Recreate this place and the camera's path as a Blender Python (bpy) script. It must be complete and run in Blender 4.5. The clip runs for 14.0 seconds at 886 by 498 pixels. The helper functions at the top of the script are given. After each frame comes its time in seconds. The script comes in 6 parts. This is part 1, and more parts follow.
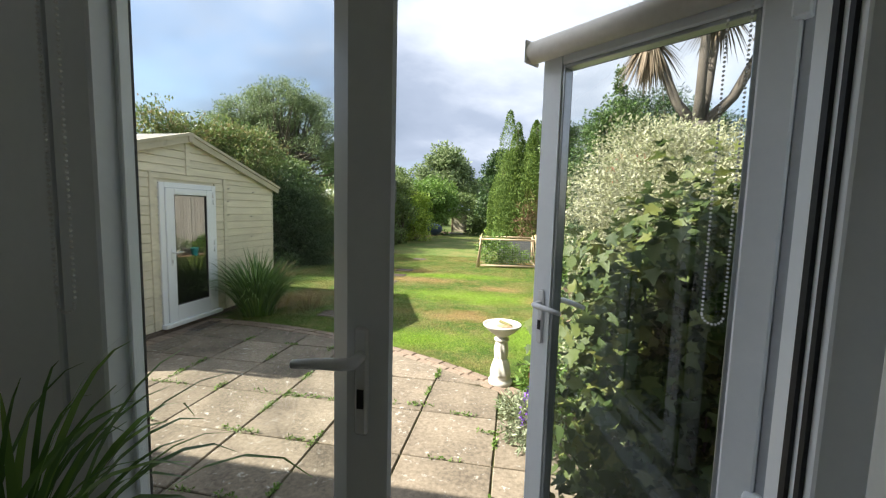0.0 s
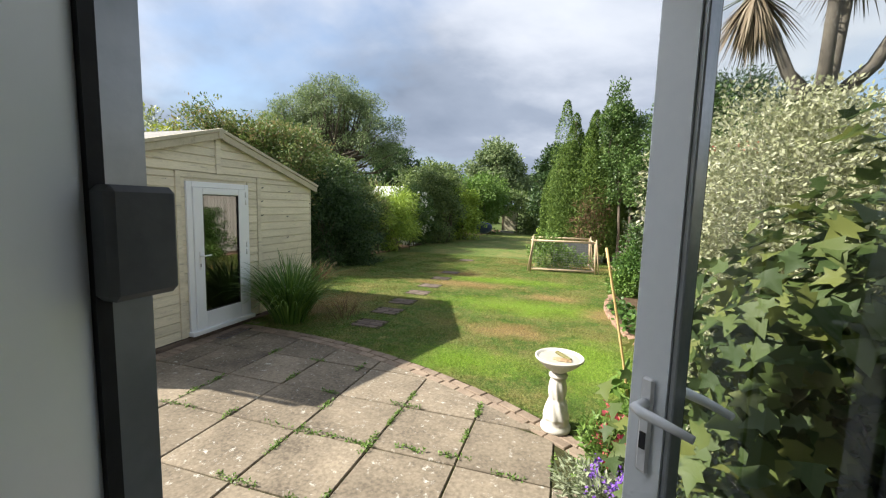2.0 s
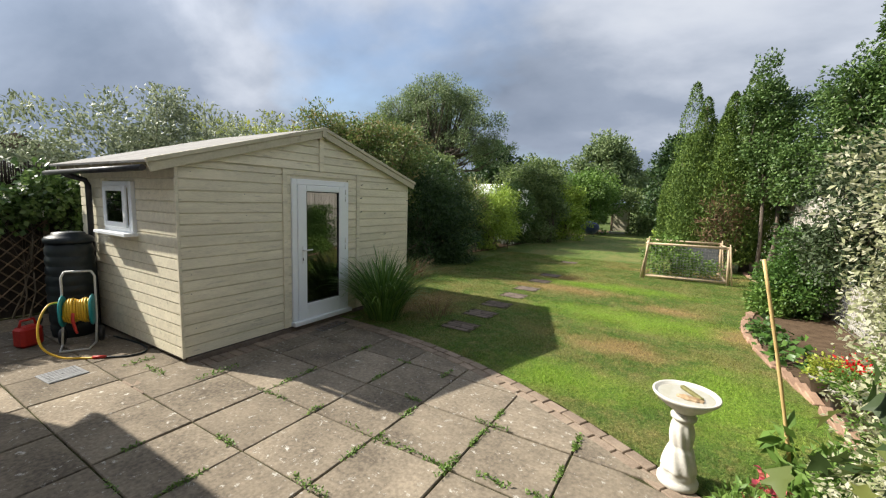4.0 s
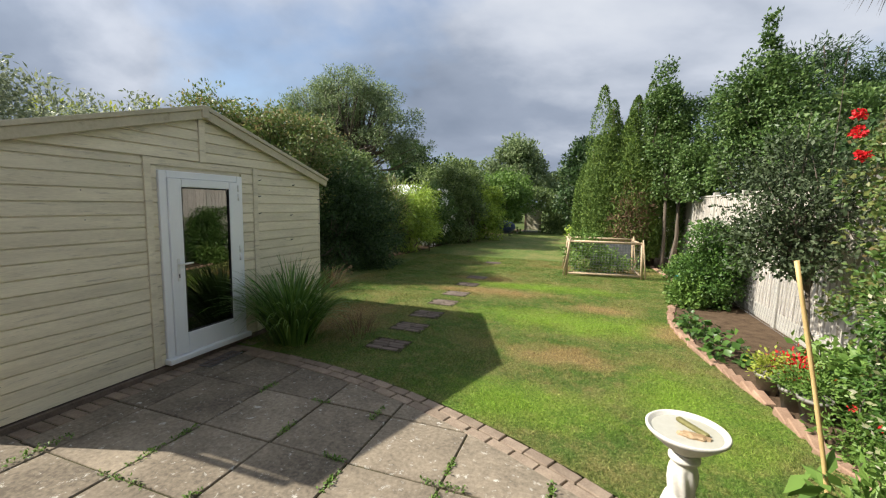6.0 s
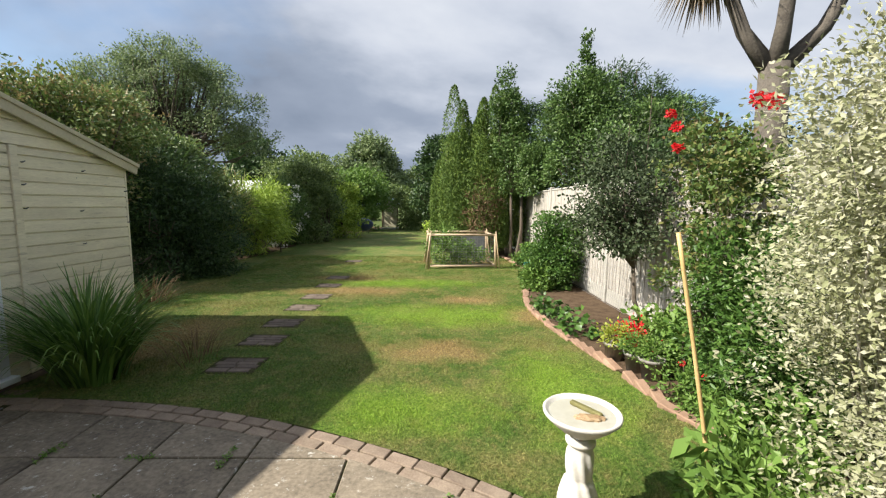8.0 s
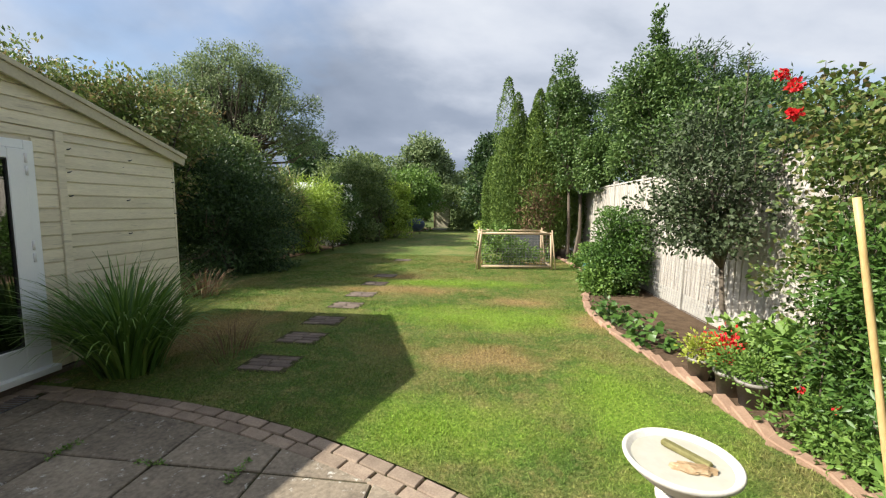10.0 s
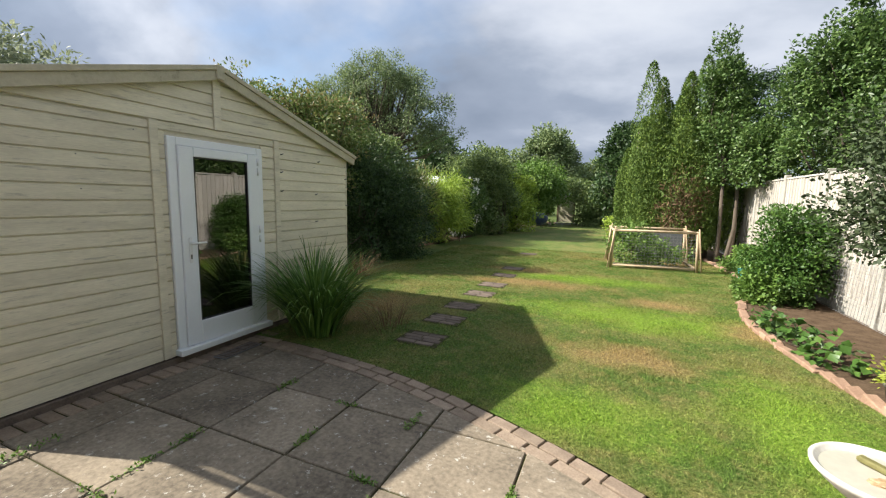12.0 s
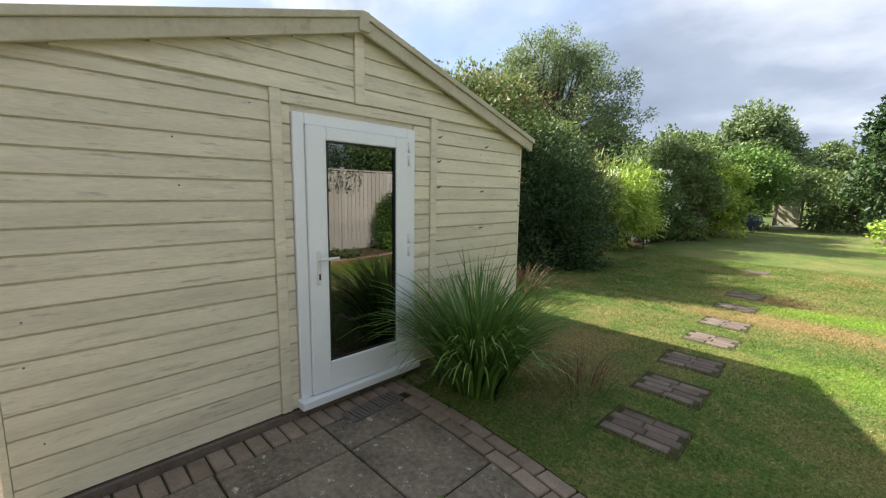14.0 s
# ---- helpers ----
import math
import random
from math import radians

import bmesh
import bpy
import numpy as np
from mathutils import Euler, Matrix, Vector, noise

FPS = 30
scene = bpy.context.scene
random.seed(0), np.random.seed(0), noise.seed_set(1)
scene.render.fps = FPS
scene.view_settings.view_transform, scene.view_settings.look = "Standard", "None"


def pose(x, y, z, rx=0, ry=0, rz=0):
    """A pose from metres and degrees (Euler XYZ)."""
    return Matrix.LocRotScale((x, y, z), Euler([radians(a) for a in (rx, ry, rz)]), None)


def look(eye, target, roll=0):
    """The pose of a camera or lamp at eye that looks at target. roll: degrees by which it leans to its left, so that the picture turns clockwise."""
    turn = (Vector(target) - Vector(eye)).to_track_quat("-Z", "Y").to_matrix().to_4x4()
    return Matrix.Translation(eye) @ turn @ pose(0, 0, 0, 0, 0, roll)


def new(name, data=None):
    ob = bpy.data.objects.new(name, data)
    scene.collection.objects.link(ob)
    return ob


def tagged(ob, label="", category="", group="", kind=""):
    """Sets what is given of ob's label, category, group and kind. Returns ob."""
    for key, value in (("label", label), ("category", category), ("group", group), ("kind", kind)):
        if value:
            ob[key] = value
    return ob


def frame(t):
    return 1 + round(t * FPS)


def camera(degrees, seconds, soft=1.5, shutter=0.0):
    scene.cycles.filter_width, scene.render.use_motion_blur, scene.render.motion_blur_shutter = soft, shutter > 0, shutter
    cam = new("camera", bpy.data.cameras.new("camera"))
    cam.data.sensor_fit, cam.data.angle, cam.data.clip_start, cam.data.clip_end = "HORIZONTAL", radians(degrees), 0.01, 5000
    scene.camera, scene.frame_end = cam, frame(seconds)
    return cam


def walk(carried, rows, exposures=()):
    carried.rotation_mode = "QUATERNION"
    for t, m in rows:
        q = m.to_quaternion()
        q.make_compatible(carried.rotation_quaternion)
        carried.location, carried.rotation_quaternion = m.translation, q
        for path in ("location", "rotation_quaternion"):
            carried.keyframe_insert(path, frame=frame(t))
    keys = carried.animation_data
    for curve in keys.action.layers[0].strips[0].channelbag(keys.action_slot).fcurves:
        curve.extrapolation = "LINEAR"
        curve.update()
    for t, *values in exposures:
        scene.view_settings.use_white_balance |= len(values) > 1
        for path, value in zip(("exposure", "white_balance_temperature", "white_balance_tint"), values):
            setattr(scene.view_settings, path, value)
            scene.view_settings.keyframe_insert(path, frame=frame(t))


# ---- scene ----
cam = camera(95.5, 14.0, soft=1.2)
PATH = [
    (0, (0.379, 0.105, 1.718), (0.036, 2.066, 1.525), 1.5),
    (0.5, (0.403, 0.179, 1.729), (0.047, 2.137, 1.527), 1.4),
    (1, (0.427, 0.359, 1.741), (0.026, 2.307, 1.537), 1.3),
    (1.5, (0.398, 0.594, 1.759), (-0.11, 2.517, 1.545), 1.4),
    (2, (0.305, 0.822, 1.777), (-0.279, 2.722, 1.561), 1.6),
    (2.5, (0.271, 0.957, 1.779), (-0.448, 2.811, 1.563), 1.7),
    (3, (0.285, 1.023, 1.777), (-0.67, 2.765, 1.547), 1.8),
    (3.2, (0.296, 1.03, 1.79), (-0.738, 2.725, 1.551), 1.8),
    (5.3, (-0.092, 1.67, 1.717), (-1.081, 3.392, 1.472), 1.5),
    (5.5, (-0.148, 1.738, 1.717), (-1.046, 3.51, 1.481), 1.4),
    (6, (-0.236, 1.82, 1.711), (-0.898, 3.694, 1.491), 1.2),
    (6.5, (-0.316, 1.857, 1.708), (-0.656, 3.816, 1.493), 0.9),
    (7, (-0.347, 1.894, 1.698), (-0.38, 3.882, 1.479), 0.5),
    (7.2, (-0.365, 1.922, 1.688), (-0.333, 3.91, 1.469), 0.6),
    (9.3, (-0.451, 2.602, 1.505), (-0.476, 4.591, 1.297), 0.4),
    (9.5, (-0.437, 2.622, 1.498), (-0.552, 4.608, 1.29), 0.5),
    (10, (-0.381, 2.627, 1.48), (-0.613, 4.603, 1.274), 0.5),
    (10.5, (-0.299, 2.454, 1.517), (-0.576, 4.424, 1.315), 0.5),
    (11, (-0.227, 2.334, 1.517), (-0.513, 4.302, 1.308), 0.5),
    (11.5, (-0.343, 2.258, 1.513), (-0.677, 4.218, 1.296), 0.8),
    (12, (-0.584, 2.308, 1.508), (-1.365, 4.133, 1.258), 1.2),
    (12.5, (-0.887, 2.457, 1.524), (-2.172, 3.966, 1.257), 1.2),
    (13, (-1.198, 2.678, 1.517), (-2.728, 3.935, 1.233), 1.3),
    (13.5, (-1.454, 3.02, 1.491), (-3.02, 4.232, 1.214), 1.0),
    (14, (-1.652, 3.424, 1.507), (-3.047, 4.831, 1.229), 0.9),
]
walk(cam, [(t, look(eye, target, roll)) for t, eye, target, roll in PATH], [(0, 1.50), (1, 1.42), (2, 1.12), (3, 0.86), (6.5, 0.80), (9.5, 0.92), (11.5, 0.92), (12.5, 1.10), (13, 1.24), (14, 1.42)])
# ---- world and light
TO_SUN = Vector((-3.05, -0.97, 2.70)).normalized()
world = bpy.data.worlds.new("sky")
scene.world = world
world.use_nodes = True


def build_sky():
    nt = world.node_tree
    nt.nodes.clear()
    n, l = nt.nodes.new, nt.links.new
    out, mix = n("ShaderNodeOutputWorld"), n("ShaderNodeMixShader")
    sky, clear, cloud = n("ShaderNodeTexSky"), n("ShaderNodeBackground"), n("ShaderNodeBackground")
    sky.sky_type, sky.sun_disc = "NISHITA", False
    sky.sun_elevation = math.asin(TO_SUN.z)
    sky.sun_rotation = math.atan2(TO_SUN.x, TO_SUN.y)
    clear.inputs["Strength"].default_value = 0.09
    l(sky.outputs[0], clear.inputs["Color"])
    # cloud layer: the direction laid on a flat deck overhead
    tc, sep, add, div1, div2, comb = n("ShaderNodeTexCoord"), n("ShaderNodeSeparateXYZ"), n("ShaderNodeMath"), n("ShaderNodeMath"), n("ShaderNodeMath"), n("ShaderNodeCombineXYZ")
    l(tc.outputs["Generated"], sep.inputs[0])
    mx = n("ShaderNodeMath")
    mx.operation = "MAXIMUM"
    mx.inputs[1].default_value = 0.0
    l(sep.outputs["Z"], mx.inputs[0])
    add.inputs[1].default_value = 0.42
    l(mx.outputs[0], add.inputs[0])
    for d, axis in ((div1, "X"), (div2, "Y")):
        d.operation = "DIVIDE"
        l(sep.outputs[axis], d.inputs[0])
        l(add.outputs[0], d.inputs[1])
    l(div1.outputs[0], comb.inputs["X"])
    l(div2.outputs[0], comb.inputs["Y"])

    def noise_tex(scale, detail, rough, shift):
        m, t = n("ShaderNodeMapping"), n("ShaderNodeTexNoise")
        m.inputs["Location"].default_value = shift
        m.inputs["Scale"].default_value = (0.75, 1.0, 1.0)
        t.inputs["Scale"].default_value, t.inputs["Detail"].default_value, t.inputs["Roughness"].default_value = scale, detail, rough
        t.inputs["Distortion"].default_value = 0.2
        l(comb.outputs[0], m.inputs[0])
        l(m.outputs[0], t.inputs["Vector"])
        return t

    def ramp(src, stops):
        r = n("ShaderNodeValToRGB")
        while len(r.color_ramp.elements) < len(stops):
            r.color_ramp.elements.new(0.5)
        for e, (p, c) in zip(r.color_ramp.elements, stops):
            e.position, e.color = p, (*c, 1)
        l(src, r.inputs[0])
        return r

    cover = ramp(noise_tex(1.1, 6, 0.52, (4.3, 1.2, 0)).outputs["Fac"], [(0.31, (0, 0, 0)), (0.46, (1, 1, 1))])
    lift, lift2 = n("ShaderNodeMath"), n("ShaderNodeMath")
    lift.operation, lift2.operation = "MULTIPLY_ADD", "SUBTRACT"
    lift.inputs[1].default_value = 0.34
    low = n("ShaderNodeMath")
    low.operation = "MINIMUM"
    low.inputs[1].default_value = 0.5
    l(mx.outputs[0], low.inputs[0])
    l(low.outputs[0], lift.inputs[0])
    l(noise_tex(1.25, 7, 0.52, (1.7, 2.6, 0)).outputs["Fac"], lift.inputs[2])
    lift2.inputs[1].default_value = 0.105
    l(lift.outputs[0], lift2.inputs[0])
    shade = ramp(lift2.outputs[0], [(0.34, (0.28, 0.345, 0.46)), (0.47, (0.42, 0.49, 0.62)), (0.57, (0.74, 0.80, 0.92)), (0.70, (1.02, 1.06, 1.13))])
    l(shade.outputs[0], cloud.inputs["Color"])
    dot, clip, power, glow = n("ShaderNodeVectorMath"), n("ShaderNodeMath"), n("ShaderNodeMath"), n("ShaderNodeMath")
    dot.operation, clip.operation, power.operation, glow.operation = "DOT_PRODUCT", "MAXIMUM", "POWER", "MULTIPLY_ADD"
    dot.inputs[1].default_value = TO_SUN
    clip.inputs[1].default_value, power.inputs[1].default_value = 0.0, 9.0
    glow.inputs[1].default_value, glow.inputs[2].default_value = 1.5, 0.47
    l(tc.outputs["Generated"], dot.inputs[0])
    l(dot.outputs["Value"], clip.inputs[0])
    l(clip.outputs[0], power.inputs[0])
    l(power.outputs[0], glow.inputs[0])
    l(glow.outputs[0], cloud.inputs["Strength"])
    l(cover.outputs[0], mix.inputs[0])
    l(clear.outputs[0], mix.inputs[1])
    l(cloud.outputs[0], mix.inputs[2])
    l(mix.outputs[0], out.inputs[0])


build_sky()
sun = new("sun", bpy.data.lights.new("sun", "SUN"))
sun.data.energy, sun.data.angle, sun.data.color = 5.0, radians(0.6), (1.0, 0.94, 0.83)
sun.matrix_world = look(TO_SUN * 60, (0, 0, 0))

# added fill lamp in the invented window opening, to brighten the room
room_fill = new("room_fill_light", bpy.data.lights.new("room_fill_light", "AREA"))
room_fill.data.shape, room_fill.data.size, room_fill.data.size_y = "RECTANGLE", 1.46, 1.26
room_fill.data.energy, room_fill.data.color = 1.8, (0.86, 0.93, 1.0)
room_fill.matrix_world = look((-1.9, 1.0, 1.70), (-1.9, -1.0, 1.70))

# ---- helpers
RNG = np.random.default_rng(7)


def part(name, bm, material, parent=None, label=""):
    me = bpy.data.meshes.new(name)
    bm.to_mesh(me)
    bm.free()
    return link(name, me, material, parent, label)


def link(name, me, material, parent=None, label=""):
    if material is not None and not me.materials:
        me.materials.append(material)
    ob = new(name, me)
    ob.parent = parent
    if label:
        tagged(ob, label)
    return ob


def thing(name, label, category, at=(0, 0, 0), rz=0, group="", kind=""):
    return_ob = new(name)
    return_ob.matrix_basis = pose(*at, 0, 0, rz)
    return_ob.empty_display_size = 0.1
    return tagged(return_ob, label, category, group, kind)


def arrays(name, V, F, smooth=False):
    """A mesh from arrays of points and of triangles or quads."""
    V, F = np.asarray(V, np.float32), np.asarray(F, np.int32)
    me = bpy.data.meshes.new(name)
    k = F.shape[1]
    me.vertices.add(len(V))
    me.vertices.foreach_set("co", V.ravel())
    me.loops.add(F.size)
    me.loops.foreach_set("vertex_index", F.ravel())
    me.polygons.add(len(F))
    me.polygons.foreach_set("loop_start", np.arange(0, F.size, k, dtype=np.int32))
    me.polygons.foreach_set("loop_total", np.full(len(F), k, np.int32))
    if smooth:
        me.polygons.foreach_set("use_smooth", np.ones(len(F), bool))
    me.update(calc_edges=True)
    return me


def box(bm, lo, hi, bevel=0.0, m=None):
    g = bmesh.ops.create_cube(bm, size=1)
    vs = g["verts"]
    c, s = (Vector(lo) + Vector(hi)) / 2, Vector(hi) - Vector(lo)
    for v in vs:
        v.co = Vector((v.co.x * s.x, v.co.y * s.y, v.co.z * s.z)) + c
    if bevel:
        es = list({e for v in vs for e in v.link_edges})
        r = bmesh.ops.bevel(bm, geom=es, offset=bevel, segments=1, affect="EDGES", profile=0.5)
        vs = list({v for f in r["faces"] for v in f.verts} | {v for v in vs if v.is_valid})
    if m is not None:
        bmesh.ops.transform(bm, matrix=m, verts=vs)
    return bm


def boxed(lo, hi, bevel=0.0, m=None):
    return box(bmesh.new(), lo, hi, bevel, m)


def prism(points, z0, z1):
    """An upright prism over a plan outline."""
    bm = bmesh.new()
    a = [bm.verts.new((x, y, z0)) for x, y in points]
    b = [bm.verts.new((x, y, z1)) for x, y in points]
    bm.faces.new(b)
    bm.faces.new(a[::-1])
    for i in range(len(a)):
        j = (i + 1) % len(a)
        bm.faces.new((a[i], a[j], b[j], b[i]))
    bmesh.ops.recalc_face_normals(bm, faces=bm.faces[:])
    return bm


def tube(bm, pts, radii, sides=8, caps=True):
    pts = [Vector(p) for p in pts]
    if not hasattr(radii, "__len__"):
        radii = [radii] * len(pts)
    rings, side = [], None
    for i, p in enumerate(pts):
        d = (pts[min(i + 1, len(pts) - 1)] - pts[max(i - 1, 0)]).normalized()
        if side is None:
            side = d.cross(Vector((0.31, 0.17, 0.93)))
            if side.length < 0.1:
                side = d.cross(Vector((1, 0, 0)))
        side = (side - d * side.dot(d)).normalized()
        up = d.cross(side)
        rings.append([bm.verts.new(p + radii[i] * (math.cos(a) * side + math.sin(a) * up)) for a in (2 * math.pi * k / sides for k in range(sides))])
    for a, b in zip(rings, rings[1:]):
        for k in range(sides):
            f = bm.faces.new((a[k], a[(k + 1) % sides], b[(k + 1) % sides], b[k]))
            f.smooth = True
    if caps:
        bm.faces.new(rings[0][::-1])
        bm.faces.new(rings[-1])
    return bm


def smooth_line(pts, n=8):
    """A smooth curve through the points."""
    p = [Vector(q) for q in pts]
    p = [p[0] * 2 - p[1]] + p + [p[-1] * 2 - p[-2]]
    out = []
    for a, b, c, d in zip(p, p[1:], p[2:], p[3:]):
        for k in range(n):
            t = k / n
            out.append(0.5 * (2 * b + (c - a) * t + (2 * a - 5 * b + 4 * c - d) * t * t + (3 * b - a - 3 * c + d) * t ** 3))
    return out + [p[-2]]


def lathe(profile, sides=32, wobble=None):
    bm = bmesh.new()
    rings = []
    for r, z in profile:
        rings.append([bm.verts.new(((wobble(r, z, a) if wobble else r) * math.cos(a), (wobble(r, z, a) if wobble else r) * math.sin(a), z)) for a in (2 * math.pi * k / sides for k in range(sides))])
    for a, b in zip(rings, rings[1:]):
        for k in range(sides):
            f = bm.faces.new((a[k], a[(k + 1) % sides], b[(k + 1) % sides], b[k]))
            f.smooth = True
    bm.faces.new(rings[0][::-1])
    bm.faces.new(rings[-1])
    return bm


# ---- materials
def mat(name, c1, c2, rough=0.7, scale=6.0, fine=70.0, bump=0.25, metal=0.0, spec=0.4, vary=0.0, stretch=(1, 1, 1), stain=None, stain_at=0.62, stain_scale=3.0, coat=0.0):
    m = bpy.data.materials.new(name)
    m.use_nodes = True
    nt = m.node_tree
    n, l = nt.nodes.new, nt.links.new
    p = nt.nodes["Principled BSDF"]
    p.inputs["Roughness"].default_value, p.inputs["Metallic"].default_value = rough, metal
    p.inputs["Specular IOR Level"].default_value = spec
    p.inputs["Coat Weight"].default_value = coat
    tc, mp = n("ShaderNodeTexCoord"), n("ShaderNodeMapping")
    mp.inputs["Scale"].default_value = stretch
    l(tc.outputs["Object"], mp.inputs[0])
    oi = n("ShaderNodeObjectInfo")
    off = n("ShaderNodeVectorMath")
    off.operation = "MULTIPLY_ADD"
    off.inputs[1].default_value = (37, 21, 13)
    l(oi.outputs["Random"], off.inputs[0])
    l(mp.outputs[0], off.inputs[2])
    a, b = n("ShaderNodeTexNoise"), n("ShaderNodeTexNoise")
    for t, s, d in ((a, scale, 5), (b, fine, 4)):
        t.inputs["Scale"].default_value, t.inputs["Detail"].default_value, t.inputs["Roughness"].default_value = s, d, 0.6
        l(off.outputs[0], t.inputs["Vector"])
    mixf = n("ShaderNodeMath")
    mixf.operation = "MULTIPLY_ADD"
    mixf.inputs[1].default_value = 0.45
    l(b.outputs["Fac"], mixf.inputs[0])
    half = n("ShaderNodeMath")
    half.operation = "MULTIPLY"
    half.inputs[1].default_value = 0.55
    l(a.outputs["Fac"], half.inputs[0])
    l(half.outputs[0], mixf.inputs[2])
    r = n("ShaderNodeValToRGB")
    r.color_ramp.elements[0].position, r.color_ramp.elements[1].position = 0.36, 0.64
    r.color_ramp.elements[0].color, r.color_ramp.elements[1].color = (*c1, 1), (*c2, 1)
    l(mixf.outputs[0], r.inputs[0])
    col = r.outputs[0]
    if stain:
        s, sr, mx = n("ShaderNodeTexNoise"), n("ShaderNodeValToRGB"), n("ShaderNodeMix")
        s.inputs["Scale"].default_value, s.inputs["Detail"].default_value, s.inputs["Roughness"].default_value = stain_scale, 6, 0.7
        l(off.outputs[0], s.inputs["Vector"])
        sr.color_ramp.elements[0].position, sr.color_ramp.elements[1].position = stain_at, stain_at + 0.09
        l(s.outputs["Fac"], sr.inputs[0])
        mx.data_type = "RGBA"
        l(sr.outputs[0], mx.inputs["Factor"])
        l(col, mx.inputs["A"])
        mx.inputs["B"].default_value = (*stain, 1)
        col = mx.outputs["Result"]
    if vary:
        hs, mr = n("ShaderNodeHueSaturation"), n("ShaderNodeMapRange")
        mr.inputs["To Min"].default_value, mr.inputs["To Max"].default_value = 1 - vary, 1 + vary
        l(oi.outputs["Random"], mr.inputs["Value"])
        l(mr.outputs[0], hs.inputs["Value"])
        l(col, hs.inputs["Color"])
        col = hs.outputs[0]
    l(col, p.inputs["Base Color"])
    if bump:
        bp = n("ShaderNodeBump")
        bp.inputs["Strength"].default_value, bp.inputs["Distance"].default_value = bump, 0.01
        l(mixf.outputs[0], bp.inputs["Height"])
        l(bp.outputs[0], p.inputs["Normal"])
    return m


def leaf_mat(name, cols, rough=0.5, trans=0.3, spec=0.35):
    """Leaves: the colour varies leaf by leaf and over the plant."""
    m = bpy.data.materials.new(name)
    m.use_nodes = True
    nt = m.node_tree
    n, l = nt.nodes.new, nt.links.new
    p, out = nt.nodes["Principled BSDF"], nt.nodes["Material Output"]
    p.inputs["Roughness"].default_value, p.inputs["Specular IOR Level"].default_value = rough, spec
    geo, tc, no, ad, r = n("ShaderNodeNewGeometry"), n("ShaderNodeTexCoord"), n("ShaderNodeTexNoise"), n("ShaderNodeMath"), n("ShaderNodeValToRGB")
    no.inputs["Scale"].default_value, no.inputs["Detail"].default_value = 1.6, 3
    l(tc.outputs["Object"], no.inputs["Vector"])
    ad.operation = "MULTIPLY_ADD"
    ad.inputs[1].default_value = 0.65
    l(geo.outputs["Random Per Island"], ad.inputs[0])
    h = n("ShaderNodeMath")
    h.operation = "MULTIPLY"
    h.inputs[1].default_value = 0.38
    l(no.outputs["Fac"], h.inputs[0])
    l(h.outputs[0], ad.inputs[2])
    el = r.color_ramp.elements
    while len(el) < len(cols):
        el.new(0.5)
    for i, c in enumerate(cols):
        el[i].position, el[i].color = 0.06 + 0.88 * i / (len(cols) - 1), (*c, 1)
    l(ad.outputs[0], r.inputs[0])
    l(r.outputs[0], p.inputs["Base Color"])
    tr, mx = n("ShaderNodeBsdfTranslucent"), n("ShaderNodeMixShader")
    mx.inputs[0].default_value = trans
    l(r.outputs[0], tr.inputs["Color"])
    l(p.outputs[0], mx.inputs[1])
    l(tr.outputs[0], mx.inputs[2])
    l(mx.outputs[0], out.inputs["Surface"])
    return m


def glass_mat(name, tint=(1, 1, 1), gloss=1.0):
    """A clear pane: mostly see-through, with the gloss of glass on it."""
    m = bpy.data.materials.new(name)
    m.use_nodes = True
    nt = m.node_tree
    nt.nodes.clear()
    n, l = nt.nodes.new, nt.links.new
    out, mx, tr, gl, lw, pw, mu = n("ShaderNodeOutputMaterial"), n("ShaderNodeMixShader"), n("ShaderNodeBsdfTransparent"), n("ShaderNodeBsdfGlossy"), n("ShaderNodeLayerWeight"), n("ShaderNodeMath"), n("ShaderNodeMath")
    tr.inputs["Color"].default_value = (*tint, 1)
    gl.inputs["Roughness"].default_value = 0.01
    lw.inputs["Blend"].default_value = 0.5
    pw.operation, mu.operation, mu.use_clamp = "POWER", "MULTIPLY_ADD", True
    pw.inputs[1].default_value = 5.0
    mu.inputs[1].default_value, mu.inputs[2].default_value = 1 - gloss, gloss
    l(lw.outputs["Facing"], pw.inputs[0])
    l(pw.outputs[0], mu.inputs[0])
    l(mu.outputs[0], mx.inputs[0])
    l(tr.outputs[0], mx.inputs[1])
    l(gl.outputs[0], mx.inputs[2])
    l(mx.outputs[0], out.inputs[0])
    return m


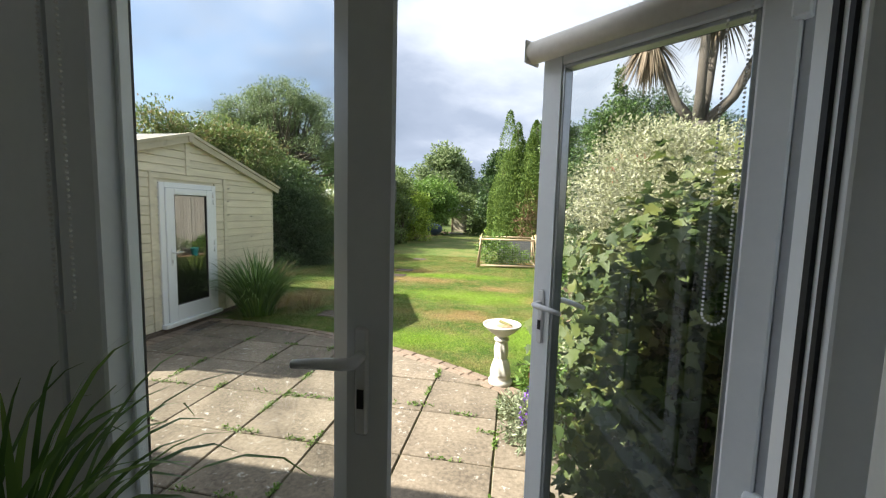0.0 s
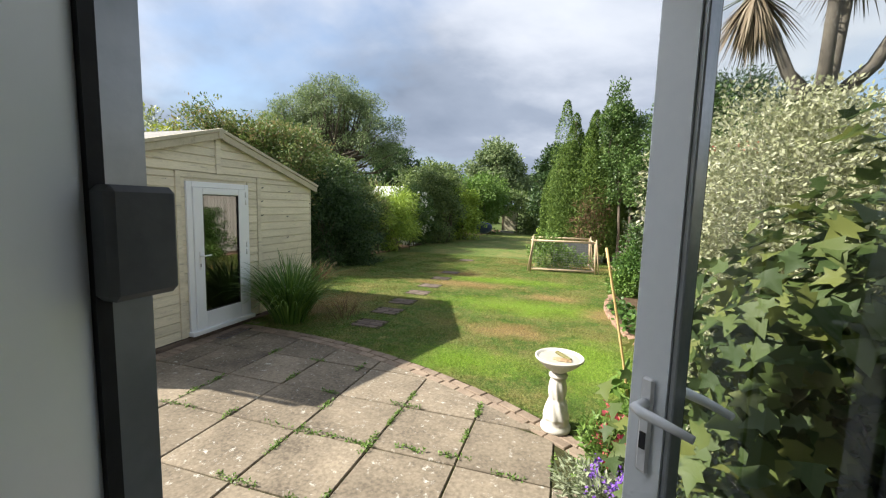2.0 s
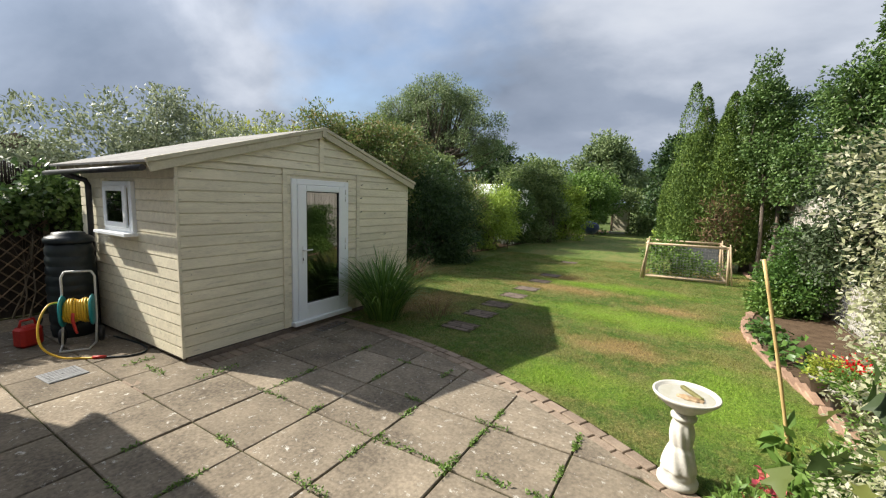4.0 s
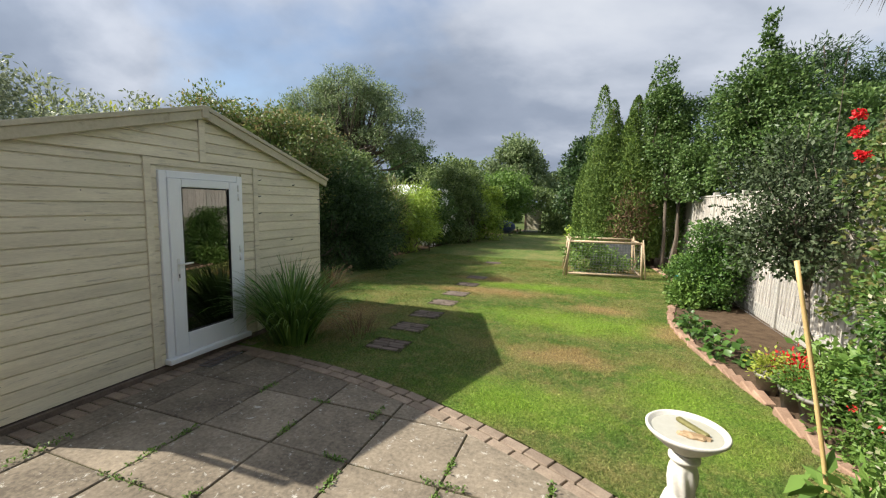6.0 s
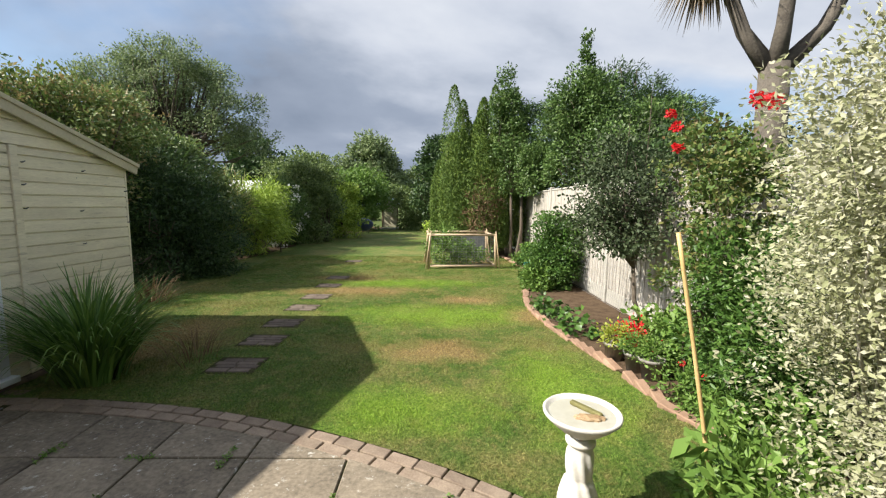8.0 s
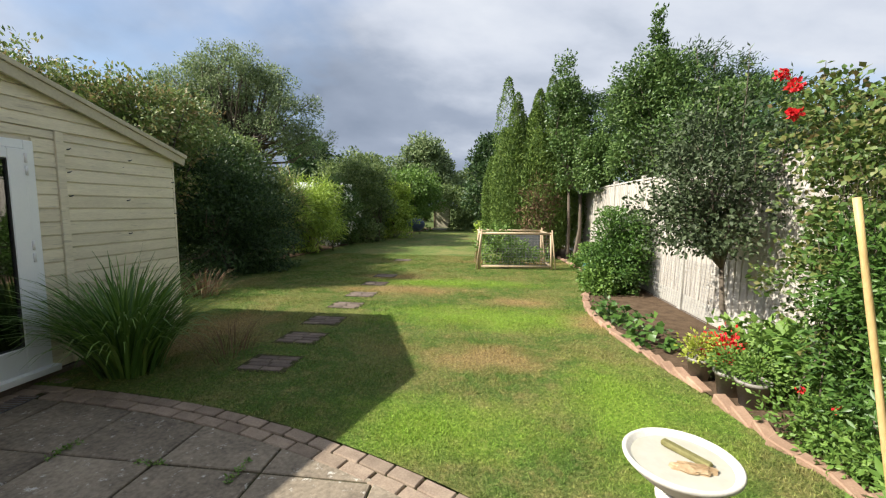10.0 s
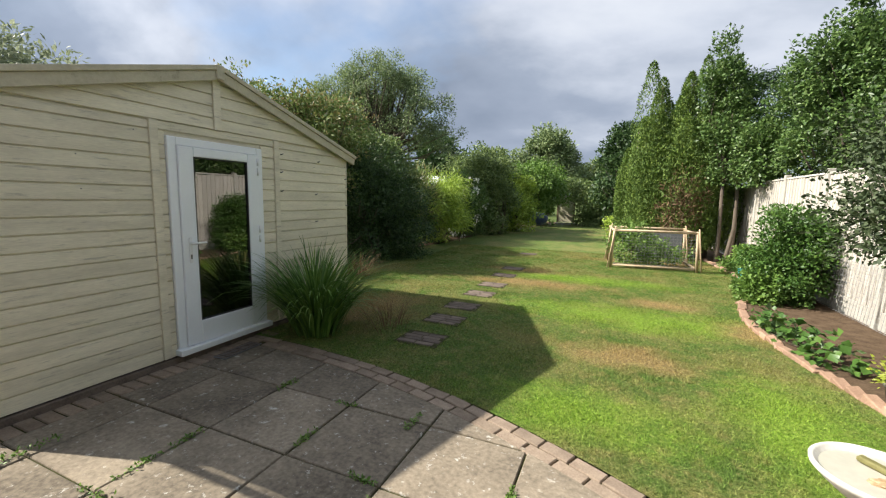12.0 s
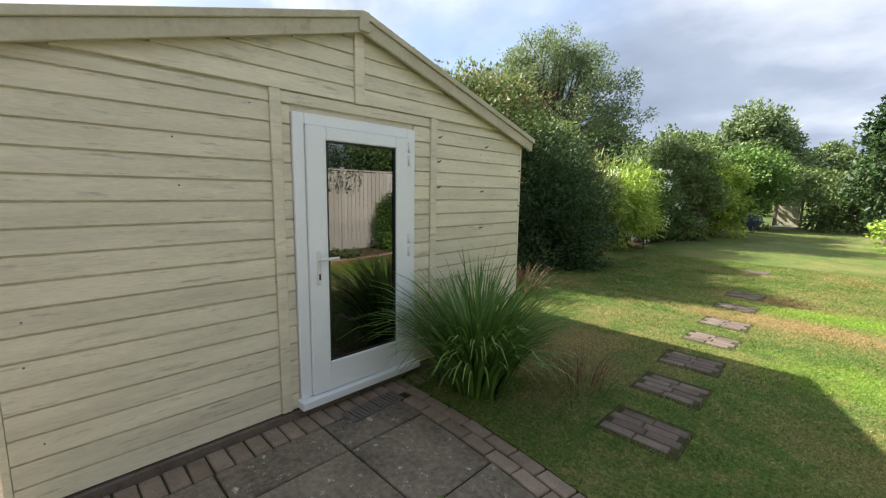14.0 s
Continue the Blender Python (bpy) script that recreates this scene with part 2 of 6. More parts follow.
def lawn_nodes(m, blades):
    """Grass colours by place in the garden: lush, plain, dry, and scorched patches of their own."""
    m.use_nodes = True
    nt = m.node_tree
    n, l = nt.nodes.new, nt.links.new
    p, out = nt.nodes["Principled BSDF"], nt.nodes["Material Output"]
    p.inputs["Roughness"].default_value, p.inputs["Specular IOR Level"].default_value = 0.7, 0.15
    tc = n("ShaderNodeTexCoord")
    pos = tc.outputs["Object"]
    flat = n("ShaderNodeVectorMath")
    flat.operation = "MULTIPLY"
    flat.inputs[1].default_value = (1, 1, 0)
    l(pos, flat.inputs[0])

    def noise_at(scale, detail=4.0, rough=0.6):
        t = n("ShaderNodeTexNoise")
        t.inputs["Scale"].default_value, t.inputs["Detail"].default_value, t.inputs["Roughness"].default_value = scale, detail, rough
        l(flat.outputs[0], t.inputs["Vector"])
        return t.outputs["Fac"]

    def ramp(src, stops):
        r = n("ShaderNodeValToRGB")
        while len(r.color_ramp.elements) < len(stops):
            r.color_ramp.elements.new(0.5)
        for e, (q, c) in zip(r.color_ramp.elements, stops):
            e.position, e.color = q, (*c, 1)
        l(src, r.inputs[0])
        return r.outputs[0]

    def blend(f, a, b):
        x = n("ShaderNodeMix")
        x.data_type = "RGBA"
        l(f, x.inputs["Factor"])
        l(a, x.inputs["A"])
        l(b, x.inputs["B"])
        return x.outputs["Result"]

    def oval(cx, cy, rx, ry, edge):
        sub, sc, ln, ad = n("ShaderNodeVectorMath"), n("ShaderNodeVectorMath"), n("ShaderNodeVectorMath"), n("ShaderNodeMath")
        sub.operation, sc.operation, ln.operation, ad.operation = "SUBTRACT", "MULTIPLY", "LENGTH", "MULTIPLY_ADD"
        sub.inputs[1].default_value, sc.inputs[1].default_value = (cx, cy, 0), (1 / rx, 1 / ry, 0)
        l(flat.outputs[0], sub.inputs[0])
        l(sub.outputs[0], sc.inputs[0])
        l(sc.outputs[0], ln.inputs[0])
        ad.inputs[1].default_value = 2.2
        l(edge, ad.inputs[0])
        l(ln.outputs["Value"], ad.inputs[2])
        return _fade(nt, ad.outputs[0])

    fine = noise_at(38, 5, 0.7)
    green = ramp(fine, [(0.34, (0.056, 0.110, 0.021)), (0.5, (0.108, 0.182, 0.036)), (0.66, (0.190, 0.260, 0.068))])
    dry = ramp(fine, [(0.34, (0.15, 0.145, 0.045)), (0.52, (0.29, 0.255, 0.095)), (0.68, (0.43, 0.355, 0.16))])
    scorched = ramp(fine, [(0.34, (0.20, 0.13, 0.06)), (0.5, (0.36, 0.25, 0.11)), (0.68, (0.48, 0.36, 0.18))])
    c = blend(ramp(noise_at(0.85, 6, 0.65), [(0.45, (0, 0, 0)), (0.65, (0.8, 0.8, 0.8))]), green, dry)
    c = blend(ramp(noise_at(5.5, 6, 0.7), [(0.48, (0, 0, 0)), (0.67, (0.8, 0.8, 0.8))]), c, dry)
    c = blend(ramp(noise_at(16, 5, 0.75), [(0.55, (0, 0, 0)), (0.72, (0.3, 0.3, 0.3))]), c, scorched)
    edge = noise_at(2.6, 5, 0.65)
    lush = ramp(fine, [(0.34, (0.125, 0.225, 0.022)), (0.5, (0.215, 0.34, 0.04)), (0.66, (0.32, 0.44, 0.075))])
    for cx, cy, rx, ry in ((-0.3, 8.0, 1.5, 0.55), (0.7, 5.6, 0.5, 0.8), (-0.7, 5.2, 0.7, 0.35), (-1.2, 10.4, 1.6, 0.4)):
        c = blend(oval(cx, cy, rx, ry, edge), c, lush)
    for cx, cy, rx, ry in ((-0.38, 6.5, 0.62, 0.34), (0.95, 7.9, 0.3, 0.45), (-2.0, 9.6, 1.3, 0.35), (-2.3, 10.9, 0.8, 0.3), (0.1, 8.9, 0.5, 0.25), (-3.6, 6.9, 0.5, 0.9), (0.0, 13.6, 1.4, 0.4)):
        c = blend(oval(cx, cy, rx, ry, edge), c, scorched)
    if blades:
        geo, hs, mr = n("ShaderNodeNewGeometry"), n("ShaderNodeHueSaturation"), n("ShaderNodeMapRange")
        mr.inputs["To Min"].default_value, mr.inputs["To Max"].default_value = 0.6, 1.65
        l(geo.outputs["Random Per Island"], mr.inputs["Value"])
        l(mr.outputs[0], hs.inputs["Value"])
        l(c, hs.inputs["Color"])
        c = hs.outputs[0]
        tr, mx = n("ShaderNodeBsdfTranslucent"), n("ShaderNodeMixShader")
        mx.inputs[0].default_value = 0.35
        l(c, tr.inputs["Color"])
        l(p.outputs[0], mx.inputs[1])
        l(tr.outputs[0], mx.inputs[2])
        l(mx.outputs[0], out.inputs["Surface"])
    else:
        hs = n("ShaderNodeHueSaturation")
        hs.inputs["Value"].default_value = 0.85
        l(c, hs.inputs["Color"])
        c = hs.outputs[0]
        bp = n("ShaderNodeBump")
        bp.inputs["Strength"].default_value, bp.inputs["Distance"].default_value = 0.9, 0.03
        l(noise_at(60, 5, 0.7), bp.inputs["Height"])
        l(bp.outputs[0], p.inputs["Normal"])
    l(c, p.inputs["Base Color"])
    return m


def _fade(nt, src):
    mr = nt.nodes.new("ShaderNodeMapRange")
    mr.inputs["From Min"].default_value, mr.inputs["From Max"].default_value = 1.45, 2.55
    mr.inputs["To Min"].default_value, mr.inputs["To Max"].default_value = 0.85, 0.0
    nt.links.new(src, mr.inputs["Value"])
    return mr.outputs[0]


M_LAWN = lawn_nodes(bpy.data.materials.new("lawn"), False)
M_BLADE = lawn_nodes(bpy.data.materials.new("grass_blade"), True)
M_EARTH = mat("earth", (0.055, 0.036, 0.022), (0.13, 0.09, 0.058), 0.95, 7, 60, 0.9, spec=0.1)
M_FIELD = mat("field", (0.05, 0.075, 0.02), (0.10, 0.13, 0.04), 0.95, 0.5, 9, 0.5, spec=0.1)
M_SLAB = mat("paving_slab", (0.105, 0.087, 0.066), (0.280, 0.232, 0.172), 0.9, 1.8, 36, 0.6, spec=0.2, vary=0.2, stain=(0.46, 0.44, 0.39), stain_at=0.60, stain_scale=17)
M_JOINT = mat("joint_soil", (0.025, 0.026, 0.012), (0.075, 0.075, 0.03), 0.95, 12, 80, 0.8, spec=0.1)
M_BRICK = mat("paver_brick", (0.18, 0.135, 0.102), (0.30, 0.235, 0.175), 0.9, 9, 90, 0.5, spec=0.2, vary=0.18)
M_STEPBRICK = mat("step_brick", (0.095, 0.074, 0.060), (0.175, 0.138, 0.112), 0.9, 9, 90, 0.5, spec=0.2, vary=0.2)
M_REDBRICK = mat("edging_brick", (0.25, 0.155, 0.105), (0.37, 0.245, 0.17), 0.9, 10, 90, 0.5, spec=0.2, vary=0.2)
M_CREAM = mat("cream_painted_wood", (0.60, 0.55, 0.42), (0.80, 0.74, 0.575), 0.62, 2.2, 26, 0.3, spec=0.3, vary=0.07, stretch=(6, 0.7, 6), stain=(0.46, 0.42, 0.33), stain_at=0.585, stain_scale=5)
M_FASCIA = mat("weathered_fascia", (0.44, 0.40, 0.29), (0.56, 0.515, 0.385), 0.75, 4, 40, 0.35, spec=0.25, stain=(0.30, 0.26, 0.19), stain_at=0.62, stain_scale=5)
M_FELT = mat("roofing_felt", (0.22, 0.21, 0.20), (0.34, 0.33, 0.31), 0.95, 3, 150, 0.6, spec=0.15)
M_UPVC = mat("white_upvc", (0.80, 0.83, 0.86), (0.84, 0.87, 0.89), 0.32, 2, 40, 0.03, spec=0.5)
M_GREYUPVC = mat("grey_upvc_profile", (0.45, 0.47, 0.50), (0.52, 0.54, 0.57), 0.4, 2, 40, 0.03)
M_GREYTRIM = mat("grey_lock_strip", (0.36, 0.38, 0.40), (0.46, 0.48, 0.50), 0.35, 8, 60, 0.05, metal=0.7)
M_KEEP = mat("dark_grey_keep", (0.10, 0.105, 0.11), (0.15, 0.155, 0.16), 0.5, 8, 60, 0.1)
M_GASKET = mat("black_gasket", (0.012, 0.012, 0.013), (0.025, 0.025, 0.027), 0.6, 8, 60, 0.1)
M_BLACK = mat("black_plastic", (0.018, 0.018, 0.02), (0.035, 0.035, 0.038), 0.4, 6, 50, 0.1)
M_BUTT = mat("dark_green_plastic", (0.009, 0.014, 0.016), (0.018, 0.026, 0.029), 0.4, 3, 60, 0.12)
M_GLASS = glass_mat("clear_glass", (0.97, 0.985, 0.98), 0.06)
M_SHEDGLASS = glass_mat("shed_glass", (0.30, 0.31, 0.31), 0.20)
M_STONE = mat("white_cast_stone", (0.54, 0.515, 0.46), (0.66, 0.635, 0.58), 0.75, 7, 70, 0.2, spec=0.3, stain=(0.48, 0.45, 0.37), stain_at=0.64, stain_scale=9)
M_FENCE = mat("silvered_fence_board", (0.38, 0.345, 0.30), (0.57, 0.535, 0.48), 0.85, 4, 40, 0.4, spec=0.2, vary=0.12, stretch=(7, 7, 0.8), stain=(0.24, 0.21, 0.17), stain_at=0.62, stain_scale=3)
M_CONCRETE = mat("fence_post_concrete", (0.36, 0.34, 0.30), (0.48, 0.46, 0.41), 0.9, 5, 60, 0.4, spec=0.2)
# brown taken darker to hold the shade that lies on the boundary fence
M_DARKFENCE = mat("shade_darkened_brown", (0.022, 0.016, 0.013), (0.05, 0.037, 0.028), 0.85, 4, 40, 0.4, stretch=(5, 5, 1))
M_TRELLIS = mat("brown_trellis_wood", (0.15, 0.105, 0.07), (0.24, 0.175, 0.12), 0.85, 6, 50, 0.3)
M_RAWWOOD = mat("raw_timber", (0.40, 0.29, 0.18), (0.56, 0.43, 0.29), 0.8, 5, 40, 0.3, stretch=(4, 4, 0.8))
M_CANE = mat("bamboo_cane", (0.46, 0.31, 0.12), (0.62, 0.45, 0.21), 0.5, 6, 50, 0.1, stretch=(3, 3, 0.6))
M_BARK = mat("bark", (0.075, 0.06, 0.045), (0.16, 0.13, 0.10), 0.95, 9, 60, 0.9, stretch=(2, 2, 0.5))
M_PALETWIG = mat("pale_twig", (0.34, 0.31, 0.25), (0.50, 0.47, 0.40), 0.8, 9, 60, 0.3)
M_PALMBARK = mat("palm_bark", (0.07, 0.06, 0.05), (0.15, 0.13, 0.105), 0.95, 8, 60, 0.9)
M_TILE = mat("brown_roof_tile", (0.11, 0.07, 0.055), (0.19, 0.13, 0.10), 0.85, 5, 50, 0.4, vary=0.15)
M_WALLPAINT = mat("pale_wall_paint", (0.68, 0.69, 0.65), (0.73, 0.74, 0.70), 0.8, 2, 60, 0.08)
M_RENDER = mat("house_render", (0.70, 0.69, 0.66), (0.78, 0.77, 0.74), 0.9, 3, 80, 0.4)
M_FLOOR = mat("wood_floor", (0.17, 0.11, 0.065), (0.25, 0.17, 0.10), 0.45, 3, 30, 0.1, stretch=(1, 6, 1))
M_TERRACOTTA = mat("grey_plant_pot", (0.20, 0.18, 0.16), (0.29, 0.27, 0.24), 0.7, 6, 50, 0.2)
M_CHROME = mat("brushed_metal", (0.55, 0.56, 0.58), (0.66, 0.67, 0.69), 0.3, 5, 60, 0.03, metal=1.0)
M_WHITE = mat("white_plastic", (0.72, 0.73, 0.73), (0.80, 0.80, 0.80), 0.4, 4, 50, 0.05)
M_CREAMBLIND = mat("cream_blind_cassette", (0.60, 0.56, 0.49), (0.68, 0.64, 0.57), 0.5, 4, 50, 0.05)
M_TEAL = mat("teal_plastic", (0.015, 0.22, 0.25), (0.03, 0.30, 0.33), 0.4, 5, 60, 0.05)
M_YELLOW = mat("yellow_hose", (0.60, 0.36, 0.02), (0.75, 0.48, 0.05), 0.45, 6, 60, 0.05)
M_RED = mat("red_plastic", (0.40, 0.02, 0.015), (0.52, 0.035, 0.025), 0.45, 6, 60, 0.05)
M_BLUE = mat("blue_plastic", (0.05, 0.07, 0.20), (0.09, 0.11, 0.28), 0.4, 6, 60, 0.05)
M_STEEL = mat("grey_painted_steel", (0.50, 0.50, 0.48), (0.60, 0.60, 0.58), 0.4, 6, 60, 0.05)
M_DRAIN = mat("galvanised_cover", (0.16, 0.165, 0.17), (0.26, 0.265, 0.27), 0.75, 8, 90, 0.4, metal=0.2)
M_MESH = mat("netting", (0.20, 0.20, 0.20), (0.30, 0.30, 0.30), 0.6, 6, 60, 0.05)
M_WHITEROOF = mat("pale_sheet_roof", (0.62, 0.62, 0.60), (0.74, 0.74, 0.72), 0.5, 1, 20, 0.05)
M_DARK = mat("dark_interior", (0.03, 0.028, 0.025), (0.05, 0.045, 0.04), 0.9, 3, 30, 0.1)
L_GREEN = leaf_mat("leaf_green", [(0.06, 0.098, 0.032), (0.135, 0.195, 0.062), (0.27, 0.335, 0.115)])
L_BAY = leaf_mat("leaf_bay", [(0.037, 0.075, 0.02), (0.086, 0.155, 0.039), (0.196, 0.281, 0.086)], 0.4, 0.25)
L_ASH = leaf_mat("leaf_ash", [(0.092, 0.138, 0.06), (0.19, 0.255, 0.113), (0.368, 0.431, 0.207)])
L_DARK = leaf_mat("leaf_dark", [(0.019, 0.043, 0.016), (0.043, 0.084, 0.027), (0.096, 0.165, 0.048)])
L_ROSE = leaf_mat("leaf_rose", [(0.033, 0.062, 0.014), (0.066, 0.12, 0.026), (0.117, 0.182, 0.044), (0.197, 0.219, 0.066), (0.161, 0.08, 0.044)])
L_NANDINA = leaf_mat("leaf_nandina", [(0.035, 0.083, 0.018), (0.069, 0.143, 0.028), (0.128, 0.22, 0.046)], 0.4, 0.25)
L_CURRANT = leaf_mat("leaf_currant", [(0.023, 0.044, 0.012), (0.055, 0.09, 0.024), (0.11, 0.148, 0.042), (0.211, 0.221, 0.053)], 0.55, 0.35)
L_FRUIT = leaf_mat("leaf_fruit", [(0.02, 0.035, 0.012), (0.05, 0.075, 0.03), (0.13, 0.16, 0.085)], 0.6, 0.2, 0.3)
L_LIME = leaf_mat("leaf_lime", [(0.149, 0.234, 0.036), (0.299, 0.422, 0.062), (0.55, 0.655, 0.122)])
L_BRIGHT = leaf_mat("leaf_bright", [(0.07, 0.14, 0.026), (0.135, 0.235, 0.045), (0.24, 0.36, 0.085)])
L_MIXED = leaf_mat("leaf_mixed", [(0.084, 0.14, 0.034), (0.208, 0.28, 0.071), (0.476, 0.532, 0.14), (0.672, 0.644, 0.196)])
L_RED = leaf_mat("leaf_redbrown", [(0.064, 0.115, 0.028), (0.128, 0.204, 0.051), (0.23, 0.268, 0.089), (0.383, 0.242, 0.128)])
L_SILVER = leaf_mat("leaf_silver", [(0.15, 0.175, 0.075), (0.33, 0.345, 0.18), (0.48, 0.475, 0.32), (0.61, 0.60, 0.46)], 0.6, 0.33)
L_GREYGREEN = leaf_mat("leaf_greygreen", [(0.099, 0.13, 0.07), (0.218, 0.258, 0.148), (0.476, 0.515, 0.356)])
L_CYPRESS = leaf_mat("leaf_cypress", [(0.048, 0.087, 0.023), (0.11, 0.183, 0.036), (0.223, 0.306, 0.055)], 0.7, 0.15)
L_BLADE = leaf_mat("leaf_strap", [(0.055, 0.122, 0.03), (0.122, 0.233, 0.048), (0.26, 0.391, 0.094)], 0.4, 0.25)
L_BROWN = leaf_mat("leaf_brown", [(0.090, 0.053, 0.030), (0.195, 0.120, 0.068), (0.330, 0.225, 0.128)], 0.8, 0.2)
L_FLOWER = leaf_mat("petal_red", [(0.42, 0.008, 0.012), (0.62, 0.015, 0.02), (0.75, 0.05, 0.05)], 0.5, 0.3)
L_PURPLE = leaf_mat("petal_purple", [(0.13, 0.05, 0.36), (0.24, 0.10, 0.55), (0.36, 0.20, 0.65)], 0.5, 0.3)
L_PINK = leaf_mat("petal_pink", [(0.60, 0.06, 0.14), (0.75, 0.15, 0.22), (0.85, 0.35, 0.20)], 0.5, 0.3)
L_WHITEFL = leaf_mat("petal_white", [(0.55, 0.56, 0.45), (0.70, 0.70, 0.62), (0.80, 0.80, 0.74)], 0.5, 0.3)
L_YELLOWGR = leaf_mat("leaf_yellowgreen", [(0.20, 0.26, 0.03), (0.33, 0.38, 0.05), (0.48, 0.48, 0.12)])
L_REEDBROWN = leaf_mat("dead_frond", [(0.15, 0.11, 0.07), (0.26, 0.20, 0.14), (0.38, 0.31, 0.23)], 0.8, 0.2)

# ---- ground, lawn, patio
CURVE_C, CURVE_R = (-3.84, -1.89), 7.28


def patio_edge(x):
    """The curved front of the patio, where the lawn begins."""
    return CURVE_C[1] + math.sqrt(max(CURVE_R ** 2 - (x - CURVE_C[0]) ** 2, 0.01))


def bed_edge(y):
    """The front of the flower bed under the fence, by its distance up the garden."""
    ys = [2.0, 4.25, 4.8, 5.3, 6.0, 6.9, 7.6, 8.4, 9.0, 9.64, 10.4, 11.2, 12.2, 14.8, 17.5, 30]
    xs = [1.75, 1.68, 1.56, 1.46, 1.38, 1.21, 1.09, 1.06, 1.12, 1.27, 1.7, 1.84, 1.86, 1.65, 1.85, 1.9]
    return float(np.interp(y, ys, xs))


def left_edge(y):
    return float(np.interp(y, [5, 8, 10.5, 12.2, 14.5, 18, 22, 26, 30], [-6.6, -6.6, -6.45, -6.25, -5.95, -5.9, -5.6, -4.8, -4.3]))


def sheet(name, points, z, material, label, category):
    bm = bmesh.new()
    f = bm.faces.new([bm.verts.new((x, y, z)) for x, y in points])
    f.normal_update()
    if f.normal.z < 0:
        f.normal_flip()
    bmesh.ops.triangulate(bm, faces=bm.faces[:])
    return tagged(part(name, bm, material), label, category, kind="structure")


bm = bmesh.new()
bmesh.ops.create_grid(bm, x_segments=8, y_segments=8, size=600)
bmesh.ops.translate(bm, verts=bm.verts[:], vec=(0, 200, -0.06))
tagged(part("ground", bm, M_FIELD), "rough green ground reaching far beyond the garden", "ground", kind="structure")

lawn_ys = [5.6 + 0.6 * i for i in range(44)]
lawn_pts = [(left_edge(y), y) for y in lawn_ys[::-1]] + [(x, patio_edge(x)) for x in np.linspace(-6.4, 1.15, 40)] + [(1.45, 3.6), (1.74, 3.3)] + [(bed_edge(y), y) for y in [3.5 + 0.3 * i for i in range(92)]]
lawn = sheet("lawn", lawn_pts, 0.0, M_LAWN, "mown green lawn with dry scorched patches", "lawn")
sheet("patio_bed", [(-7.6, 1.0), (3.0, 1.0), (3.0, 2.4), (1.7, 3.3)] + [(x, patio_edge(x) - 0.02) for x in np.linspace(1.1, -7.6, 40)], -0.012, M_JOINT, "dark soil and moss in the joints under the paving", "patio")
sheet("flower_bed", [(bed_edge(y), y) for y in [1.3 + 0.4 * i for i in range(58)]] + [(2.6, 24.4), (2.6, 1.3)], 0.015, M_EARTH, "bare brown earth of the flower bed along the fence", "flower bed")
sheet("border_bed", [(left_edge(y) + 0.05 * math.sin(3 * y), y) for y in lawn_ys] + [(-9.5, 31), (-9.5, 5.6)], 0.012, M_EARTH, "dark earth under the hedge plants beside the lawn", "flower bed")

# ---- leaves
def leaf_arrays(P, L, W, rng, up=0.35, out=None, fold=0.3, droop=0.0):
    """Folded leaves of two faces each, at the points P."""
    n = len(P)
    d = rng.normal(size=(n, 3))
    if out is not None:
        d += out * 1.1
    d[:, 2] += -droop
    d /= np.linalg.norm(d, axis=1, keepdims=True) + 1e-9
    q = rng.normal(size=(n, 3)) * 0.8
    q[:, 2] += up * 2
    if out is not None:
        q += out * 0.7
    s = np.cross(q, d)
    s /= np.linalg.norm(s, axis=1, keepdims=True) + 1e-9
    q = np.cross(d, s)
    k = rng.uniform(0.65, 1.25, (n, 1))
    l, w = L * k, W * k * 0.5
    V = np.stack([P, P + d * l * 0.48 + s * w + q * w * fold, P + d * l, P + d * l * 0.48 - s * w + q * w * fold], 1).reshape(-1, 3)
    b = np.arange(n)[:, None] * 4
    F = np.concatenate([b + [0, 1, 2], b + [0, 2, 3]], 1).reshape(-1, 3)
    return V, F


def lobed_arrays(P, size, rng, out):
    """Broad leaves with five lobes, slightly cupped."""
    n = len(P)
    q = rng.normal(size=(n, 3)) * 0.55 + out * 0.9
    q[:, 2] += 0.7
    q /= np.linalg.norm(q, axis=1, keepdims=True)
    d = rng.normal(size=(n, 3))
    d[:, 2] -= 0.6
    d -= q * (d * q).sum(1, keepdims=True)
    d /= np.linalg.norm(d, axis=1, keepdims=True)
    s = np.cross(q, d)
    k = size * rng.uniform(0.55, 1.2, (n, 1))
    lobes = [(0.0, -0.05, 0.0), (0.42, 0.05, 0.10), (0.28, 0.22, 0.02), (0.52, 0.48, 0.12), (0.24, 0.52, 0.02), (0.0, 1.0, -0.12), (-0.24, 0.52, 0.02), (-0.52, 0.48, 0.12), (-0.28, 0.22, 0.02), (-0.42, 0.05, 0.10)]
    V = [P + d * k * 0.3] + [P + k * (s * a + d * b + q * c) for a, b, c in lobes]
    V = np.stack(V, 1).reshape(-1, 3)
    b = np.arange(n)[:, None] * 11
    F = np.concatenate([b + [0, 1 + i, 1 + (i + 1) % 10] for i in range(10)], 1).reshape(-1, 3)
    return V, F


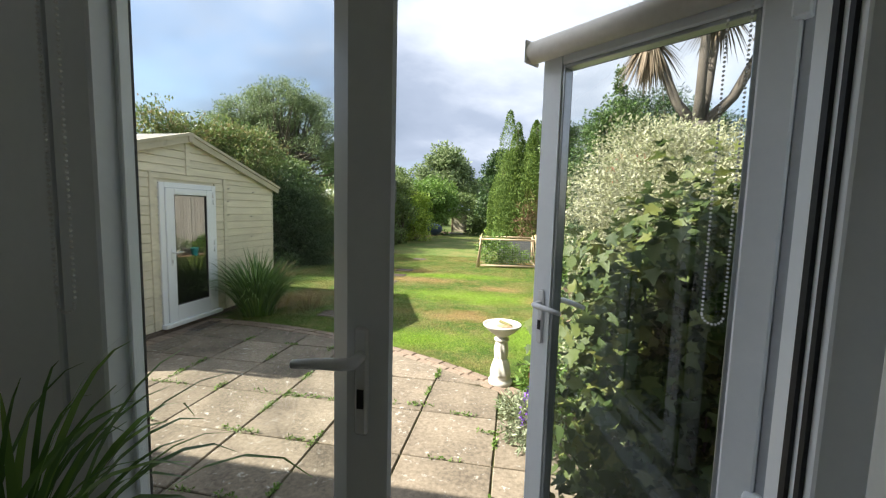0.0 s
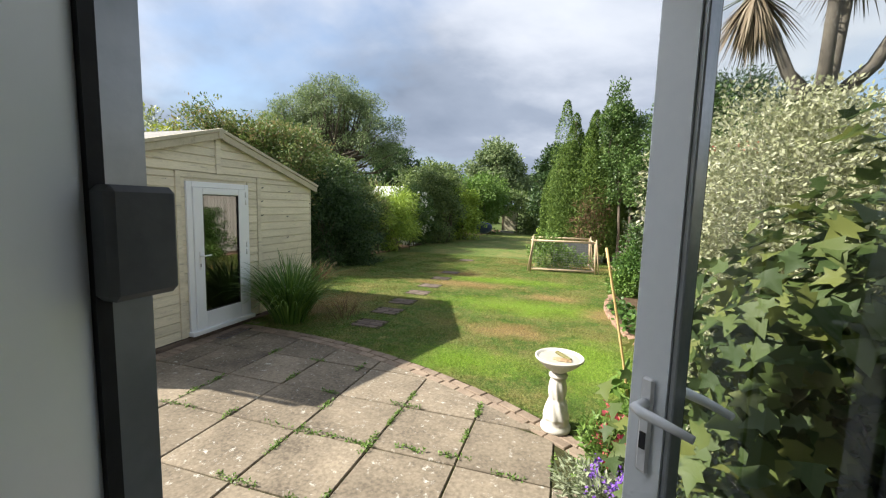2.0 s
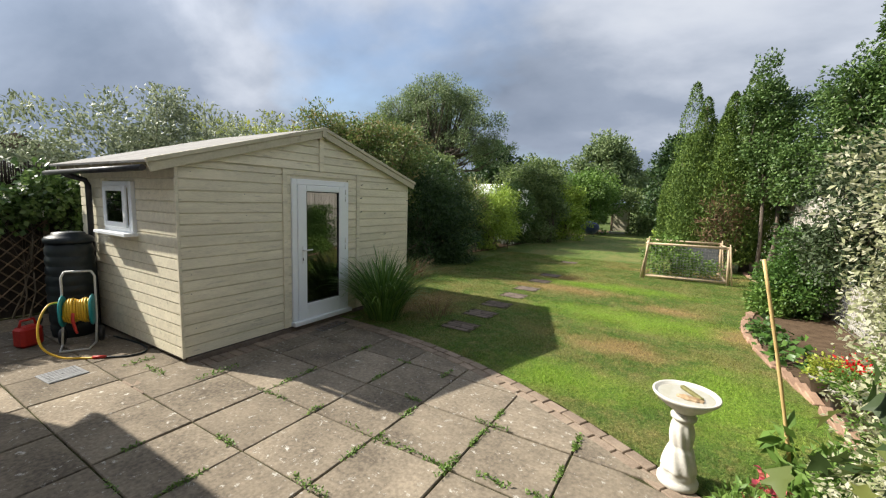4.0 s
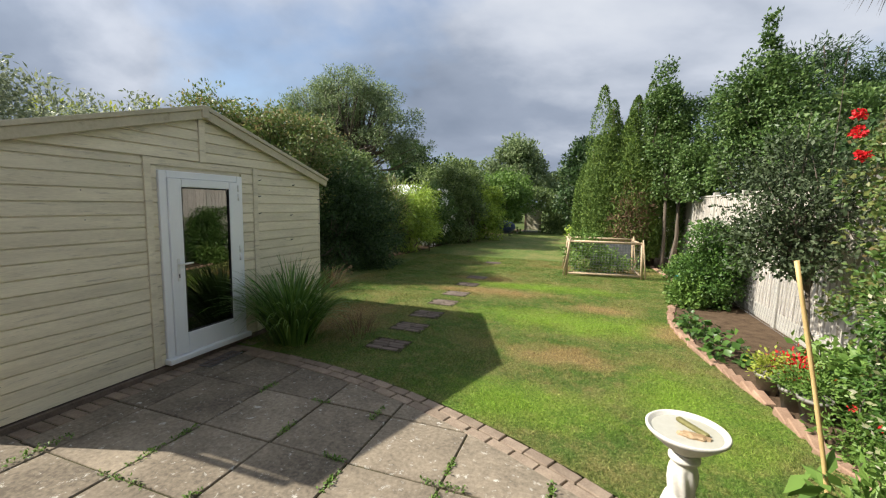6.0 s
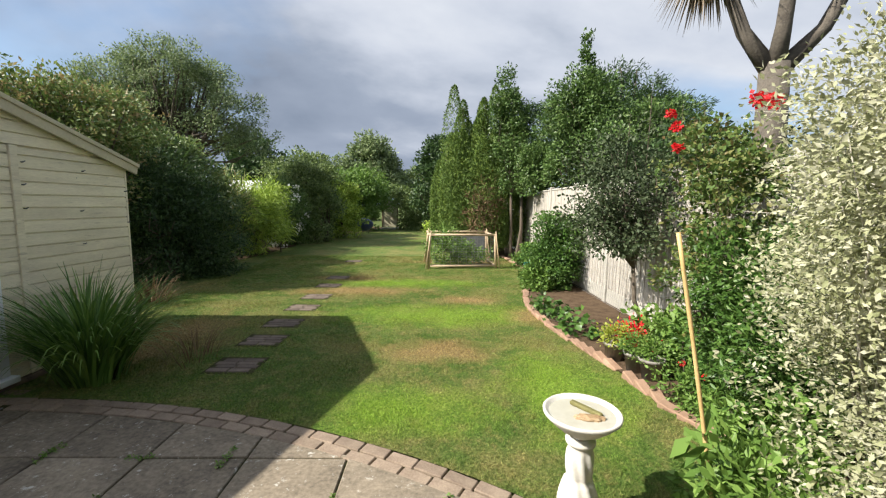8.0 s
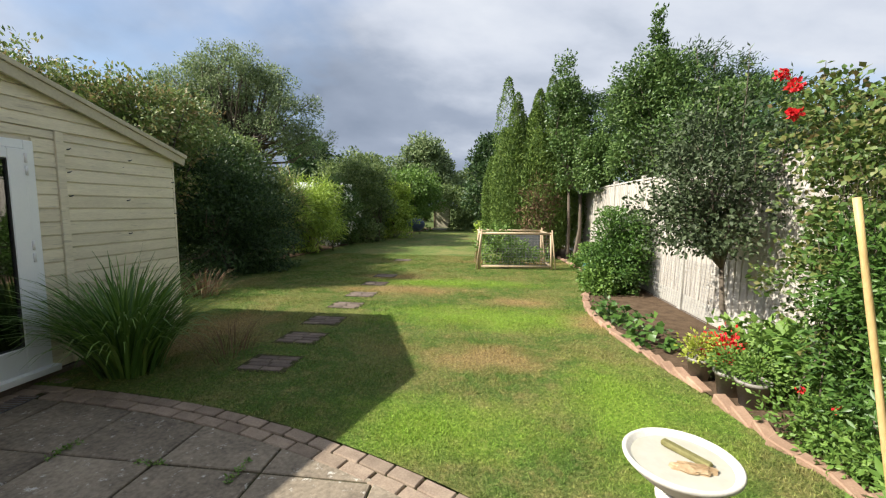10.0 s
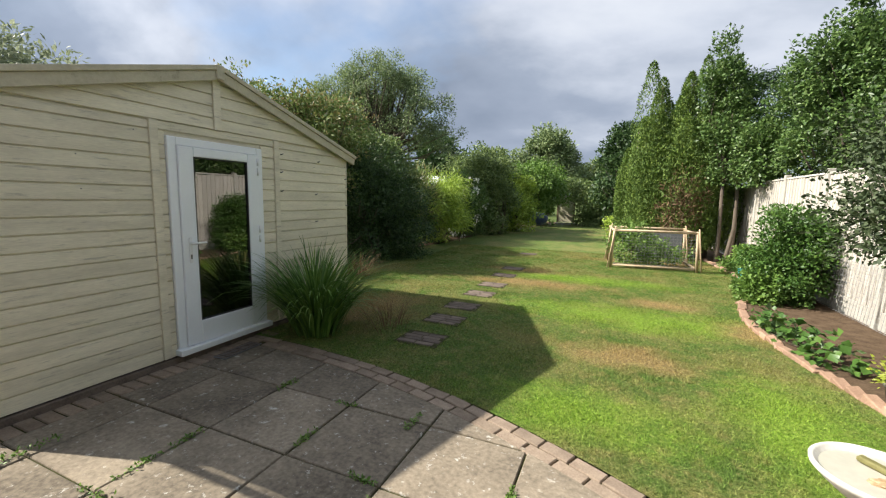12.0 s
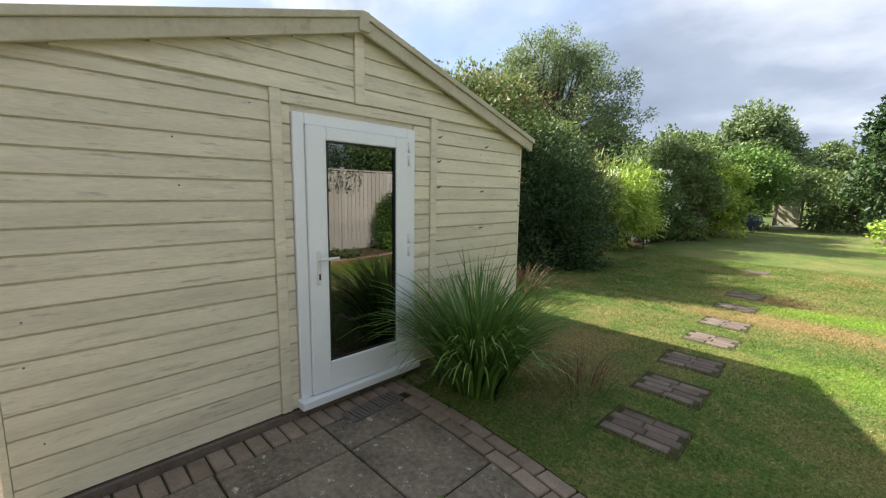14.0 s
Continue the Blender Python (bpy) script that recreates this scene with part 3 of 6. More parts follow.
def crown_points(blobs, n, rng, clump=0.16, clumps=60, fill=0.35, ragged=0.10):
    """Points in uneven clumps over the skins of several rounded masses, with gaps between."""
    B = np.array(blobs, float)
    area = (B[:, 3] * B[:, 4] * B[:, 5]) ** (2 / 3)
    pick = rng.choice(len(B), clumps, p=area / area.sum())
    u = rng.normal(size=(clumps, 3))
    u /= np.linalg.norm(u, axis=1, keepdims=True)
    r = np.where(rng.random(clumps) < fill, rng.uniform(0.3, 0.85, clumps), rng.normal(0.95, ragged, clumps))
    C = B[pick, :3] + u * B[pick, 3:] * r[:, None]
    size = clump * rng.uniform(0.6, 1.35, clumps)
    wt = size ** 2
    j = rng.choice(clumps, n, p=wt / wt.sum())
    P = C[j] + np.clip(rng.normal(size=(n, 3)), -1.35, 1.35) * size[j][:, None] * [1, 1, 0.8]
    o = P - B[pick[j], :3]
    o /= np.linalg.norm(o, axis=1, keepdims=True) + 1e-9
    return P, o, C


def foliage(name, blobs, n, L, W, material, parent, seed, clump=0.16, clumps=60, fill=0.35, ragged=0.12, up=0.35, droop=0.0, floor=0.02, label="", lobed=False):
    rng = np.random.default_rng(seed)
    P, o, C = crown_points(blobs, n, rng, clump, clumps, fill, ragged)
    P[:, 2] = np.maximum(P[:, 2], floor)
    V, F = lobed_arrays(P, L, rng, o) if lobed else leaf_arrays(P, L, W, rng, up, o, droop=droop)
    V[:, 2] = np.maximum(V[:, 2], floor * 0.5)
    return link(name, arrays(name, V, F), material, parent, label), C


def limbs(name, base, C, parent, material, r0=0.05, n=14, seed=0, fork=0.45, stems=1, spread=0.0):
    """A trunk, or several stems, that forks into tapering limbs towards the clumps of the crown."""
    rng = np.random.default_rng(seed)
    bm = bmesh.new()
    base = Vector(base)
    top = Vector(C.mean(axis=0))
    knots = []
    for k in range(stems):
        b = base + Vector((rng.normal() * spread, rng.normal() * spread, 0))
        t = b.lerp(top, fork) + Vector((rng.normal() * spread, rng.normal() * spread, 0))
        mid = b.lerp(t, 0.5) + Vector(rng.normal(size=3)) * 0.04 * (t - b).length
        tube(bm, [b - Vector((0, 0, 0.05)), b.lerp(mid, 0.3), mid, t], [r0 * 1.25, r0, r0 * 0.85, r0 * 0.7], 8)
        knots.append((t, (t - b).normalized()))
    idx = rng.choice(len(C), min(n, len(C)), replace=False)
    for i in idx:
        t, d = knots[rng.integers(len(knots))]
        e = Vector(C[i])
        m1 = t.lerp(e, 0.35) + d * 0.12 * (e - t).length + Vector(rng.normal(size=3)) * 0.04 * (e - t).length
        m2 = t.lerp(e, 0.7) + Vector(rng.normal(size=3)) * 0.05 * (e - t).length
        tube(bm, [t - d * 0.02, m1, m2, e], [r0 * 0.55, r0 * 0.36, r0 * 0.22, r0 * 0.08], 5)
    return part(name, bm, material, parent)


DENSE, BROAD = 1.25, 1.42


def plant(name, label, category, base, blobs, n, L, W, leaf, seed, r0=0.03, stems=4, spread=0.1, limbs_n=14, fork=0.4, bark=None, group="", crown="foliage", **kw):
    ob = thing(name, label, category, (base[0], base[1], base[2]), 0, group)
    n, L, W = int(n * DENSE), L * BROAD, W * BROAD
    rel = [(b[0] - base[0], b[1] - base[1], b[2] - base[2], b[3], b[4], b[5]) for b in blobs]
    _, C = foliage(crown, rel, n, L, W, leaf, ob, seed, **kw)
    limbs("trunk" if stems == 1 else "woody_stem", (0, 0, 0), C, ob, bark or M_BARK, r0, limbs_n, seed, fork, stems, spread)
    return ob


# ---- the patio paving
SLAB, GX, GY = 0.645, -0.985, 3.335


def paving():
    """Square slabs in rows, cut by the curved brick edge."""
    top = tagged(new("patio"), "sunlit buff paving slabs with weeds in the joints", "patio", kind="structure")
    rng = np.random.default_rng(3)
    full = None
    for i in range(-10, 6):
        for j in range(-4, 4):
            x0, y0 = GX + i * SLAB, GY + j * 0.632
            x1, y1 = x0 + SLAB, y0 + 0.632
            if x0 < -3.9 and y0 > 3.2:
                x0 = -3.885
            lim = [patio_edge(x) - 0.215 for x in (x0, (x0 + x1) / 2, x1)]
            if y0 > max(lim) - 0.05 or (i < -5 and y0 > 3.2) or (x0 > 0.2 and y0 > 3.2) or y1 < 1.3:
                continue
            g = 0.006
            pts = [(x0 + g, y0 + g), (x1 - g, y0 + g), (x1 - g, min(y1 - g, lim[2])), ((x0 + x1) / 2, min(y1 - g, lim[1])), (x0 + g, min(y1 - g, lim[0]))]
            if min(p[1] for p in pts[2:]) < y0 + 0.03:
                pts = [(px, max(py, y0 + 0.03)) if k > 1 else (px, py) for k, (px, py) in enumerate(pts)]
            cx, cy = (x0 + x1) / 2, (y0 + y1) / 2
            bm = prism([(px - cx, py - cy) for px, py in pts], -0.05, 0)
            bmesh.ops.bevel(bm, geom=[e for e in bm.edges if e.verts[0].co.z > -0.01 and e.verts[1].co.z > -0.01], offset=0.006, segments=1, affect="EDGES")
            s = part("slab", bm, M_SLAB, top)
            s.matrix_basis = pose(cx, cy, 0.002 + rng.uniform(-0.003, 0.003), rng.normal() * 0.15, rng.normal() * 0.15, rng.normal() * 0.25)


def brick_mesh(l, w, h, bevel=0.006):
    me = bpy.data.meshes.new("brick")
    bm = boxed((-l / 2, -w / 2, -h), (l / 2, w / 2, 0), bevel)
    bm.to_mesh(me)
    bm.free()
    return me


def brick_border():
    """A row of paver bricks laid two wide along the curve, and a strip beside the shed."""
    top = tagged(new("brick_border"), "weathered brick edging between the patio and the lawn", "brick edging", kind="structure")
    me = brick_mesh(0.195, 0.094, 0.06)
    me.materials.append(M_BRICK)
    rng = np.random.default_rng(5)
    a0 = math.asin((-3.9 - CURVE_C[0]) / CURVE_R)
    a1 = math.asin((1.55 - CURVE_C[0]) / CURVE_R)
    for r, along in ((CURVE_R - 0.055, 0.205), (CURVE_R - 0.158, 0.205)):
        n = int((a1 - a0) * r / along)
        for k in range(n):
            a = a0 + (k + 0.5 + (0.5 if r < CURVE_R - 0.1 else 0)) * along / r
            b = link("brick", me, None, top)
            b.matrix_basis = pose(CURVE_C[0] + r * math.sin(a), CURVE_C[1] + r * math.cos(a), 0.004 + rng.uniform(-0.004, 0.004), rng.normal() * 0.8, rng.normal() * 0.6, -math.degrees(a) + rng.normal() * 1.2)
    for k in range(22):
        b = link("brick", me, None, top)
        b.matrix_basis = pose(-3.99, 3.30 + k * 0.104, -0.001 + rng.uniform(-0.003, 0.003), 0, 0, rng.normal())
    for k in range(5):
        b = link("brick", me, None, top)
        b.matrix_basis = pose(-4.05 + 0.02 * rng.normal(), 2.74 + k * 0.104, 0.001 + rng.uniform(-0.003, 0.003), 0, 0, rng.normal() * 2)
        b = link("brick", me, None, top)
        b.matrix_basis = pose(-3.84 + 0.02 * rng.normal(), 2.74 + k * 0.104, 0.001 + rng.uniform(-0.003, 0.003), 0, 0, rng.normal() * 2)


def stepping_stone(x, y, w=0.43, d=0.33):
    ob = thing("stepping_stone", "square stepping stone of weathered brick pavers sunk in the lawn", "stepping stone", (x, y, 0), RNG.normal() * 2, "stepping stones in the lawn")
    # bedding whose dark rim paints the shadow outline of a sunken stone
    part("bedding", boxed((-w / 2 - 0.03, -d / 2 - 0.045, -0.04), (w / 2 + 0.03, d / 2 + 0.045, 0.003)), M_JOINT, ob)
    me = brick_mesh(0.20, 0.078, 0.05)
    me.materials.append(M_STEPBRICK)
    for j in range(4):
        for i in range(2):
            b = link("brick", me, None, ob)
            b.matrix_basis = pose((i - 0.5) * 0.208 + (0.02 if j % 2 else -0.02), (j - 1.5) * 0.084, 0.010 + RNG.uniform(-0.003, 0.003), 0, 0, RNG.normal())


STONES = ((-2.42, 6.08), (-2.47, 6.83), (-2.50, 7.53), (-2.51, 8.36), (-2.52, 9.12), (-2.57, 10.1), (-2.60, 11.0), (-2.8, 13.6))
for sx, sy in STONES:
    stepping_stone(sx, sy)


# ---- the shed
SX, SY0, SY1, SBACK = -4.13, 3.23, 7.03, -6.55
EAVE, RIDGE, RY = 2.06, 2.615, 5.06


def roof_z(y):
    return EAVE + (RIDGE - EAVE) * (1 - abs(y - RY) / 1.9)


def plank(name, lo, hi, parent, material, axis, out):
    """A shiplap board: the lower edge stands out, the upper edge tucks back."""
    bm = bmesh.new()
    (a0, z0), (a1, z1) = lo, hi
    zi = [z0, z0 + 0.004, z1 - 0.010, z1 - 0.006, z1]
    de = [0.010, 0.018, 0.015, 0.003, 0.002]
    prof = [(de[k], zi[k]) for k in range(5)]
    L, R = [], []
    for a, dst in ((a0, L), (a1, R)):
        for q, z in prof:
            dst.append(bm.verts.new((out * q, a, z) if axis == "y" else (a, out * q, z)))
        for z in (z1, z0):
            dst.append(bm.verts.new((-out * 0.006, a, z) if axis == "y" else (a, -out * 0.006, z)))
    k = len(L)
    for i in range(k):
        bm.faces.new((L[i], L[(i + 1) % k], R[(i + 1) % k], R[i]))
    bm.faces.new(L)
    bm.faces.new(R[::-1])
    bmesh.ops.recalc_face_normals(bm, faces=bm.faces[:])
    return part(name, bm, material, parent)


def shed():
    ob = thing("garden_shed", "cream-painted timber shed with shiplap boards and a felt roof", "shed", (SX, SY0, 0))
    P = lambda n, lo, hi, m, bev=0.003, lab="": part(n, boxed((lo[0] - SX, lo[1] - SY0, lo[2]), (hi[0] - SX, hi[1] - SY0, hi[2]), bev), m, ob, lab)
    # carcass behind the boards, open inside
    for n_, lo, hi in (("wall", (SX - 0.05, SY0 + 0.02, 0.06), (SX - 0.008, 4.60, 2.03)), ("wall", (SX - 0.05, 5.54, 0.06), (SX - 0.008, SY1 - 0.02, 2.03)), ("wall", (SX - 0.05, 4.60, 1.97), (SX - 0.008, 5.54, 2.03)),
                       ("wall", (SBACK, SY1 - 0.05, 0.06), (SX - 0.05, SY1 - 0.008, 2.03)), ("wall", (SBACK, SY0 + 0.06, 0.06), (SBACK + 0.04, SY1 - 0.06, 2.03)),
                       ("wall", (SBACK, SY0 + 0.008, 0.06), (SX - 0.05, SY0 + 0.05, 1.28)), ("wall", (SBACK, SY0 + 0.008, 1.28), (-5.72, SY0 + 0.05, 2.03)), ("wall", (-5.02, SY0 + 0.008, 1.28), (SX - 0.05, SY0 + 0.05, 2.03)), ("wall", (-5.72, SY0 + 0.008, 1.88), (-5.02, SY0 + 0.05, 2.03))):
        P(n_, lo, hi, M_CREAM, 0)
    P("floor", (SBACK, SY0 + 0.02, 0.02), (SX - 0.01, SY1 - 0.02, 0.06), M_DARK, 0)
    P("plinth", (SBACK + 0.03, SY0 + 0.03, -0.03), (SX + 0.035, SY1 - 0.03, 0.045), M_STEPBRICK, 0.006)
    # gable wall above the door head
    for side in (-1, 1):
        bm = bmesh.new()
        pts = [(RY, 2.03), (RY + side * 1.85, 2.03), (RY + side * 1.85, 2.08), (RY, RIDGE)]
        a = [bm.verts.new((-0.04, y - SY0, z)) for y, z in pts]
        b = [bm.verts.new((-0.008, y - SY0, z)) for y, z in pts]
        bm.faces.new(a)
        bm.faces.new(b)
        for i in range(4):
            bm.faces.new((a[i], a[(i + 1) % 4], b[(i + 1) % 4], b[i]))
        bmesh.ops.recalc_face_normals(bm, faces=bm.faces[:])
        part("gable", bm, M_CREAM, ob)
    # boards: front in three fields, gable, side round the window
    h = 0.1158
    rows = [(0.055 + k * h, 0.055 + (k + 1) * h) for k in range(18)]
    for k, (z0, z1) in enumerate(rows):
        z1 = min(z1, 2.09)
        for y0, y1 in ((SY0 + 0.012, 4.435), (4.505, 4.56), (5.565, 5.735), (5.805, SY1 - 0.012)):
            if y0 in (4.505, 5.565) and z0 > 1.99:
                continue
            if roof_z(y0) < z1 - 0.045 or roof_z(y1) < z1 - 0.045:
                y0, y1 = max(y0, RY - 1.9 * (1 - (z1 - 0.045 - EAVE) / (RIDGE - EAVE))), min(y1, RY + 1.9 * (1 - (z1 - 0.045 - EAVE) / (RIDGE - EAVE)))
            plank("board", (y0 - SY0, z0), (y1 - SY0, z1), ob, M_CREAM, "y", 1)
        for x0, x1 in ((SBACK + 0.03, -5.76), (-4.98, SX - 0.012)) if 1.22 < z0 < 1.86 else ((SBACK + 0.03, SX - 0.012),):
            if z0 < 1.93:
                plank("board", (x0 - SX, z0), (x1 - SX, min(z1, 2.0)), ob, M_CREAM, "x", -1)
    for k in range(5):
        z0, z1 = 2.105 + k * 0.105, 2.105 + (k + 1) * 0.105
        w = 1.9 * (1 - (min(z1 - 0.045, RIDGE - 0.02) - EAVE) / (RIDGE - EAVE))
        for y0, y1 in ((RY - w, RY - 0.04), (RY + 0.04, RY + w)):
            if y1 - y0 > 0.06:
                plank("board", (y0 - SY0, z0), (y1 - SY0, min(z1, RIDGE - 0.02)), ob, M_CREAM, "y", 1)
    P("rail", (SX, 4.505, 2.03), (SX + 0.016, 5.735, 2.095), M_CREAM)
    P("batten", (SX, 4.437, 0.06), (SX + 0.034, 4.503, 2.10), M_CREAM)
    P("batten", (SX, 5.737, 0.06), (SX + 0.034, 5.803, 2.10), M_CREAM)
    P("king_post", (SX, RY - 0.038, 2.10), (SX + 0.034, RY + 0.038, 2.60), M_CREAM)
    P("corner_trim", (SX - 0.010, SY0 - 0.019, 0.05), (SX + 0.019, SY0 + 0.010, 2.06), M_CREAM)
    P("corner_trim", (SX - 0.010, SY1 - 0.010, 0.05), (SX + 0.019, SY1 + 0.019, 2.06), M_CREAM)
    # roof, bargeboards, gutter
    slope = math.atan2(RIDGE - EAVE, 1.9)
    run = 2.10 / math.cos(slope)
    for side in (-1, 1):
        m = Matrix.Translation((0, RY - SY0, RIDGE + 0.06)) @ Matrix.Rotation(-side * slope, 4, "X")
        part("roof", boxed((SBACK - SX - 0.1, 0 if side > 0 else -run, -0.028), (0.085, run if side > 0 else 0, 0.0), 0.004, m), M_FELT, ob, "grey mineral roofing felt")
        part("bargeboard", boxed((0.055, 0 if side > 0 else -run - 0.01, -0.118), (0.083, run + 0.01 if side > 0 else 0, -0.03), 0.004, m), M_FASCIA, ob, "weathered cream bargeboard")
        part("roof_batten", boxed((0.05, 0 if side > 0 else -run - 0.012, -0.03), (0.10, run + 0.012 if side > 0 else 0, 0.012), 0.004, m), M_FASCIA, ob, "weathered roof edge batten")
        for k in range(5):
            part("rafter", boxed((-0.35 - k * 0.5, side * 1.72 if side > 0 else -run + 0.03, -0.10), (-0.29 - k * 0.5, run - 0.03 if side > 0 else -1.72, -0.03), 0, m), M_FASCIA, ob)
    P("ridge_plate", (SX + 0.052, RY - 0.04, RIDGE - 0.062), (SX + 0.104, RY + 0.04, RIDGE + 0.066), M_FASCIA, 0.006)
    bm = bmesh.new()
    y, z = RY - 2.10 - SY0 - 0.01, 1.985
    tube(bm, [(-2.62, y - 0.005, z - 0.03), (0.02, y - 0.005, z)], 0.030, 10)
    part("gutter", bm, M_BLACK, ob, "black plastic rain gutter")
    bm = bmesh.new()
    tube(bm, [(-1.98, y - 0.005, z - 0.03), (-1.98, y + 0.02, 1.93), (-1.98, y + 0.19, 1.88), (-1.98, y + 0.215, 1.82), (-1.98, y + 0.215, 0.05)], 0.032, 10)
    part("downpipe", bm, M_BLACK, ob, "black plastic downpipe")
    # hooks and screws on the front
    for hy, hz in ((5.84, 1.96), (5.83, 1.76), (5.83, 1.55), (6.45, 1.93), (6.40, 1.52), (6.40, 1.18), (7.0, 1.74), (7.02, 1.38)):
        bm = bmesh.new()
        tube(bm, [(0.01, hy - SY0, hz), (0.035, hy - SY0, hz), (0.045, hy - SY0 + 0.012, hz + 0.012)], [0.006, 0.006, 0.004], 6)
        part("hook", bm, M_KEEP, ob, "dark metal hook")
    me = bpy.data.meshes.new("nail")
    bm = bmesh.new()
    bmesh.ops.create_cone(bm, cap_ends=True, segments=7, radius1=0.0055, radius2=0.0045, depth=0.004, matrix=Matrix.Rotation(radians(90), 4, "Y"))
    bm.to_mesh(me)
    bm.free()
    me.materials.append(M_KEEP)
    rng = np.random.default_rng(12)
    for k in range(17):
        for ny in (3.34, 3.95, 4.38, 6.42):
            if rng.random() < 0.16:
                q = link("nail", me, None, ob)
                q.location = (0.0165, ny + rng.normal() * 0.03 - SY0, 0.07 + (k + 0.35 + rng.random() * 0.4) * h)
    # window on the sunny side
    wx0, wx1, wz0, wz1 = -5.74, -5.00, 1.30, 1.87
    win = new("window")
    win.parent = ob
    win.matrix_basis = pose(0, 0, 0)
    tagged(win, "small white window with an opening light")
    Q = lambda n, lo, hi, m, bev=0.004: part(n, boxed((lo[0] - SX, lo[1] - SY0, lo[2]), (hi[0] - SX, hi[1] - SY0, hi[2]), bev), m, win)
    for lo, hi in (((wx0, SY0 - 0.05, wz0), (wx0 + 0.08, SY0 + 0.03, wz1)), ((wx1 - 0.08, SY0 - 0.05, wz0), (wx1, SY0 + 0.03, wz1)), ((wx0 + 0.08, SY0 - 0.05, wz0), (wx1 - 0.08, SY0 + 0.03, wz0 + 0.07)), ((wx0 + 0.08, SY0 - 0.05, wz1 - 0.07), (wx1 - 0.08, SY0 + 0.03, wz1))):
        Q("frame", lo, hi, M_UPVC)
    for lo, hi in (((wx0 + 0.06, SY0 - 0.075, wz0 + 0.05), (wx0 + 0.13, SY0 - 0.05, wz1 - 0.05)), ((wx1 - 0.17, SY0 - 0.075, wz0 + 0.05), (wx1 - 0.10, SY0 - 0.05, wz1 - 0.05)), ((wx0 + 0.13, SY0 - 0.075, wz0 + 0.05), (wx1 - 0.17, SY0 - 0.05, wz0 + 0.11)), ((wx0 + 0.13, SY0 - 0.075, wz1 - 0.11), (wx1 - 0.17, SY0 - 0.05, wz1 - 0.05))):
        Q("sash", lo, hi, M_UPVC)
    pane = Q("pane", (wx0 + 0.13, SY0 - 0.066, wz0 + 0.11), (wx1 - 0.17, SY0 - 0.060, wz1 - 0.11), M_SHEDGLASS, 0)
    pane.visible_shadow = False
    Q("sill", (wx0 - 0.04, SY0 - 0.15, wz0 - 0.035), (wx1 + 0.04, SY0 + 0.01, wz0), M_UPVC)
    return ob


def shed_door():
    y0, y1, z0, z1 = 4.565, 5.555, 0.085, 1.985
    ob = thing("shed_door", "closed white uPVC shed door with one tall dark pane", "door", (SX, y0, z0))
    w, h = y1 - y0, z1 - z0
    B = lambda n, lo, hi, m, par=None, bev=0.005, lab="": part(n, boxed(lo, hi, bev), m, par or ob, lab)
    for lo, hi in (((-0.03, 0, 0.03), (0.04, 0.075, h)), ((-0.03, w - 0.075, 0.03), (0.04, w, h)), ((-0.03, 0.075, h - 0.07), (0.04, w - 0.075, h))):
        B("frame", lo, hi, M_UPVC)
    B("sill", (-0.03, -0.02, -0.025), (0.10, w + 0.02, 0.03), M_UPVC)
    leaf = new("leaf")
    leaf.parent = ob
    for lo, hi in (((0.0, 0.078, 0.036), (0.056, 0.215, h - 0.073)), ((0.0, w - 0.20, 0.036), (0.056, w - 0.078, h - 0.073)), ((0.0, 0.215, h - 0.155), (0.056, w - 0.20, h - 0.073)), ((0.0, 0.215, 0.036), (0.056, w - 0.20, 0.245))):
        B("stile", lo, hi, M_UPVC, leaf, 0.006)
    for lo, hi in (((0.03, 0.215, 0.245), (0.050, 0.227, h - 0.155)), ((0.03, w - 0.212, 0.245), (0.050, w - 0.20, h - 0.155)), ((0.03, 0.227, 0.245), (0.050, w - 0.212, 0.257)), ((0.03, 0.227, h - 0.167), (0.050, w - 0.212, h - 0.155))):
        B("glazing_bead", lo, hi, M_GASKET, leaf, 0.002)
    pane = B("pane", (0.026, 0.222, 0.25), (0.034, w - 0.206, h - 0.16), M_SHEDGLASS, leaf, 0)
    pane.visible_shadow = False
    hd = new("handle")
    hd.parent = ob
    tagged(hd, "white lever handle")
    B("backplate", (0.056, 0.125, 0.80), (0.068, 0.155, 1.03), M_WHITE, hd)
    bm = bmesh.new()
    tube(bm, [(0.068, 0.14, 0.975), (0.105, 0.14, 0.975), (0.115, 0.16, 0.976), (0.112, 0.26, 0.978)], [0.011, 0.011, 0.011, 0.009], 8)
    part("lever", bm, M_WHITE, hd)
    B("keyhole", (0.066, 0.134, 0.835), (0.070, 0.146, 0.875), M_BLACK, hd, 0)
    for z in (0.30, 0.92, 1.02, 1.62, 1.72):
        bm = bmesh.new()
        tube(bm, [(0.058, w - 0.078, z), (0.058, w - 0.078, z + 0.075)], 0.011, 8)
        part("hinge", bm, M_WHITE, ob)
    return ob


shed()
shed_door()


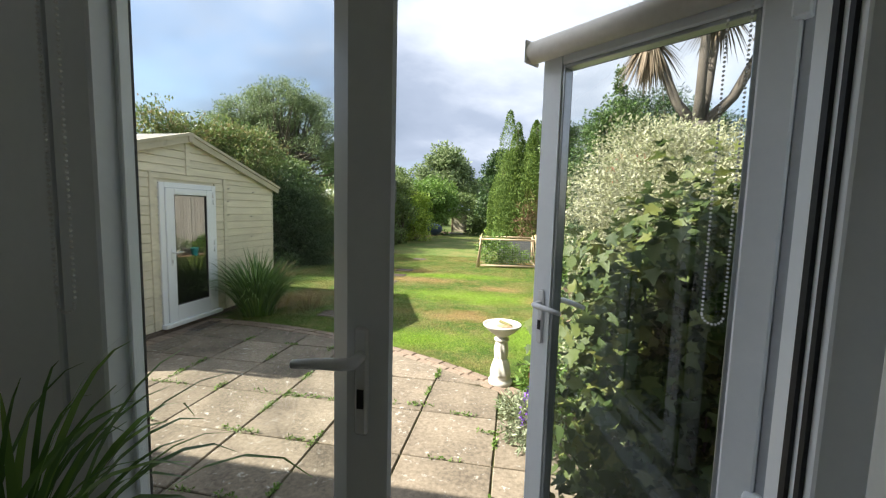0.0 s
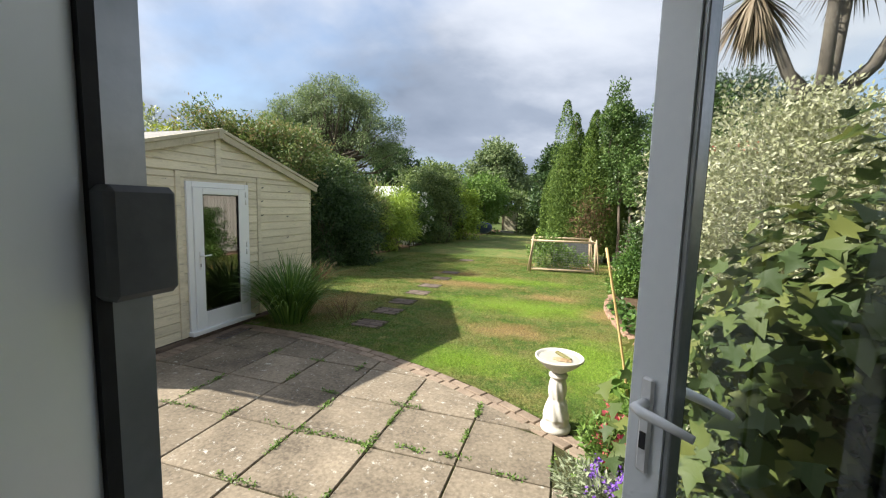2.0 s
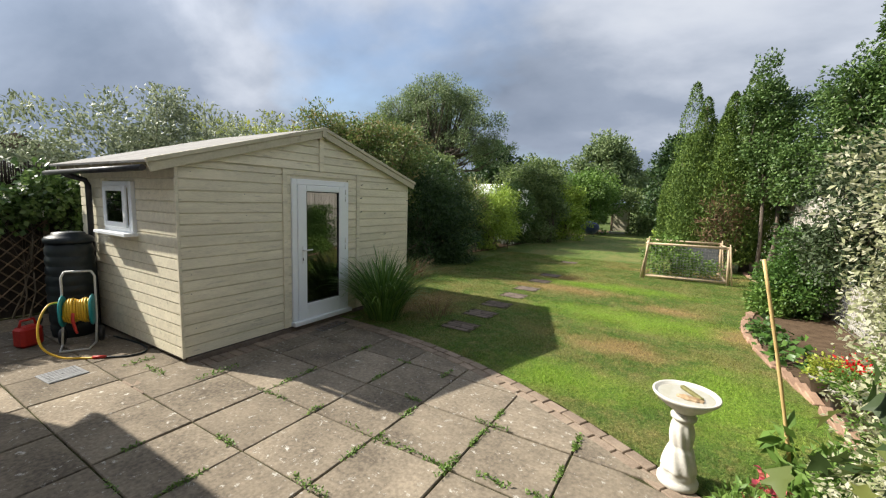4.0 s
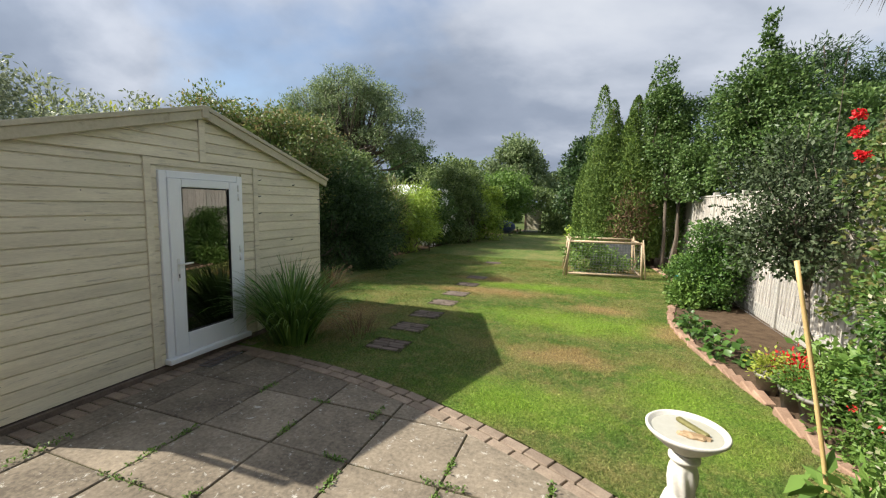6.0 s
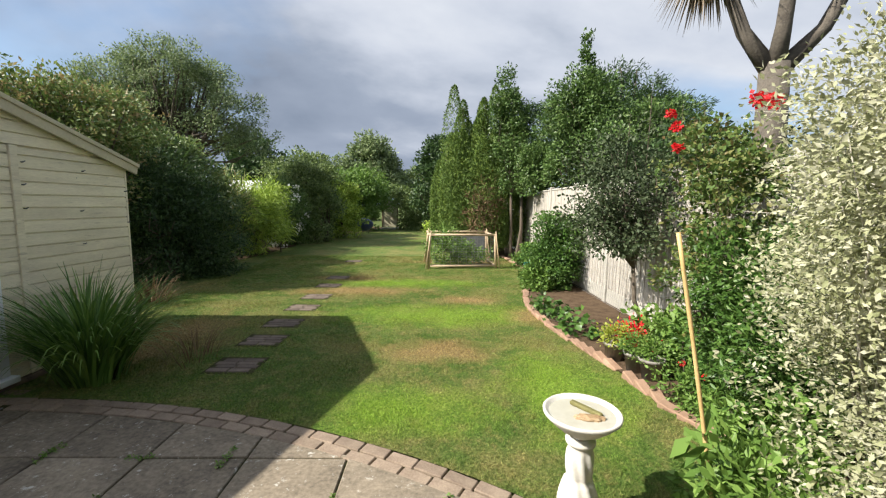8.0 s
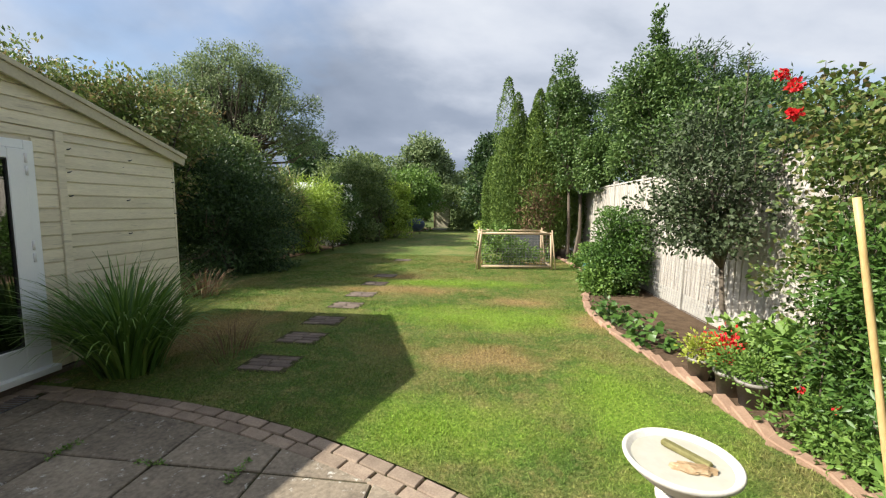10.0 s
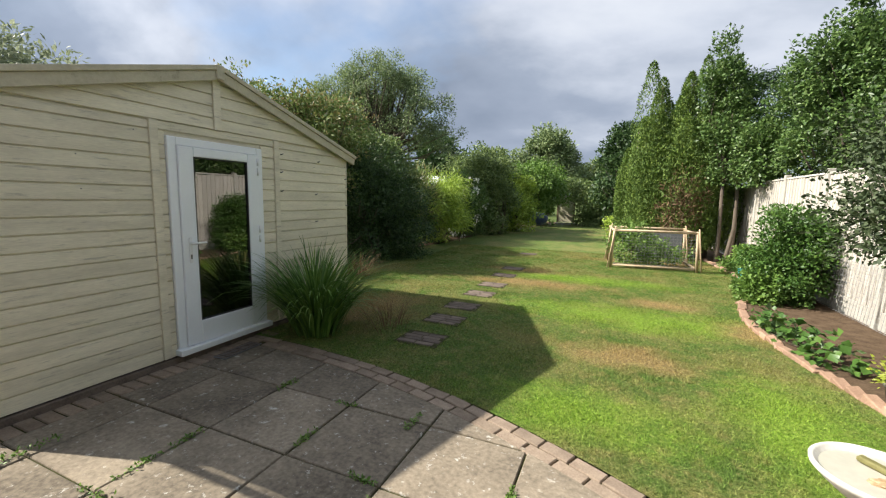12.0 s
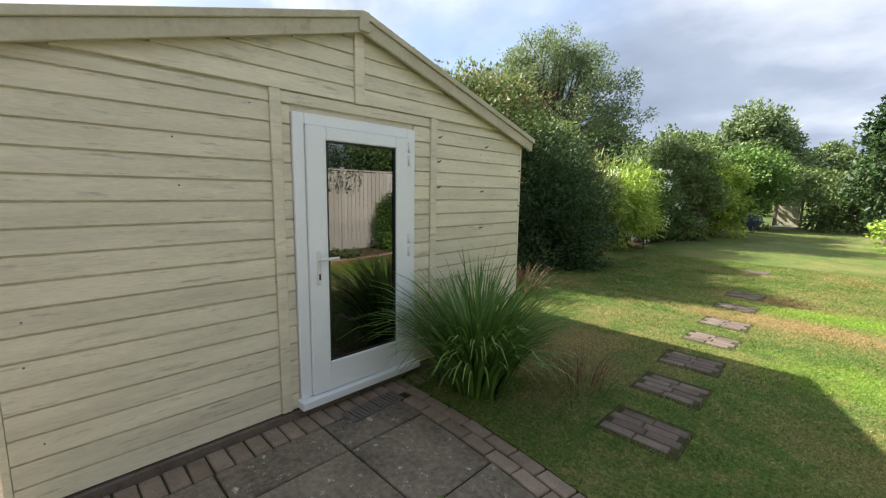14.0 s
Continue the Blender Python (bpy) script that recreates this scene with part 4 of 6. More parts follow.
# ---- the house: the room with the garden doors
def house():
    X0, X1, Z1 = -0.90, 1.22, 2.44
    W = lambda n, lo, hi, m, lab, cat="wall": tagged(part(n, boxed(lo, hi), m), lab, cat, kind="structure")
    for lo, hi in (((-6.55, 0.96, -0.05), (-2.7, 1.22, 2.62)), ((-1.1, 0.96, -0.05), (X0, 1.22, 2.62)), ((-2.7, 0.96, -0.05), (-1.1, 1.22, 1.0)), ((-2.7, 0.96, 2.4), (-1.1, 1.22, 2.62))):
        W("wall_north", lo, hi, M_RENDER, "pale rendered back wall of the house")
    W("wall_north", (X1, 0.96, -0.05), (4.6, 1.22, 2.62), M_RENDER, "pale rendered back wall of the house")
    W("wall_north", (X0, 0.96, Z1), (X1, 1.22, 2.62), M_RENDER, "wall above the garden doors")
    W("threshold", (X0, 0.78, -0.05), (X1, 1.30, 0.30), M_CONCRETE, "raised concrete doorstep below the garden doors", "threshold")
    W("doorstep", (X0 + 0.1, 1.30, -0.05), (X1 - 0.1, 1.62, 0.15), M_CONCRETE, "concrete step down to the patio", "step")
    W("wall_inner", (1.06, -3.2, 0.28), (X1 + 0.12, 0.955, 2.62), M_WALLPAINT, "pale painted inner wall")
    W("wall_inner", (-3.0, -3.2, 0.28), (-2.9, 0.955, 2.62), M_WALLPAINT, "pale painted inner wall")
    W("wall_inner", (-2.9, -3.2, 0.28), (1.06, -3.1, 2.62), M_WALLPAINT, "pale painted inner wall")
    for lo, hi in (((-2.9, 0.84, 0.28), (-2.7, 0.956, 2.62)), ((-1.1, 0.84, 0.28), (X0, 0.956, 2.62)), ((-2.7, 0.84, 0.28), (-1.1, 0.956, 1.0)), ((-2.7, 0.84, 2.4), (-1.1, 0.956, 2.62))):
        W("wall_lining", lo, hi, M_WALLPAINT, "pale painted wall beside the doors")
    # unseen window, added with its wall opening to let sky light indoors
    win = tagged(new("added_light_window"), "unseen white framed window added to let light into the room", "window", kind="structure")
    for lo, hi in (((-2.7, 1.02, 1.0), (-2.63, 1.10, 2.4)), ((-1.17, 1.02, 1.0), (-1.1, 1.10, 2.4)), ((-1.94, 1.02, 1.07), (-1.86, 1.10, 2.33)), ((-2.63, 1.02, 1.0), (-1.17, 1.10, 1.07)), ((-2.63, 1.02, 2.33), (-1.17, 1.10, 2.4))):
        part("window_frame", boxed(lo, hi, 0.004), M_UPVC, win)
    for x0, x1 in ((-2.63, -1.94), (-1.86, -1.17)):
        part("pane", boxed((x0, 1.055, 1.07), (x1, 1.061, 2.33)), M_GLASS, win).visible_shadow = False
    W("floor", (-3.0, -3.2, 0.16), (1.06, 0.78, 0.28), M_FLOOR, "brown wooden floor of the room", "floor")
    W("ceiling", (-3.0, -3.2, 2.62), (4.6, 1.22, 2.70), M_WALLPAINT, "plain white ceiling", "ceiling")
    # roof over the room, falling to the garden
    bm = bmesh.new()
    pts = [(1.44, 2.50), (1.44, 2.60), (-3.2, 5.1), (-7.8, 2.60), (-7.8, 2.50), (-3.2, 4.98)]
    a = [bm.verts.new((-6.55, y, z)) for y, z in pts]
    b = [bm.verts.new((4.9, y, z)) for y, z in pts]
    for i in range(6):
        bm.faces.new((a[i], a[(i + 1) % 6], b[(i + 1) % 6], b[i]))
    bm.faces.new(a)
    bm.faces.new(b)
    bmesh.ops.recalc_face_normals(bm, faces=bm.faces[:])
    tagged(part("roof", bm, M_TILE), "brown tiled roof over the house", "roof", kind="structure")
    # unseen block, added to keep the sun off the open right-hand door
    W("wall_dormer", (-1.85, -3.0, 2.72), (4.5, 1.18, 4.5), M_RENDER, "unseen rendered block added above the house to shade the open door")
    for x in (-6.5, 4.5):
        bm = bmesh.new()
        pts = [(1.2, -0.05), (1.2, 2.55), (-3.2, 4.9), (-7.5, 2.55), (-7.5, -0.05)]
        a = [bm.verts.new((x, y, z)) for y, z in pts]
        b = [bm.verts.new((x + 0.15, y, z)) for y, z in pts]
        for i in range(5):
            bm.faces.new((a[i], a[(i + 1) % 5], b[(i + 1) % 5], b[i]))
        bm.faces.new(a)
        bm.faces.new(b)
        bmesh.ops.recalc_face_normals(bm, faces=bm.faces[:])
        tagged(part("wall_gable", bm, M_RENDER), "rendered end wall of the house", "wall", kind="structure")
    W("wall_south", (-6.35, -7.5, -0.05), (4.5, -7.3, 2.6), M_RENDER, "rendered front wall of the house")
    # fixed frame round the doors
    f = tagged(new("door_frame"), "white uPVC frame round the garden doors", "door frame", kind="structure")
    for lo, hi in (((X0, 0.86, 0.30), (-0.665, 0.985, Z1)), ((1.045, 1.06, 0.30), (X1, 1.22, Z1)), ((-0.665, 0.9, Z1 - 0.06), (1.045, 1.20, Z1)), ((X0 + 0.07, 1.05, 0.30), (1.045, 1.20, 0.325))):
        part("frame", boxed(lo, hi, 0.005), M_UPVC, f)
    for lo, hi in (((1.035, 1.085, 0.33), (1.045, 1.10, Z1 - 0.06)), ((1.035, 1.13, 0.33), (1.045, 1.15, Z1 - 0.06))):
        part("gasket", boxed(lo, hi), M_GASKET, f)


def chain_loop(x, z_top, z_bot, width, y, parent):
    """A bead chain hanging in a loop."""
    pts = []
    n = int((z_top - z_bot) / 0.0125)
    for k in range(n):
        pts.append((x - width / 2, y, z_top - k * 0.0125))
    for k in range(9):
        a = math.pi * (k + 0.5) / 9
        pts.append((x - width / 2 * math.cos(a), y, z_bot - width / 2 * math.sin(a)))
    for k in range(n):
        pts.append((x + width / 2, y, z_bot + k * 0.0125))
    bm = bmesh.new()
    for p in pts:
        bmesh.ops.create_icosphere(bm, subdivisions=1, radius=0.0042, matrix=Matrix.Translation(p))
    part("bead_chain", bm, M_WHITE, parent, "white bead chain of the blind")


def door_leaf(name, label, hinge, free, z0, z1, stile, thick, handle_z, hand, blind):
    """A glazed door leaf from its hinge to its free edge; its inner face looks towards the room."""
    v = Vector((free[0] - hinge[0], free[1] - hinge[1]))
    w, ang = v.length, math.degrees(math.atan2(v.y, v.x))
    ob = thing(name, label, "glazed door", (hinge[0], hinge[1], z0), ang)
    h = z1 - z0
    inn = 1 if math.cos(radians(ang)) < 0 else -1  # the side of the room

    def B(n, x0, x1, y0, y1, za, zb, m, par=None, bev=0.006, lab=""):
        ya, yb = sorted((y0 * inn, y1 * inn))
        return part(n, boxed((x0, ya, za), (x1, yb, zb), bev), m, par or ob, lab)

    t = thick
    B("stile", 0, stile, -t, 0, 0, h, M_UPVC)
    lip = 0.045 if hand == "left" else 0.012
    wide = 0.147 if hand == "left" else stile
    bm = prism([(w - wide, -inn * (0.051 if hand == "left" else 0.0)), (w - (0.095 if hand == "left" else stile * 0.9), 0.0), (w - 0.006, 0.0), (w, -inn * 0.008), (w - lip, -inn * t * 0.78), (w - lip, -inn * t), (w - wide, -inn * t)], 0, h)
    part("stile", bm, M_UPVC, ob)
    for za, zb in ((0, stile), (h - stile, h)):
        B("rail", stile, w - wide, -t, 0, za, zb, M_UPVC)
    for x0, x1, za, zb in ((stile, stile + 0.014, stile, h - stile), (w - wide - 0.003, w - wide + 0.011, stile, h - stile) if hand == "left" else (w - stile - 0.014, w - stile, stile, h - stile), (stile + 0.014, w - wide - 0.014, stile, stile + 0.014), (stile + 0.014, w - wide - 0.014, h - stile - 0.014, h - stile)):
        B("glazing_bead", x0, x1, -t * 0.8, -0.055 if hand == "left" else -0.006, za, zb, M_GREYTRIM if hand == "right" else M_UPVC, bev=0.003)
        B("gasket", x0 + 0.002, x1 - 0.002, -t * 0.86, -t * 0.8, za, zb, M_GASKET, bev=0)
    pane = B("pane", stile, w - wide, -t * 0.52, -t * 0.44, stile, h - stile, M_GLASS, bev=0)
    pane.visible_shadow = False
    # lock strip and gaskets along the free edge
    e = w - lip
    if hand == "right":
        B("hinge_profile", -0.05, -0.001, -t, -0.012, 0, h, M_GREYUPVC, bev=0.004)
        B("gasket", -0.066, -0.05, -t * 0.9, -0.03, 0, h, M_GASKET, bev=0)
    B("gasket", e - 0.001, e + 0.006, -t * 0.80, -t * 0.74, 0.0, h, M_GASKET, bev=0)
    B("lock_strip", e, e + 0.003, -t * 0.99, -t * 0.80, 0.03, h - 0.03, M_GREYTRIM, bev=0)
    for za, zb in ((0.25, 0.50), (0.98, 1.24), (1.63, 1.88)):
        B("lock_plate", e + 0.003, e + 0.009, -t * 1.0, -t * 0.78, za, zb, M_GREYTRIM, bev=0.002)
        B("lock_slot", e + 0.009, e + 0.011, -t * 0.94, -t * 0.86, za + 0.09, za + 0.13, M_BLACK, bev=0)
        B("lock_cap", e + 0.003, e + 0.012, -t * 1.0, -t * 0.78, zb if za < 1.5 else za - 0.02, zb + 0.02 if za < 1.5 else za, M_BLACK, bev=0.003)
    B("keep", e + 0.003, e + 0.017, -t * 1.04, -t * 0.74, 1.40, 1.452, M_KEEP, bev=0.003, lab="dark grey plastic keep")
    # handles on both faces
    for face, y0, s in (("inner", 0.0, 1), ("outer", -t, -1)):
        hd = new("handle")
        hd.parent = ob
        tagged(hd, "white lever handle")
        x = w - stile * 0.55
        mh = M_WHITE
        B("backplate", x - 0.015, x + 0.015, y0, y0 + s * 0.010, handle_z - 0.17, handle_z + 0.06, mh, hd)
        bm = bmesh.new()
        tube(bm, [(x, inn * (y0 + s * 0.01), handle_z), (x, inn * (y0 + s * 0.05), handle_z), (x - 0.02, inn * (y0 + s * 0.06), handle_z), (x - 0.07, inn * (y0 + s * 0.058), handle_z - 0.004), (x - 0.125, inn * (y0 + s * 0.052), handle_z - 0.012)], [0.012, 0.012, 0.0125, 0.011, 0.009], 10)
        part("lever", bm, mh, hd)
        B("keyhole", x - 0.007, x + 0.007, y0 + s * 0.010, y0 + s * 0.013, handle_z - 0.11, handle_z - 0.07, M_BLACK, hd, 0)
    if blind:
        bm = bmesh.new()
        tube(bm, [(0.06, inn * 0.045, h - 0.03), (w + 0.02, inn * 0.045, h - 0.03)], 0.042, 16)
        part("blind_cassette", bm, M_CREAMBLIND, ob, "cream roller blind cassette along the top")
        B("blind_end", w + 0.018, w + 0.03, 0.0, 0.09, h - 0.075, h + 0.015, M_CREAMBLIND)
    return ob, w, inn


house()
right_leaf, rw, rin = door_leaf("garden_door", "open white glazed garden door with a roller blind", (1.085, 1.33), (0.468, 1.84), 0.33, 2.38, 0.088, 0.07, 1.01, "right", True)
chain_loop(0.13, 1.98, 1.10, 0.055, rin * 0.03, right_leaf)
left_leaf, lw, lin = door_leaf("garden_door", "dark backlit inner face of an ajar glazed garden door", (-0.655, 0.862), (0.147, 0.862), 0.33, 2.38, 0.112, 0.11, 1.09, "left", False)
chain_loop(0.05, 1.98, 1.16, 0.05, lin * 0.03, left_leaf)
for z in (0.5, 1.9):
    part("hinge", boxed((-0.02, -0.03, z), (0.02, 0.03, z + 0.1), 0.004), M_UPVC, right_leaf)


# ---- fence along the flower bed
def fence_panel(y0, y1, x=2.47, zt=2.0):
    ob = thing("fence_panel", "silver-grey close-board fence panel with a capping rail", "fence", (x, y0, 0), 0, "fence panels beside the flower bed")
    w = y1 - y0
    n = max(int(w / 0.125), 1)
    me = bpy.data.meshes.new("board")
    bm = bmesh.new()
    b = w / n
    pts = [(-0.006, 0.0), (-0.024, 0.004), (-0.008, b + 0.01), (0.006, b + 0.01), (0.006, 0.0)]
    lo = [bm.verts.new((px, py, 0.24)) for px, py in pts]
    hi = [bm.verts.new((px, py, zt)) for px, py in pts]
    bm.faces.new(lo)
    bm.faces.new(hi)
    for i in range(5):
        bm.faces.new((lo[i], lo[(i + 1) % 5], hi[(i + 1) % 5], hi[i]))
    bmesh.ops.recalc_face_normals(bm, faces=bm.faces[:])
    bm.to_mesh(me)
    bm.free()
    me.materials.append(M_FENCE)
    for k in range(n):
        q = link("board", me, None, ob)
        q.matrix_basis = pose(RNG.uniform(-0.003, 0.003), k * b, RNG.uniform(-0.012, 0.012))
    part("gravel_board", boxed((-0.02, 0.06, -0.03), (0.02, w - 0.06, 0.25), 0.005), M_CONCRETE, ob)
    part("capping", boxed((-0.03, 0.05, zt + 0.012), (0.03, w - 0.05, zt + 0.045), 0.004), M_FENCE, ob)
    part("post", boxed((-0.05, -0.05, -0.05), (0.05, 0.05, zt + 0.10), 0.008), M_CONCRETE, ob)
    return ob


fy = 1.85
while fy < 22:
    fence_panel(fy, fy + 1.757)
    fy += 1.757

# wire mesh leaning along the foot of the fence
bm = bmesh.new()
for k in range(40):
    y = 7.9 + k * 0.075
    tube(bm, [(2.33, y, 0.05), (2.40, y, 0.78)], 0.0022, 4, False)
for k in range(11):
    z = 0.06 + k * 0.071
    tube(bm, [(2.33 + 0.0075 * k * 0.9, 7.9, z), (2.33 + 0.0075 * k * 0.9, 10.85, z)], 0.0022, 4, False)
tagged(part("wire_mesh", bm, M_MESH), "low grey wire mesh leaning on the fence", "wire mesh")


# ---- brick edging of the bed
def edging():
    me = brick_mesh(0.20, 0.095, 0.09, 0.008)
    me.materials.append(M_REDBRICK)
    top = tagged(new("bed_edging"), "terracotta bricks set on edge round the flower bed", "brick edging", kind="structure")
    y, k = 4.15, 0
    while y < 15:
        step = 0.175 if y < 6.9 else 0.15
        x = bed_edge(y)
        ang = math.degrees(math.atan2(0.2, bed_edge(y + 0.2) - x))
        if y < 6.6 and RNG.random() < 0.22:
            y += step
            continue
        b = link("brick", me, None, top)
        tip = 13 if y < 6.6 else 4
        b.matrix_basis = pose(x + RNG.uniform(-0.015, 0.015), y, 0.038 + RNG.uniform(-0.014, 0.012), RNG.normal() * 6, -tip + RNG.normal() * 5, ang + RNG.normal() * 5 + (35 if 5.0 < y < 5.35 else 0))
        y += step
        k += 1


edging()


# ---- plants on the right
silver = plant("silver_shrub", "dense silvery variegated shrub overhanging the flower bed", "shrub", (1.75, 3.45, 0), [(1.55, 3.35, 0.9, 0.72, 0.62, 0.9), (1.5, 3.4, 1.75, 0.68, 0.55, 0.6), (1.75, 3.85, 1.5, 0.52, 0.42, 0.8), (1.78, 2.98, 1.45, 0.45, 0.3, 0.6)], 112000, 0.0195, 0.0095, L_SILVER, 21, 0.016, 8, 0.14, 150, bark=M_PALETWIG, clump=0.10, clumps=620, fill=0.3, ragged=0.09)
plant("currant_bush", "tall dark green currant bush with broad lobed leaves", "shrub", (1.25, 2.4, 0), [(0.98, 2.42, 0.7, 0.34, 0.4, 0.68), (1.12, 2.4, 1.42, 0.40, 0.36, 0.46), (1.5, 2.35, 1.3, 0.42, 0.4, 0.58), (1.5, 2.3, 0.7, 0.45, 0.45, 0.7)], 5600, 0.062, 0.06, L_CURRANT, 22, 0.012, 7, 0.1, 40, clump=0.13, clumps=210, fill=0.4, lobed=True)
plant("rose_bush", "tall rose bush with bright red blooms", "rose", (1.95, 5.55, 0), [(2.02, 5.6, 1.55, 0.32, 0.42, 0.55), (1.9, 5.7, 2.05, 0.27, 0.36, 0.35), (1.9, 5.2, 1.85, 0.28, 0.33, 0.33), (2.0, 5.6, 1.0, 0.35, 0.4, 0.4)], 6400, 0.033, 0.022, L_ROSE, 23, 0.007, 6, 0.12, 70, clump=0.07, clumps=150, fill=0.35, ragged=0.24)
plant("nandina_shrub", "glossy green shrub with fine pointed leaves", "shrub", (2.1, 5.0, 0), [(2.05, 5.1, 0.5, 0.36, 0.5, 0.48), (2.02, 5.2, 1.05, 0.36, 0.44, 0.45), (1.98, 4.65, 0.6, 0.36, 0.4, 0.5), (2.0, 4.75, 1.15, 0.3, 0.35, 0.3)], 19000, 0.040, 0.015, L_NANDINA, 24, 0.010, 7, 0.15, 40, clump=0.10, clumps=300, fill=0.35)
plant("low_green_plant", "leafy green bedding plant beside the bird bath", "plant", (1.05, 3.75, 0), [(1.05, 3.8, 0.25, 0.28, 0.3, 0.28), (0.95, 3.55, 0.32, 0.2, 0.22, 0.28), (1.25, 3.95, 0.4, 0.25, 0.25, 0.35)], 3000, 0.05, 0.02, L_BRIGHT, 25, 0.006, 7, 0.08, 18, clump=0.07, clumps=70)
plant("pink_flowers", "low plant with pink blooms at the edge of the patio", "flowers", (0.62, 3.42, 0), [(0.62, 3.42, 0.2, 0.14, 0.16, 0.22)], 1500, 0.034, 0.013, L_BRIGHT, 26, 0.004, 5, 0.04, 8, clump=0.05, clumps=26)
plant("lavender_flowers", "clump of small purple flowers beside the patio", "flowers", (0.58, 3.05, 0), [(0.58, 3.05, 0.16, 0.2, 0.2, 0.16)], 1900, 0.036, 0.009, L_GREYGREEN, 27, 0.004, 5, 0.04, 8, clump=0.05, clumps=26)


def silver_twigs(parent):
    """Thin pale shoots that reach out of the shrub over the bed."""
    rng = np.random.default_rng(77)
    for k in range(16):
        a = Vector((rng.uniform(-0.2, 0.1), 0.3 + rng.uniform(-0.1, 0.15), rng.uniform(1.2, 2.0)))
        b = a + Vector((rng.uniform(-0.35, 0.05), rng.uniform(0.45, 0.85), rng.uniform(0.0, 0.4)))
        line = smooth_line([a, a.lerp(b, 0.5) + Vector((0, 0, 0.06)), b], 4)
        bm = bmesh.new()
        tube(bm, line, [0.004 - 0.0025 * i / (len(line) - 1) for i in range(len(line))], 5)
        twig = part("twig", bm, M_PALETWIG, parent)
        P = np.array([list(line[rng.integers(1, len(line))] + Vector(rng.normal(size=3) * 0.02)) for _ in range(44)])
        V, F = leaf_arrays(P, 0.026, 0.012, rng, 0.3)
        link("leaves", arrays("leaves", V, F), L_SILVER, twig)


silver_twigs(silver)


def blooms(name, label, spots, size, material, petals=26, seed=1):
    for i, s in enumerate(spots):
        rng = np.random.default_rng(seed + i)
        P = rng.normal(size=(petals, 3)) * size * 0.34
        o = P / (np.linalg.norm(P, axis=1, keepdims=True) + 1e-9)
        V, F = leaf_arrays(P, size * 0.62, size * 0.55, rng, 0.2, o, 0.5)
        ob = link(name, arrays(name, V, F), material)
        ob.location = s
        tagged(ob, label, "flower", "blooms")


blooms("rose_bloom", "bright red full rose bloom", [(1.77, 6.05, 2.50), (1.55, 5.56, 2.28), (1.66, 5.72, 2.14), (1.70, 4.90, 2.33), (1.78, 4.95, 2.34), (1.74, 4.82, 2.31)], 0.048, L_FLOWER, 60, 40)
blooms("pink_bloom", "small pink flower head", [(0.58, 3.36, 0.36), (0.66, 3.42, 0.33), (0.61, 3.30, 0.28), (0.68, 3.5, 0.44), (0.56, 3.45, 0.30), (0.63, 3.47, 0.50), (0.60, 3.40, 0.42), (0.70, 3.36, 0.38)], 0.05, L_PINK, 22, 60)
blooms("purple_bloom", "small purple flower spike", [(0.5 + 0.2 * math.sin(k * 2.4) ** 2, 2.90 + 0.022 * k, 0.24 + 0.1 * abs(math.sin(k * 1.7))) for k in range(14)], 0.036, L_PURPLE, 18, 80)
blooms("salvia_bloom", "small orange-red flower in the bed", [(1.62, 5.35, 0.33), (1.70, 5.18, 0.30), (1.85, 4.9, 0.25)], 0.028, L_FLOWER, 16, 95)
plant("bedding_plant", "low green bedding plant with a few red flowers", "plant", (1.8, 5.2, 0.015), [(1.78, 5.3, 0.12, 0.2, 0.22, 0.13), (1.8, 4.95, 0.11, 0.2, 0.2, 0.12)], 3600, 0.032, 0.015, L_BRIGHT, 28, 0.004, 8, 0.08, 14, clump=0.06, clumps=60)
plant("squash_plant", "sprawling plant with broad pale green leaves along the edging", "plant", (1.32, 7.6, 0.015), [(1.25, 7.9, 0.08, 0.12, 0.55, 0.08), (1.36, 7.2, 0.09, 0.12, 0.4, 0.09)], 230, 0.07, 0.065, L_NANDINA, 29, 0.005, 5, 0.1, 10, clump=0.08, clumps=24, up=1.2)
plant("raspberry_plant", "leafy green plant at the foot of the fence", "plant", (2.1, 6.3, 0.015), [(2.1, 6.35, 0.25, 0.25, 0.35, 0.22), (2.15, 5.95, 0.28, 0.2, 0.25, 0.25)], 2400, 0.062, 0.036, L_BRIGHT, 30, 0.006, 6, 0.1, 14, clump=0.09, clumps=50)
plant("box_shrub", "rounded light green shrub against the fence", "shrub", (2.0, 10.2, 0.015), [(1.95, 10.2, 0.75, 0.45, 0.5, 0.6), (1.85, 10.0, 0.45, 0.35, 0.4, 0.4)], 13000, 0.042, 0.023, L_NANDINA, 31, 0.018, 4, 0.08, 20, clump=0.11, clumps=110, ragged=0.26, fill=0.2)
plant("low_border_plant", "low pale green plant at the end of the bed", "plant", (2.1, 12.8, 0.015), [(2.05, 12.8, 0.28, 0.35, 0.8, 0.26), (1.5, 9.9, 0.2, 0.2, 0.3, 0.2)], 4200, 0.05, 0.03, L_BRIGHT, 32, 0.006, 5, 0.2, 14, clump=0.09, clumps=80)
plant("small_fruit_tree", "small dark-leaved tree with a bare trunk in the bed", "tree", (2.22, 7.05, 0.015), [(1.95, 7.2, 1.75, 0.55, 0.65, 0.55), (1.75, 6.9, 1.45, 0.45, 0.45, 0.4), (2.0, 7.4, 2.2, 0.5, 0.55, 0.4), (1.8, 7.5, 1.35, 0.4, 0.4, 0.3)], 8600, 0.038, 0.021, L_FRUIT, 33, 0.032, 1, 0.0, 60, fork=0.5, clump=0.12, clumps=110, fill=0.3, ragged=0.2, crown="crown", floor=1.0)

